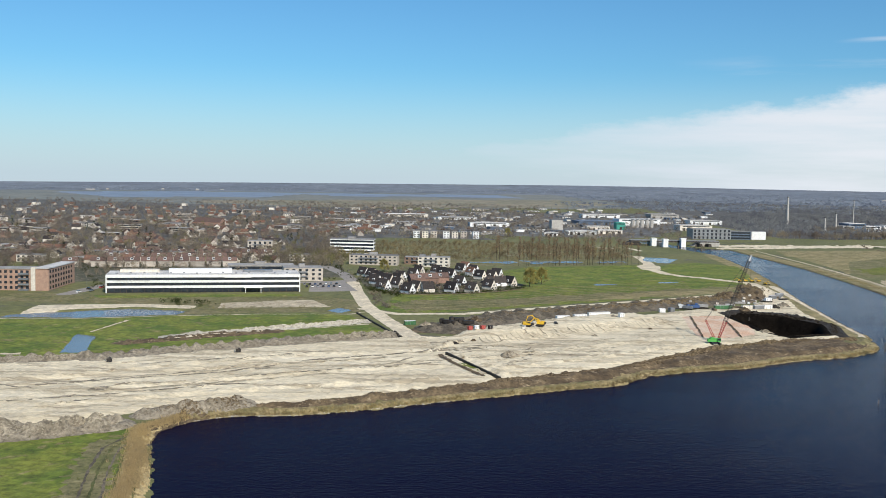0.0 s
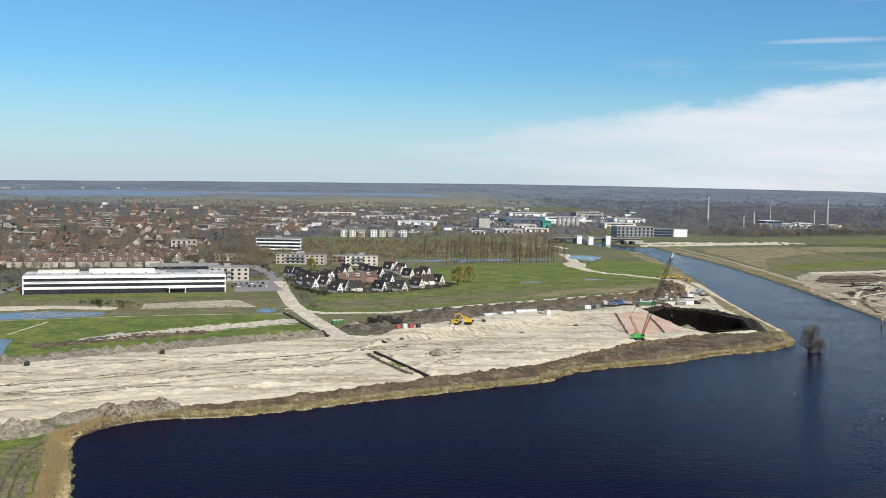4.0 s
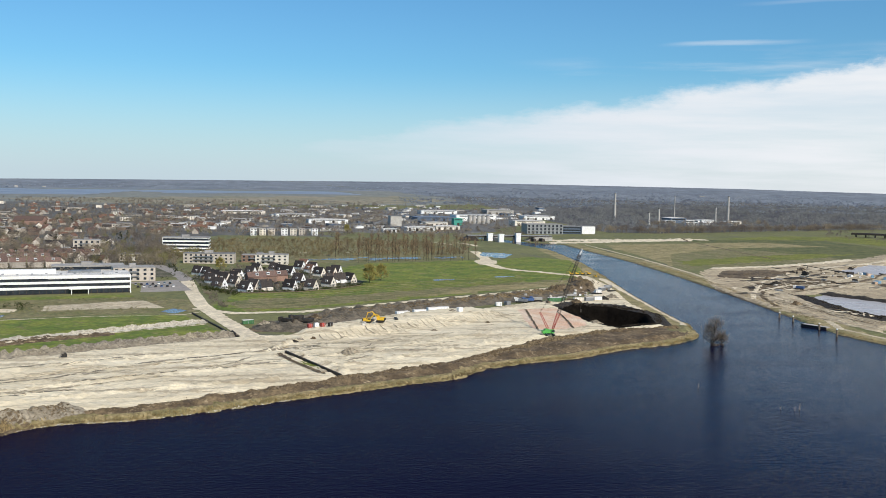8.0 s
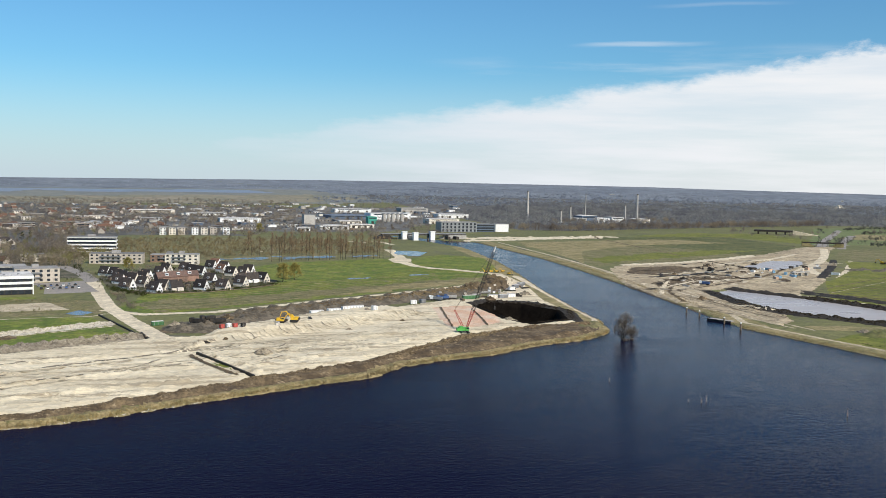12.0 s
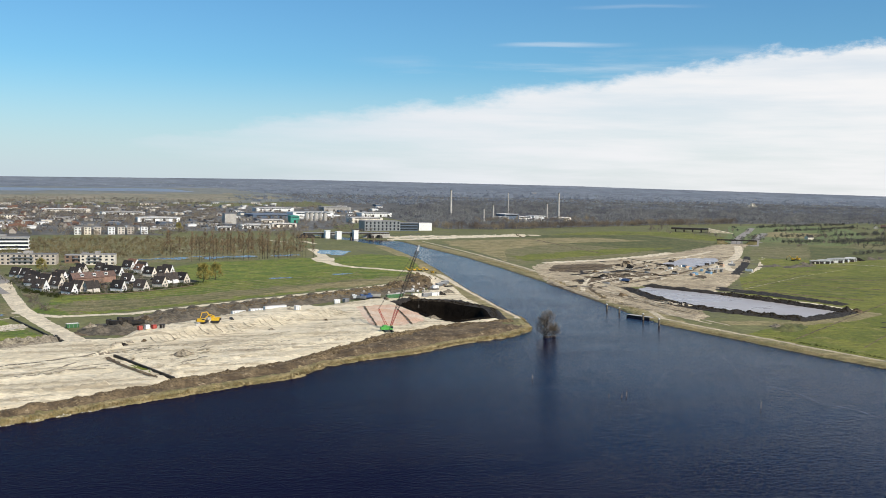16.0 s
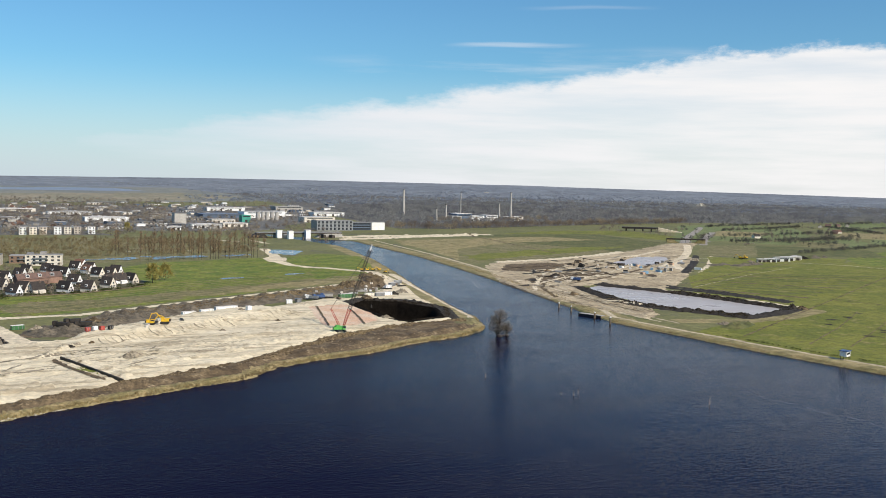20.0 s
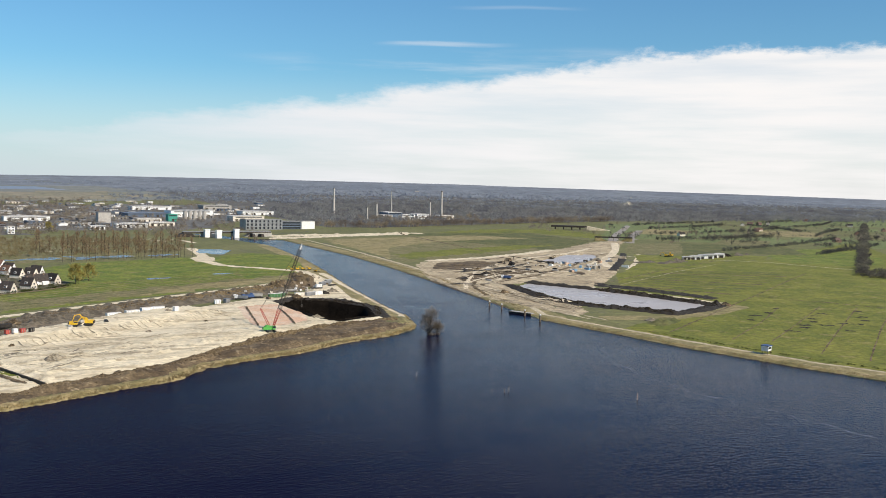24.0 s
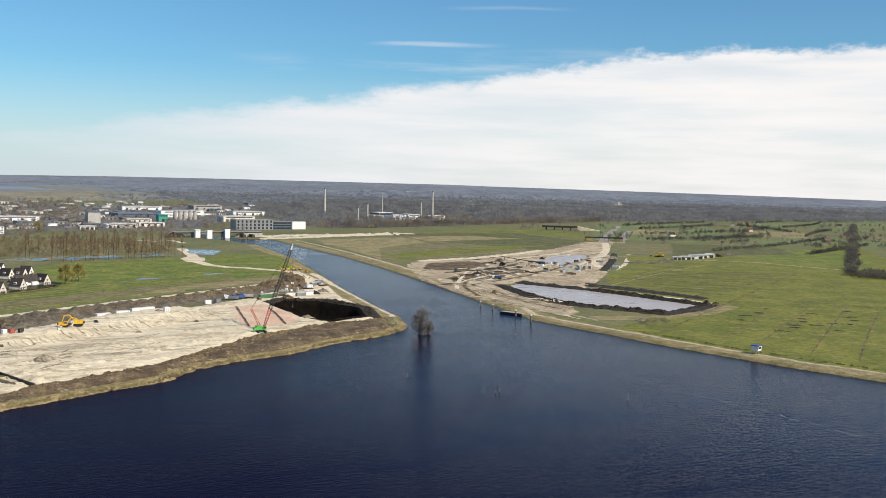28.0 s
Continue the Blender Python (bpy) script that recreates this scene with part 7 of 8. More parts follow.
HEDGES = [[(640, 700), (760, 745), (870, 800), (960, 850)], [(700, 640), (800, 690), (900, 740)], [(690, 860), (800, 870), (905, 905)], [(760, 960), (880, 985), (1000, 1030), (1080, 1075)], [(850, 1080), (960, 1120), (1090, 1190)],
          [(980, 900), (1080, 975), (1190, 1050)], [(1060, 1000), (1110, 1100), (1140, 1190)], [(1180, 1130), (1320, 1200), (1440, 1290)], [(900, 1180), (1020, 1240), (1160, 1290)], [(1240, 1260), (1420, 1360), (1580, 1480)], [(1000, 770), (1090, 830), (1180, 900)]]
p = np.concatenate([along_line(l_, 190, 2.2, 730 + i_) for i_, l_ in enumerate(HEDGES)])
spread("hedge_row", FAR, p[:, 0], p[:, 1], rng.uniform(0.28, 0.62, len(p)), TWIGS_BELT, "bare hedge rows between the far fields", "hedge")
p = polar_points(36, 58, 1050, 1900, 420, 0.4, 110, 35)
spread("copse", FAR, p[:, 0], p[:, 1], rng.uniform(0.3, 0.8, len(p)), TWIGS_BELT, "bare trees scattered over the far fields", "copse")
p = polar_points(30, 62, 1150, 1500, 130, 0.3, 200, 33)
spread("copse", MID, p[:, 0], p[:, 1], rng.uniform(0.5, 1.0, len(p)), TWIGS_FAR, "bare trees along the field edges", "copse")

# ---------------------------------------------------------------- clods, stones and reed


def lump(seed, flat=0.7):
    r = np.random.default_rng(seed)
    v = np.array([(1, 0, 0), (0, 1, 0), (-1, 0, 0), (0, -1, 0), (0, 0, flat), (0, 0, -0.4)], float) * r.uniform(0.6, 1.3, (6, 3)) + r.normal(0, 0.12, (6, 3))
    return v, np.array([(0, 1, 4), (1, 2, 4), (2, 3, 4), (3, 0, 4), (1, 0, 5), (2, 1, 5), (3, 2, 5), (0, 3, 5)])


LUMPS = [lump(i) for i in range(6)]
for pts, n, half, lo, hi, mat_, label in (
        ([(-112, 304), (-90, 322), (-56, 344), (-20, 363)], 2200, 3.6, 0.2, 0.75, CLOD, "clods of grey soil on the tipped row"),
        ([(-160, 290), (-138, 298), (-128, 301), (-115, 305)], 900, 3.2, 0.2, 0.75, CLOD, "clods of grey soil on the heaps"),
        ([(-100, 350), (-75, 369), (-54, 383), (-33, 398)], 1800, 3.0, 0.2, 0.8, STONE, "pale broken stones in a long row"),
        ([(-125, 206), (-108, 209), (-92, 216), (-78, 224)], 1500, 3.6, 0.15, 0.55, CLOD, "clods on the grey soil heaps"),
        ([(-72, 234), (-64, 239), (-52, 246)], 700, 3.0, 0.15, 0.5, CLOD_DARK, "dark clods on the shore heap"),
        (bank_line[2:], 3600, 2.6, 0.18, 0.85, CLOD_DARK, "dark clods along the mud bank"),
        ([(2, 384), (14, 398), (32, 424), (51, 434), (86, 457), (119, 480), (150, 500)], 3000, 6.5, 0.2, 0.9, CLOD_DARK, "clods on the broad soil bank"),
        ([(150, 500), (166, 515), (178, 540), (176, 556)], 900, 5.0, 0.2, 0.9, CLOD_DARK, "dark clods on the curved soil bank"),
        ([(281, 482), (268, 420), (272, 396), (296, 354)], 900, 3.0, 0.3, 1.0, CLOD_BLACK, "black peat clods round the settling pond"),
        ([(296, 354), (341, 374), (332, 420), (322, 452)], 700, 3.0, 0.3, 1.0, CLOD_BLACK, "black peat clods round the settling pond"),
        ([(135, 378), (160, 386), (170, 414), (157, 440), (140, 450)], 700, 1.6, 0.25, 0.8, CLOD_BLACK, "black peat clods round the pit")):
    q = along_line(pts, n, half, n)
    spread("soil_clods", LUMPS, q[:, 0], q[:, 1], np.random.default_rng(n).uniform(lo, hi, n), mat_, label, "clods", sink=0.05)
q = along_line([(-62, 231), (-52, 237.5), (-36, 239.5), (-18, 247), (3, 259)], 380, 0.4, 67)
spread("shore_stones", LUMPS, q[:, 0], q[:, 1], np.random.default_rng(68).uniform(0.12, 0.34, len(q)), STONE, "pale broken stones along the waterline", "stones", sink=0.0)
SHORE_R = [(228, 362), (232, 337), (237, 309), (241, 283), (247, 259), (253, 235), (264, 204), (301, 130)]


def tuft(seed, n=9, tall=1.8, wide=0.6):
    r = np.random.default_rng(seed)
    v, t = [], []
    for i in range(n):
        c = np.array([*r.normal(0, wide, 2), 0])
        g = r.uniform(0, np.pi)
        s = np.array([np.cos(g), np.sin(g), 0]) * r.uniform(0.05, 0.11)
        h = tall * r.uniform(0.5, 1.1)
        k = len(v)
        v += [c - s, c + s, c + np.array([*r.normal(0, 0.25, 2), h])]
        t.append((k, k + 1, k + 2))
    return np.array(v), np.array(t)


TUFTS = [tuft(i) for i in range(5)]
q = np.concatenate([along_line(SHORE_L + [(168, 362), (173, 388)], 3000, 1.6, 61)])
q = q[sd_area(LAKE, q[:, 0], q[:, 1]) < 0.6]
spread("reed_fringe", TUFTS, q[:, 0], q[:, 1], rng.uniform(0.3, 0.7, len(q)), SHORE_STEMS, "dead olive-brown reed along the lake shore", "reed")
q = along_line([(-57, 150), (-59, 178), (-62.5, 195), (-68, 212), (-70, 222), (-63, 233)], 5200, 2.4, 62)
q = q[sd_area(LAKE, q[:, 0], q[:, 1]) < 0.3]
spread("reed_bed_stems", TUFTS, q[:, 0], q[:, 1], rng.uniform(0.3, 0.8, len(q)), REED_STEMS, "tall dead straw-coloured reed at the lake corner", "reed")
q = np.concatenate([along_line(SHORE_R, 1500, 1.8, 63), along_line([(224, 362), (236, 395), (243, 425), (250, 488), (260, 546), (268, 627), (271, 701)], 1200, 3.0, 64), along_line([(173, 388), (177, 424), (190, 505), (206, 589), (224, 701)], 1000, 2.6, 65)])
q = q[sd_area(LAKE, q[:, 0], q[:, 1]) < 0.6]
spread("reed_fringe", TUFTS, q[:, 0], q[:, 1], rng.uniform(0.25, 0.6, len(q)), SHORE_STEMS, "dry reed and grass tufts along the canal banks", "reed")
for area, n_, mat_, label in (([(-32, 440), (-14, 424), (29, 449), (89, 488), (163, 540), (190, 590), (152, 632), (45, 545), (15, 510), (-22, 500)], 4200, GRASS_TUFT, "rough tufts over the wet meadow"),
                             ([(249, 272), (246, 324), (296, 350), (342, 370), (352, 440), (392, 520), (560, 470), (540, 330), (380, 150), (300, 160), (268, 215)], 5200, GRASS_TUFT, "rough tufts over the polder field"),
                             ([(-112, 408), (-112, 428), (-145, 440), (-200, 440), (-200, 470), (-60, 480), (-42, 470), (-60, 425)], 1500, SHORE_STEMS, "dry tufts on the rough ground before the offices"),
                             ([(283, 640), (365, 668), (470, 735), (590, 850), (500, 900), (310, 880)], 2600, GRASS_TUFT, "tufts over the rough grassland beside the canal"),
                             ([(-55, 165), (-64, 203), (-78, 222), (-100, 209), (-160, 195), (-150, 120), (-60, 120)], 1800, GRASS_TUFT, "grass tufts beside the lake corner")):
    q = area_points(area, n_, lambda x, y: waves(x, y, 30, 871) > -0.25)
    spread("grass_tufts", TUFTS, q[:, 0], q[:, 1], rng.uniform(0.15, 0.42, len(q)), mat_, label, "grass")
q = along_line([(249, 312), (253, 290), (259, 266), (265, 243), (276, 214), (314, 142)], 260, 0.8, 66)
spread("bank_scrub", BUSH, q[:, 0], q[:, 1], rng.uniform(0.15, 0.35, len(q)), SHRUB, "low dark scrub between the path and the field", "scrub")

# ---------------------------------------------------------------- machines


def lattice(shape, p, q, w0, w1, n, bar=0.22):
    p, q = Vector(p), Vector(q)
    d = (q - p).normalized()
    a = d.cross(Vector((0, 1, 0))).normalized()
    b = d.cross(a)
    pts = []
    for i in range(n + 1):
        u = i / n
        half = (w0 + (w1 - w0) * u) / 2
        c = p + (q - p) * u
        pts.append([c + a * half * sx + b * half * sy for sx, sy in ((-1, -1), (1, -1), (1, 1), (-1, 1))])
    for i in range(n):
        for j in range(4):
            shape.beam(pts[i][j], pts[i + 1][j], bar)
            shape.beam(pts[i][j], pts[i + 1][(j + 1) % 4], bar * 0.65)
    return shape


def crawler(root, w, l, gap, mat_=STEEL_DARK):
    for s in (-1, 1):
        x = s * gap / 2
        tr = part("track", Shape().prism([(-l / 2, 0.45), (-l / 2 + 0.4, 0), (l / 2 - 0.4, 0), (l / 2, 0.45), (l / 2 - 0.4, 0.95), (-l / 2 + 0.4, 0.95)], x - w / 2, x + w / 2), RUBBER, root)
        tr.matrix_basis = Matrix.Rotation(radians(90), 4, "Z")


def excavator(name, paint, label, m, big=1.0):
    root = thing(name, label, "excavator", "excavators", m @ Matrix.Scale(big, 4))
    crawler(root, 0.7, 4.4, 2.5)
    part("body", Shape().box(-1.4, 1.4, -2.2, 1.6, 1.1, 2.3).box(-1.4, 0.2, -2.6, -0.6, 2.3, 2.7), paint, root)
    cab = part("cab", Shape().box(0.3, 1.4, 0.2, 1.9, 1.2, 3.1, 0.12), paint, root)
    part("window", Shape().box(0.4, 1.44, 0.5, 1.95, 2.1, 2.8), GLASS, cab)
    part("counterweight", Shape().box(-1.35, 1.35, -2.9, -2.2, 1.2, 2.2), STEEL_DARK, root)
    part("boom", Shape().beam((-0.2, 1.2, 2.0), (-0.2, 4.0, 5.2), 0.7, 0.6).beam((-0.2, 4.0, 5.2), (-0.2, 6.4, 4.6), 0.6, 0.45), paint, root)
    part("arm", Shape().beam((-0.2, 6.2, 4.9), (-0.2, 7.2, 1.9), 0.5, 0.35), paint, root)
    part("bucket", Shape().prism([(6.6, 0.6), (7.6, 0.5), (7.8, 1.4), (7.2, 1.9), (6.7, 1.5)], -0.9, 0.5), STEEL_DARK, root).matrix_basis = Matrix.Rotation(radians(90), 4, "Z")
    return root


# the green crawler crane at the pit
crane = thing("crawler_crane", "green crawler crane with a long lattice boom", "crane", at=at(102.6, 356.5, 0) @ Matrix.Scale(0.8, 4))
crawler(crane, 1.1, 7.5, 5.0)
part("turntable", Shape().cyl(0, 0, 0.95, 1.5, 1.5, n=14), STEEL_DARK, crane)
part("body", Shape().box(-3.6, 2.0, -1.6, 1.6, 1.5, 3.6).box(-3.2, -0.8, -1.5, 1.5, 3.6, 4.3), GREEN_PAINT, crane)
part("counterweight", Shape().box(-4.8, -3.6, -1.7, 1.7, 1.4, 3.2), GREEN_PAINT, crane)
cb = part("cab", Shape().box(0.9, 2.8, -2.5, -1.2, 1.6, 4.0, 0.15), GREEN_PAINT, crane)
part("window", Shape().box(1.1, 2.85, -2.55, -1.3, 2.6, 3.7), GLASS, cb)
foot, tip = Vector((1.6, 0, 2.2)), Vector((23.6, 10.2, 55.5))
mid1, mid2 = foot.lerp(tip, 0.22), foot.lerp(tip, 0.93)
part("lower_boom", lattice(Shape(), foot, mid1, 0.8, 1.9, 8, 0.3), RED, crane, "red lower boom section")
part("upper_boom", lattice(Shape(), mid1, mid2, 1.9, 1.5, 24, 0.3), STEEL_DARK, crane, "dark lattice boom section")
part("boom_head", Shape().beam(mid2, tip, 1.5, 0.9), STEEL, crane, "grey boom head")
part("mast", lattice(Shape(), (-1.0, 0, 4.2), (-6.5, 0, 15.0), 1.2, 0.8, 7), RED, crane, "red back mast")
for dy in (-0.5, 0.5):
    part("pendant_rope", Shape().beam((-6.5, dy, 15.0), tuple(tip + Vector((0, dy, 0))), 0.12), STEEL_DARK, crane)
part("hoist_rope", Shape().beam(tuple(tip), tuple(tip - Vector((-0.2, 0, 40.0))), 0.12), STEEL_DARK, crane)
part("hook_block", Shape().box(tip.x + 0.0, tip.x + 0.8, tip.y - 0.4, tip.y + 0.4, tip.z - 42, tip.z - 40), STEEL_DARK, crane)

excavator("excavator", YELLOW, "yellow crawler excavator on the sand", at(39, 377, 75), 1.05)
excavator("excavator", YELLOW, "yellow crawler excavator beside the heaps", at(34, 378, 250), 0.95)
excavator("excavator", STEEL_DARK, "dark crawler excavator on the building site", at(351, 600, 20), 1.25)
for x, y, t_ in ((186, 598, 80), (190, 599, 85), (194, 600, 95), (198, 599, 110), (197, 583, 200)):
    excavator("excavator", YELLOW, "parked yellow excavator beside the track", at(x, y, t_), 0.64)
excavator("excavator", YELLOW, "yellow excavator beside the site sheds", at(533, 650, 30), 1.0)
excavator("excavator", YELLOW, "yellow excavator beside the site sheds", at(540, 652, 120), 1.0)


def truck(name, paint, label, m, load=CONCRETE):
    root = thing(name, label, "truck", "trucks", m)
    part("chassis", Shape().box(-1.0, 1.0, -4.2, 3.6, 0.7, 1.1), STEEL_DARK, root)
    c = part("cab", Shape().box(-1.2, 1.2, 1.9, 3.9, 1.1, 3.2, 0.1), paint, root)
    part("window", Shape().box(-1.05, 1.05, 3.85, 3.95, 2.1, 2.9), GLASS, c)
    part("load_bed", Shape().box(-1.25, 1.25, -4.4, 1.6, 1.1, 2.7), load, root)
    for y in (-3.3, -2.0, 2.8):
        for s in (-1, 1):
            part("wheel", Shape().wheel(s * 0.85, s * 1.2, y, 0.5, 0.5), RUBBER, root)
    return root


def car(paint, label, m, group="parked cars"):
    root = thing("car", label, "car", group, m)
    part("body", Shape().prism([(-2.1, 0.35), (2.1, 0.35), (2.1, 0.8), (1.2, 0.95), (-2.05, 1.0)], -0.85, 0.85), paint, root)
    part("cabin", Shape().prism([(-1.7, 0.98), (1.1, 0.95), (0.4, 1.45), (-1.3, 1.48)], -0.75, 0.75), GLASS, root)
    for x in (-1.3, 1.3):
        for s in (-1, 1):
            part("wheel", Shape().beam((x, s * 0.7, 0.33), (x, s * 0.88, 0.33), 0.66, None, 10), RUBBER, root)
    return root


def container(name, l, paint, label, m, h=2.6, w_=2.5, group="site cabins", category="container"):
    root = thing(name, label, category, group, m)
    s = Shape().box(-l / 2, l / 2, -w_ / 2, w_ / 2, 0.15, h)
    part("body", s, paint, root)
    part("roof", Shape().box(-l / 2 - 0.05, l / 2 + 0.05, -w_ / 2 - 0.05, w_ / 2 + 0.05, h, h + 0.12), ROOF_PALE if l > 5 else paint, root)
    for i in range(max(2, int(l / 2))):
        x = -l / 2 + l * (i + 0.5) / max(2, int(l / 2))
        part("rib", Shape().box(x - 0.08, x + 0.08, -w_ / 2 - 0.05, -w_ / 2, 0.2, h - 0.1), STEEL, root)
    return root


for x, y, l, t_ in ((52, 410, 8, 20), (60, 414, 8, 20), (69, 419, 14, 20)):
    container("site_trailer", l, WHITE, "white site trailer behind the sand", at(x, y, t_), 2.8)
container("container", 6, GREEN_DULL, "small green container beside the dirt road", at(-13, 392, 20), 2.2)
container("container", 9, GREEN_DULL, "green container near the crane", at(134, 458, 10), 2.6)
container("container", 6, GREEN_DULL, "green container near the crane", at(139, 462, 60), 2.6)
for x, y, t_, l in ((147, 460, 8, 7), (153, 461, 8, 7), (158, 463, 10, 6), (174, 503, 30, 6), (178, 508, 30, 7), (182, 516, 30, 7), (168, 492, 10, 5), (103, 446, 0, 4), (108, 449, 30, 4), (77, 409, 20, 3)):
    container("site_cabin", l * 0.9, (WHITE, CREAM, STEEL)[int(x + y) % 3], ("white site cabin beside the pit", "cream site cabin beside the pit", "grey site cabin beside the pit")[int(x + y) % 3], at(x, y, t_), 2.4)
truck("truck", BLUE, "blue and white lorry on the site", at(126, 464, 70))
truck("truck", BLUE, "blue lorry on the site", at(121, 461, 100), BLUE)
truck("truck", WHITE, "white lorry parked beside the cabins", at(117, 458, 60), STEEL)
truck("truck", STEEL_DARK, "dark dump truck behind the sand", at(2, 386, 60), STEEL_DARK)
truck("truck", STEEL_DARK, "dark dump truck behind the sand", at(6, 389, 120), STEEL_DARK)
truck("truck", STEEL_DARK, "dark lorry with a tarpaulin behind the sand", at(10, 387, 85), STEEL_DARK)
truck("truck", WHITE, "white and blue lorry on the building site", at(297, 514, 40), BLUE)
for i, (x, y, c_) in enumerate(((11, 366, RED), (13.5, 367, WHITE), (16, 368, RED), (19, 369, STEEL_DARK))):
    container("tank", 2.2, c_, "small fuel tank on the sand", at(x, y, 30), 1.9, 1.6, "fuel tanks", "tank")
for x, y, t_ in ((-104, 298, 105), (-68, 319, 100)):
    root = thing("bulldozer", "small dark bulldozer on the sand", "bulldozer", "bulldozers", at(x, y, t_) @ Matrix.Scale(0.75, 4))
    crawler(root, 0.6, 3.2, 1.9)
    part("body", Shape().box(-0.8, 0.8, -1.5, 1.4, 0.9, 1.8), STEEL_DARK, root)
    part("cab", Shape().box(-0.7, 0.7, -1.0, 0.4, 1.8, 2.5, 0.1), STEEL_DARK, root)
    part("blade", Shape().box(-1.7, 1.7, 2.0, 2.2, 0.1, 1.2), STEEL, root)
for i in range(14):
    car([STEEL_DARK, WHITE, STEEL, STEEL_DARK, BLUE][i % 5], "parked car in the office car park", at(-74 + (i % 7) * 2.9 + (i // 7) * -3, 522 + (i % 7) * 0.7 + (i // 7) * 12, 100))
for i, c_ in enumerate((WHITE, STEEL, STEEL_DARK, RED)):
    car(c_, "parked car on the street", at(-182 + (i % 2) * 4, 478 + i * 7, 80))

for i, (x, y, t_) in enumerate(((-36, 556, 136), (-30, 574, 46), (-8, 531, 20), (14, 529, 46), (24, 563, 48), (-12, 572, 46), (8, 568, 48), (38, 566, 42), (-20, 545, 46), (2, 540, 50))):
    car([STEEL, WHITE, STEEL_DARK, BLUE, STEEL_DARK][i % 5], "parked car between the estate houses", at(x, y, t_))
for i, (x, y, t_) in enumerate(((-22, 522, 44), (-2, 528, 50), (12, 536, 48), (-32, 552, 46), (30, 566, 48), (8, 606, 46), (-10, 592, 46), (22, 598, 48), (-44, 566, 46))):
    gs = thing("garden_shed", "small brown wooden garden shed behind the houses", "shed", "garden sheds", at(x, y, t_))
    part("wall", Shape().box(-1.6, 1.6, -1.3, 1.3, -0.1, 2.1), WOOD, gs)
    part("roof", Shape().prism([(-1.8, 2.05), (1.8, 2.05), (0, 3.0)], -1.5, 1.5), TILE_DARK, gs)
    part("door", Shape().box(-0.4, 0.4, -1.36, -1.3, 0, 1.8), STEEL, gs)
fen = thing("garden_fence", "low weathered timber fence in front of the estate", "fence")
FENCE = [(-30, 501), (-12, 494), (8, 499), (28, 512), (44, 530)]
for (ax, ay), (bx, by) in zip(FENCE[:-1], FENCE[1:]):
    for i in range(9):
        u0, u1 = i / 9, (i + 1) / 9
        p0 = Vector(((ax + (bx - ax) * u0) * K, (ay + (by - ay) * u0) * K, 0))
        p1 = Vector(((ax + (bx - ax) * u1) * K, (ay + (by - ay) * u1) * K, 0))
        p0.z, p1.z = gz(p0.x, p0.y), gz(p1.x, p1.y)
        part("post", Shape().beam(p0 - Vector((0, 0, 0.2)), p0 + Vector((0, 0, 1.4)), 0.18), WOOD, fen)
        part("board", Shape().beam(p0 + Vector((0, 0, 0.7)), p1 + Vector((0, 0, 0.7)), 0.5), WOOD, fen)
# street lamps along the new road and the office
for i, (x, y) in enumerate(((-56, 560), (-60, 590), (-68, 520), (-92, 545), (-130, 533), (-170, 524), (-186, 500))):
    lp = thing("street_lamp", "slender grey street lamp beside the paved street", "street lamp", "street lamps", at(x, y, 40 * i))
    part("pole", Shape().cyl(0, 0, -0.2, 7.5, 0.1, 0.06, 8), STEEL, lp)
    part("arm", Shape().beam((0, 0, 7.4), (1.4, 0, 7.7), 0.09), STEEL, lp)
    part("head", Shape().box(1.2, 2.0, -0.16, 0.16, 7.62, 7.78), STEEL, lp)

# sheet-pile trench across the sand
wall_t = thing("sheet_pile_wall", "dark steel sheet-pile wall across the sand", "sheet piling")
for i in range(26):
    u = i / 25
    x, y = 2 + 15.5 * u, 323 - 39 * u
    o = part("pile", Shape().box(-1.05, 1.05, -0.35 + 0.08 * (i % 2), 0.35 + 0.08 * (i % 2), -2.0, 0.9), STEEL_DARK, wall_t)
    o.matrix_basis = Matrix.Translation((x * K, y * K, 1.9)) @ Matrix.Rotation(radians(-68), 4, "Z")
wall_t = thing("culvert_wall", "dark steel wall along the dirt road", "sheet piling")
for i in range(30):
    u = i / 29
    x, y = -35 + 22 * u, 421 - 64 * u
    o = part("pile", Shape().box(-1.6, 1.6, -0.3, 0.3, -1.0, 0.9), STEEL_DARK, wall_t)
    o.matrix_basis = at(x - 2.2, y, -71)

# mooring posts, jetty and markers
for x, y, h, r in ((229, 408, 2.6, 0.42), (229, 396, 2.6, 0.42), (228, 373, 2.8, 0.45), (225, 355, 3.2, 0.45)):
    o = thing("mooring_post", "dark wooden mooring post with a white cap", "post", "mooring posts", Matrix.Translation(((x - 2) * K, y * K, 0)) @ Matrix.Scale(1.2, 4))
    part("timber", Shape().cyl(0, 0, -2, h, r, n=10), WOOD, o)
    part("cap", Shape().cyl(0, 0, h, h + 0.5, r * 1.05, r * 0.6, 10), WHITE, o)
jetty = thing("jetty", "low dark steel landing stage on the canal bank", "jetty", at=Matrix.Translation((228 * K, 379 * K, 0)) @ Matrix.Rotation(radians(-63), 4, "Z"))
part("deck", Shape().box(-8, 8, -2.2, 2.2, 0.9, 1.3), CONCRETE, jetty)
part("quay_wall", Shape().box(-8, 8, -2.5, -2.2, -1.5, 1.35), STEEL_DARK, jetty)
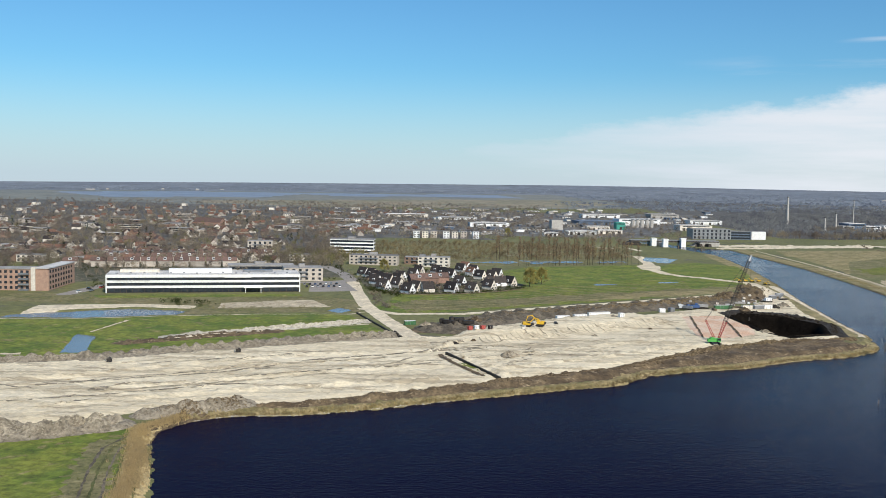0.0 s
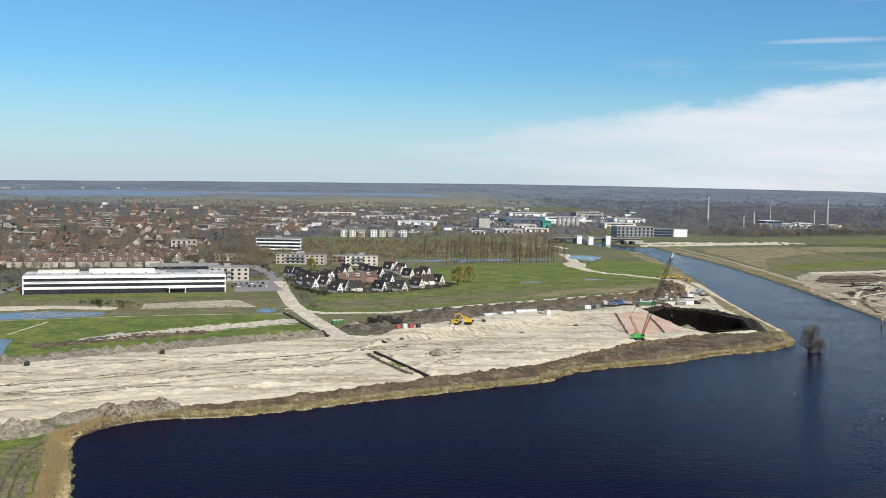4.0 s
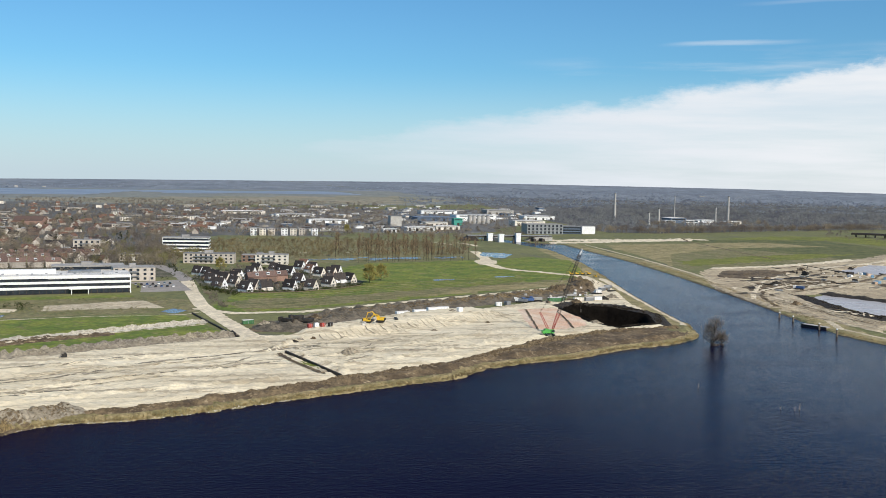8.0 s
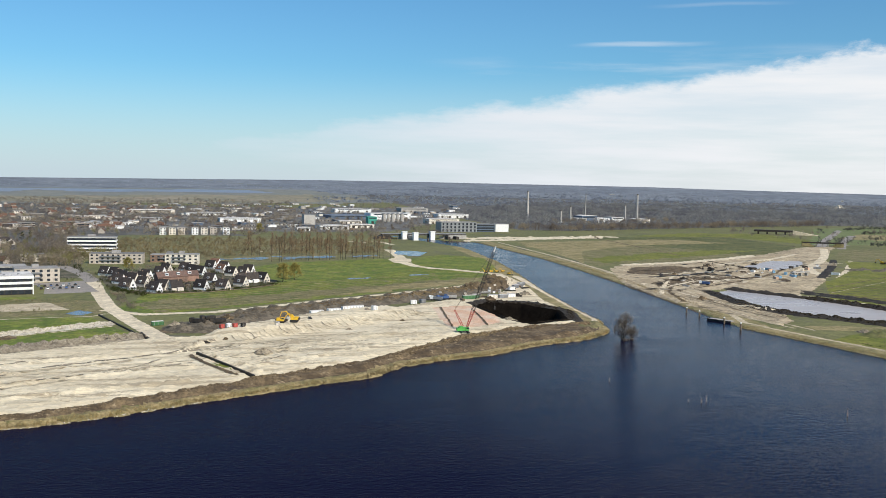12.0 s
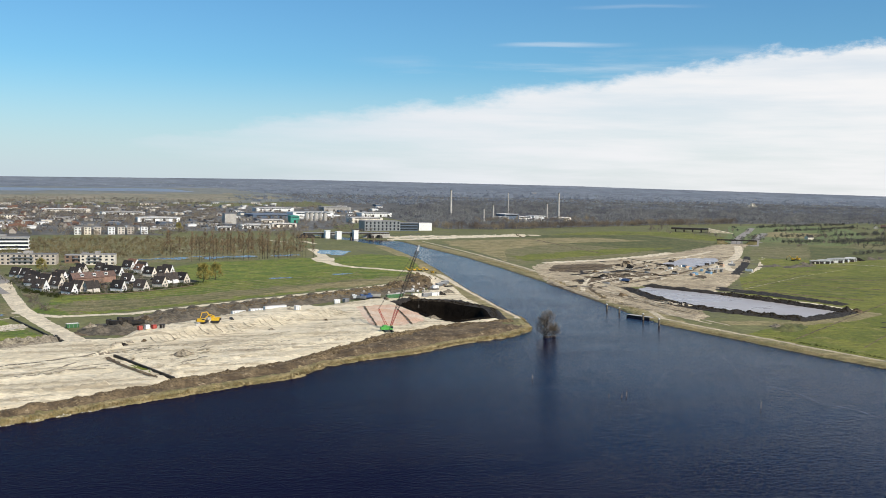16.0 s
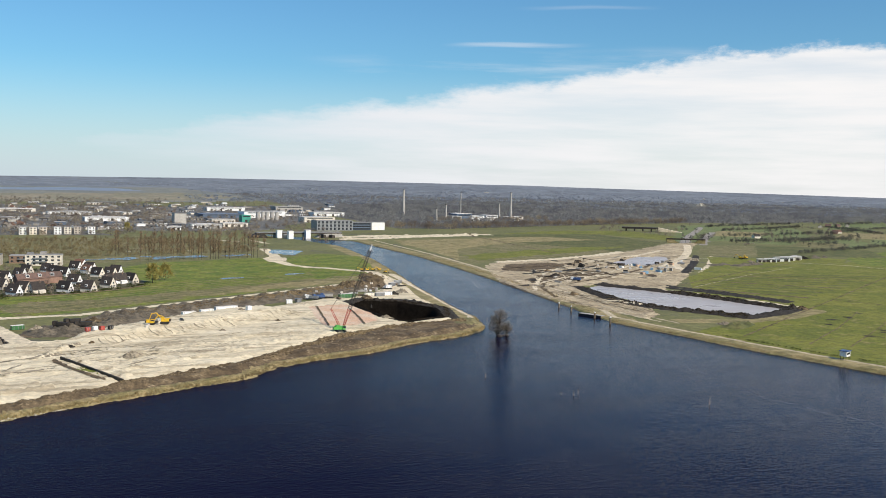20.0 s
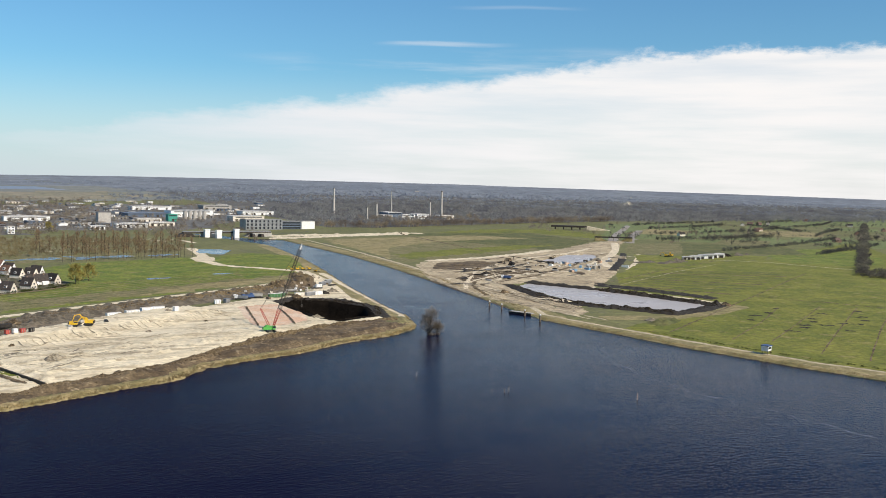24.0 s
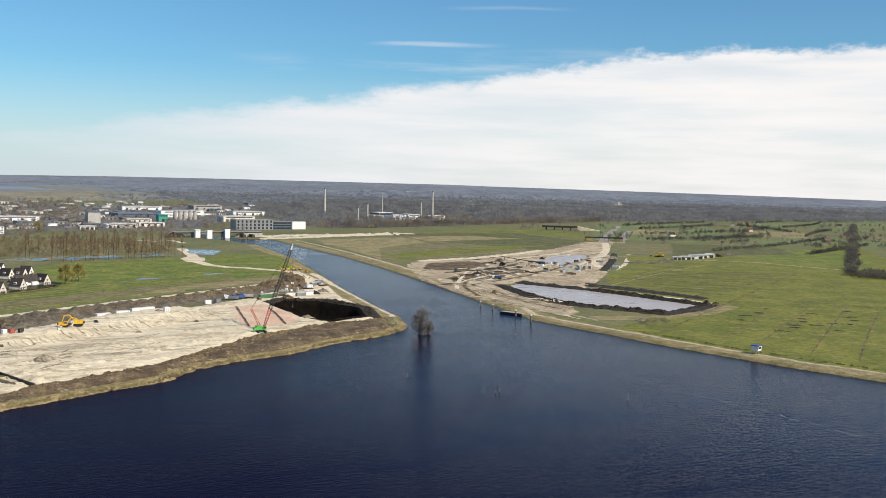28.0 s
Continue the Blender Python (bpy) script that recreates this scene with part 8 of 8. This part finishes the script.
for x, y, h in ((123, 266, 1.6), (137, 236, 1.3), (139, 237, 1.8), (134, 238, 0.9), (168, 215, 2.6), (250, 838, 3.0), (232, 810, 3.0), (166, 356, 2.6)):
    o = thing("channel_marker", "thin dark stake standing in the water", "stake", "stakes in the water", Matrix.Translation((x * K, y * K, 0)))
    part("stake", Shape().cyl(0, 0, -2, h, 0.14, 0.1, 8), WOOD, o)
    part("top_mark", Shape().cyl(0, 0, h, h + 0.35, 0.22, 0.12, 8), STEEL_DARK, o)

# the small watch hut on the lake bank
hut = thing("watch_hut", "small white and blue hut on stilts by the lake", "hut", at=at(257.5, 256.5, 20) @ Matrix.Scale(1.2, 4))
part("cabin", Shape().box(-1.6, 1.6, -1.4, 1.4, 1.4, 3.4), WHITE, hut)
part("roof", Shape().box(-1.9, 1.9, -1.7, 1.7, 3.4, 3.65), BLUE, hut)
part("window", Shape().box(-1.2, 1.2, -1.46, -1.4, 2.2, 3.0), GLASS, hut)
for x in (-1.3, 1.3):
    for y in (-1.1, 1.1):
        part("leg", Shape().cyl(x, y, -0.8, 1.4, 0.12, n=8), WOOD, hut)

# sheds, stacks and clutter of the far building site
for x, y, w_, d_, h, mat_ in ((531, 622, 9, 7, 3, CREAM), (540, 622, 12, 8, 3.4, WHITE), (549, 627, 11, 7, 3, WHITE), (557, 628, 16, 9, 4, WHITE), (568, 634, 14, 8, 3.6, WHITE), (578, 637, 12, 9, 3.4, CREAM), (584, 641, 10, 8, 3.6, WHITE)):
    s = shed("site_shed", w_, d_, h, mat_, ROOF_PALE, "white site shed at the end of the fields", "site sheds", 2, 0.8)
    s.matrix_basis = at(x, y, -30)
for i in range(24):
    u = rng.uniform(0, 1)
    x, y = 355 + 95 * u + rng.normal(0, 9), 545 + 75 * u + rng.normal(0, 12)
    c_ = [CREAM, WHITE, ORANGE_CLAY, STEEL_DARK, BLUE_PALE, STEEL, WHITE, BLUE_PALE][int(rng.integers(8))]
    container("container", float(rng.choice([2.5, 4, 5, 7])), c_, "container on the building site across the canal", at(x, y, float(rng.uniform(0, 180))), 2.1, 2.2, "site containers")
belt = thing("conveyor", "long dark conveyor on trestles across the building site", "conveyor", at=at(376, 616, 0))
part("belt", Shape().beam((-11, 21, 5.5), (11, -21, 1.6), 0.7), STEEL_DARK, belt)
for u_ in (0.1, 0.4, 0.7, 0.95):
    c_ = Vector((-11, 21, 5.5)).lerp(Vector((11, -21, 1.6)), u_)
    part("trestle", Shape().beam((c_.x - 0.9, c_.y, -0.3), tuple(c_), 0.3).beam((c_.x + 0.9, c_.y, -0.3), tuple(c_), 0.3), STEEL_DARK, belt)
part("hopper", Shape().box(9, 13, -24, -20, 0, 3.2, -0.6), STEEL_DARK, belt)
slab = thing("concrete_deck", "unfinished concrete deck on pillars beside the fields", "bridge", at=at(395, 560, 20))
part("deck", Shape().box(-12, 12, -2, 2, 3.4, 4.0), CONCRETE, slab)
for x in (-9, 0, 9):
    part("pier", Shape().box(x - 0.6, x + 0.6, -1.5, 1.5, -0.5, 3.4), CONCRETE, slab)


def stack(x, y, kind_, turn, seed):
    """Building materials lying about: pipes, planks, pallets or a heap of steel."""
    r = np.random.default_rng(seed)
    if kind_ == 0:
        o = thing("pipe_stack", "stack of grey pipes on the ground", "pipes", "material stacks", at(x, y, turn))
        for i in range(5):
            part("pipe", Shape().beam((-3, (i % 3) * 0.7, 0.35 + 0.6 * (i // 3)), (3, (i % 3) * 0.7, 0.35 + 0.6 * (i // 3)), 0.62, None, 8), CONCRETE, o)
    elif kind_ == 1:
        o = thing("plank_stack", "stack of weathered planks on the ground", "planks", "material stacks", at(x, y, turn))
        for i in range(4):
            part("plank_layer", Shape().box(-2.5 + r.uniform(-0.3, 0.3), 2.5, -0.8, 0.8, 0.1 + i * 0.3, 0.36 + i * 0.3), WOOD, o)
    elif kind_ == 2:
        o = thing("steel_stack", "stack of dark steel sheet piling", "steel stack", "material stacks", at(x, y, turn))
        for i in range(4):
            part("steel_sheet", Shape().box(-4, 4 + r.uniform(-1, 1), -0.9 + 0.15 * i, 0.6 + 0.15 * i, 0.05 + i * 0.22, 0.22 + i * 0.22), STEEL_DARK, o)
    else:
        o = thing("pallet_load", "pallet of pale wrapped building blocks", "pallet", "material stacks", at(x, y, turn))
        part("pallet", Shape().box(-0.9, 0.9, -0.9, 0.9, 0, 0.15), WOOD, o)
        part("load", Shape().box(-0.8, 0.8, -0.8, 0.8, 0.15, 1.3, 0.05), (WHITE, CREAM, CONCRETE)[seed % 3], o)


r_ = np.random.default_rng(41)
for i in range(64):
    if i < 34:
        u = r_.uniform(0, 1)
        x, y = 112 + 66 * u + r_.normal(0, 4), 452 + 56 * u + r_.normal(0, 5)
    elif i < 40:
        x, y = r_.uniform(20, 60), r_.uniform(366, 392)
    else:
        u = r_.uniform(0, 1)
        x, y = 262 + 150 * u + r_.normal(0, 9), 505 + 120 * u + r_.normal(0, 10)
    stack(x, y, int(r_.integers(4)), float(r_.uniform(0, 180)), i)


def mound(x, y, h, material, seed, label):
    """One tipped heap of earth with a crumbled outline."""
    r = np.random.default_rng(seed)
    n, rings = 18, 6
    vs = [(0.0, 0.0, h * 0.97)]
    wob = r.uniform(0.75, 1.25, n)
    for k_ in range(1, rings + 1):
        f = k_ / rings
        for i in range(n):
            g = 2 * math.pi * i / n
            rad = 2.3 * h * f * wob[i] * (1 + 0.1 * r.normal())
            vs.append((rad * math.cos(g), rad * math.sin(g) * 0.8, h * (1 - f) ** 0.8 * (1 + 0.22 * r.normal()) - 0.25 * f))
    fs = [(0, 1 + i, 1 + (i + 1) % n) for i in range(n)]
    for k_ in range(rings - 1):
        o = 1 + k_ * n
        fs += [(o + i, o + n + i, o + n + (i + 1) % n, o + (i + 1) % n) for i in range(n)]
    ob = new("earth_mound", Shape().add(vs, fs).mesh("earth_mound", material))
    ob.matrix_basis = at(x, y, float(r.uniform(0, 180)))
    return tagged(ob, label, "mound", "tipped earth")


for i, (x, y, h) in enumerate(((137, 385, 2.6), (132, 389, 1.8), (23, 322, 2.0), (74, 411, 1.2), (143, 452, 2.0), (300, 545, 2.2), (330, 590, 2.4), (372, 640, 2.4), (420, 655, 2.6), (270, 338, 1.8), (258, 448, 1.8), (590, 650, 3.4), (480, 640, 2.6), (344, 372, 2.0),
                                (596, 646, 3.0), (520, 622, 2.2), (310, 575, 1.6), (352, 618, 1.8), (-6, 384, 1.6), (14, 392, 1.8), (163, 468, 2.0), (170, 476, 2.2), (12, 352, 0.9), (5, 345, 0.8), (60, 372, 0.9), (86, 392, 0.8))):
    k_ = 0 if i < 4 else (i % 3)
    mound(x, y, h, (SOIL, MUD, PEAT)[k_], 900 + i, ("grey tipped heap of soil on the ground", "brown tipped heap of mud on the site", "black tipped heap of peat on the site")[k_])
# field gates, hedges and lone trees along the polder lanes
q = np.concatenate([along_line(l_, n_, 1.5, 600 + j) for j, (l_, n_) in enumerate((([(690, 900), (760, 860), (860, 905)], 60), ([(800, 735), (900, 790), (1010, 850)], 50), ([(820, 850), (960, 1000), (1100, 1140)], 90), ([(1045, 1150), (1120, 1175), (1300, 1330)], 90), ([(760, 860), (700, 830), (660, 800)], 40), ([(900, 900), (1000, 900), (1130, 930)], 60)))])
spread("hedgerow", MID, q[:, 0], q[:, 1], rng.uniform(0.2, 0.45, len(q)), TWIGS_FAR, "bare hedgerows between the polder fields", "hedge")

# white blocks far away on the sky line
for az_, d_, w_, h_ in ((-20.2, 5200, 190, 26), (-19.3, 5600, 60, 34), (-16.3, 5400, 60, 48), (-14.4, 5600, 70, 40), (-13.0, 6400, 90, 20), (24.6, 6200, 130, 22), (37.2, 6400, 60, 36), (41.5, 6000, 90, 24), (46.8, 6600, 120, 20)):
    b = flat_block("far_building", w_ * 0.3, 30, 3, h_ / 9, CONCRETE, "pale building block far off on the horizon", "far buildings", roof=ROOF_PALE)
    b.matrix_basis = at(d_ * math.sin(radians(az_)), d_ * math.cos(radians(az_)), -az_)

# a pale gravel hill among the far woods
hill = mound(1806, 2395, 16.0, RUBBLE, 990, "pale gravel hill among the far woods")
hill.matrix_basis = hill.matrix_basis @ Matrix.Diagonal((0.8, 0.5, 1.0, 1.0))
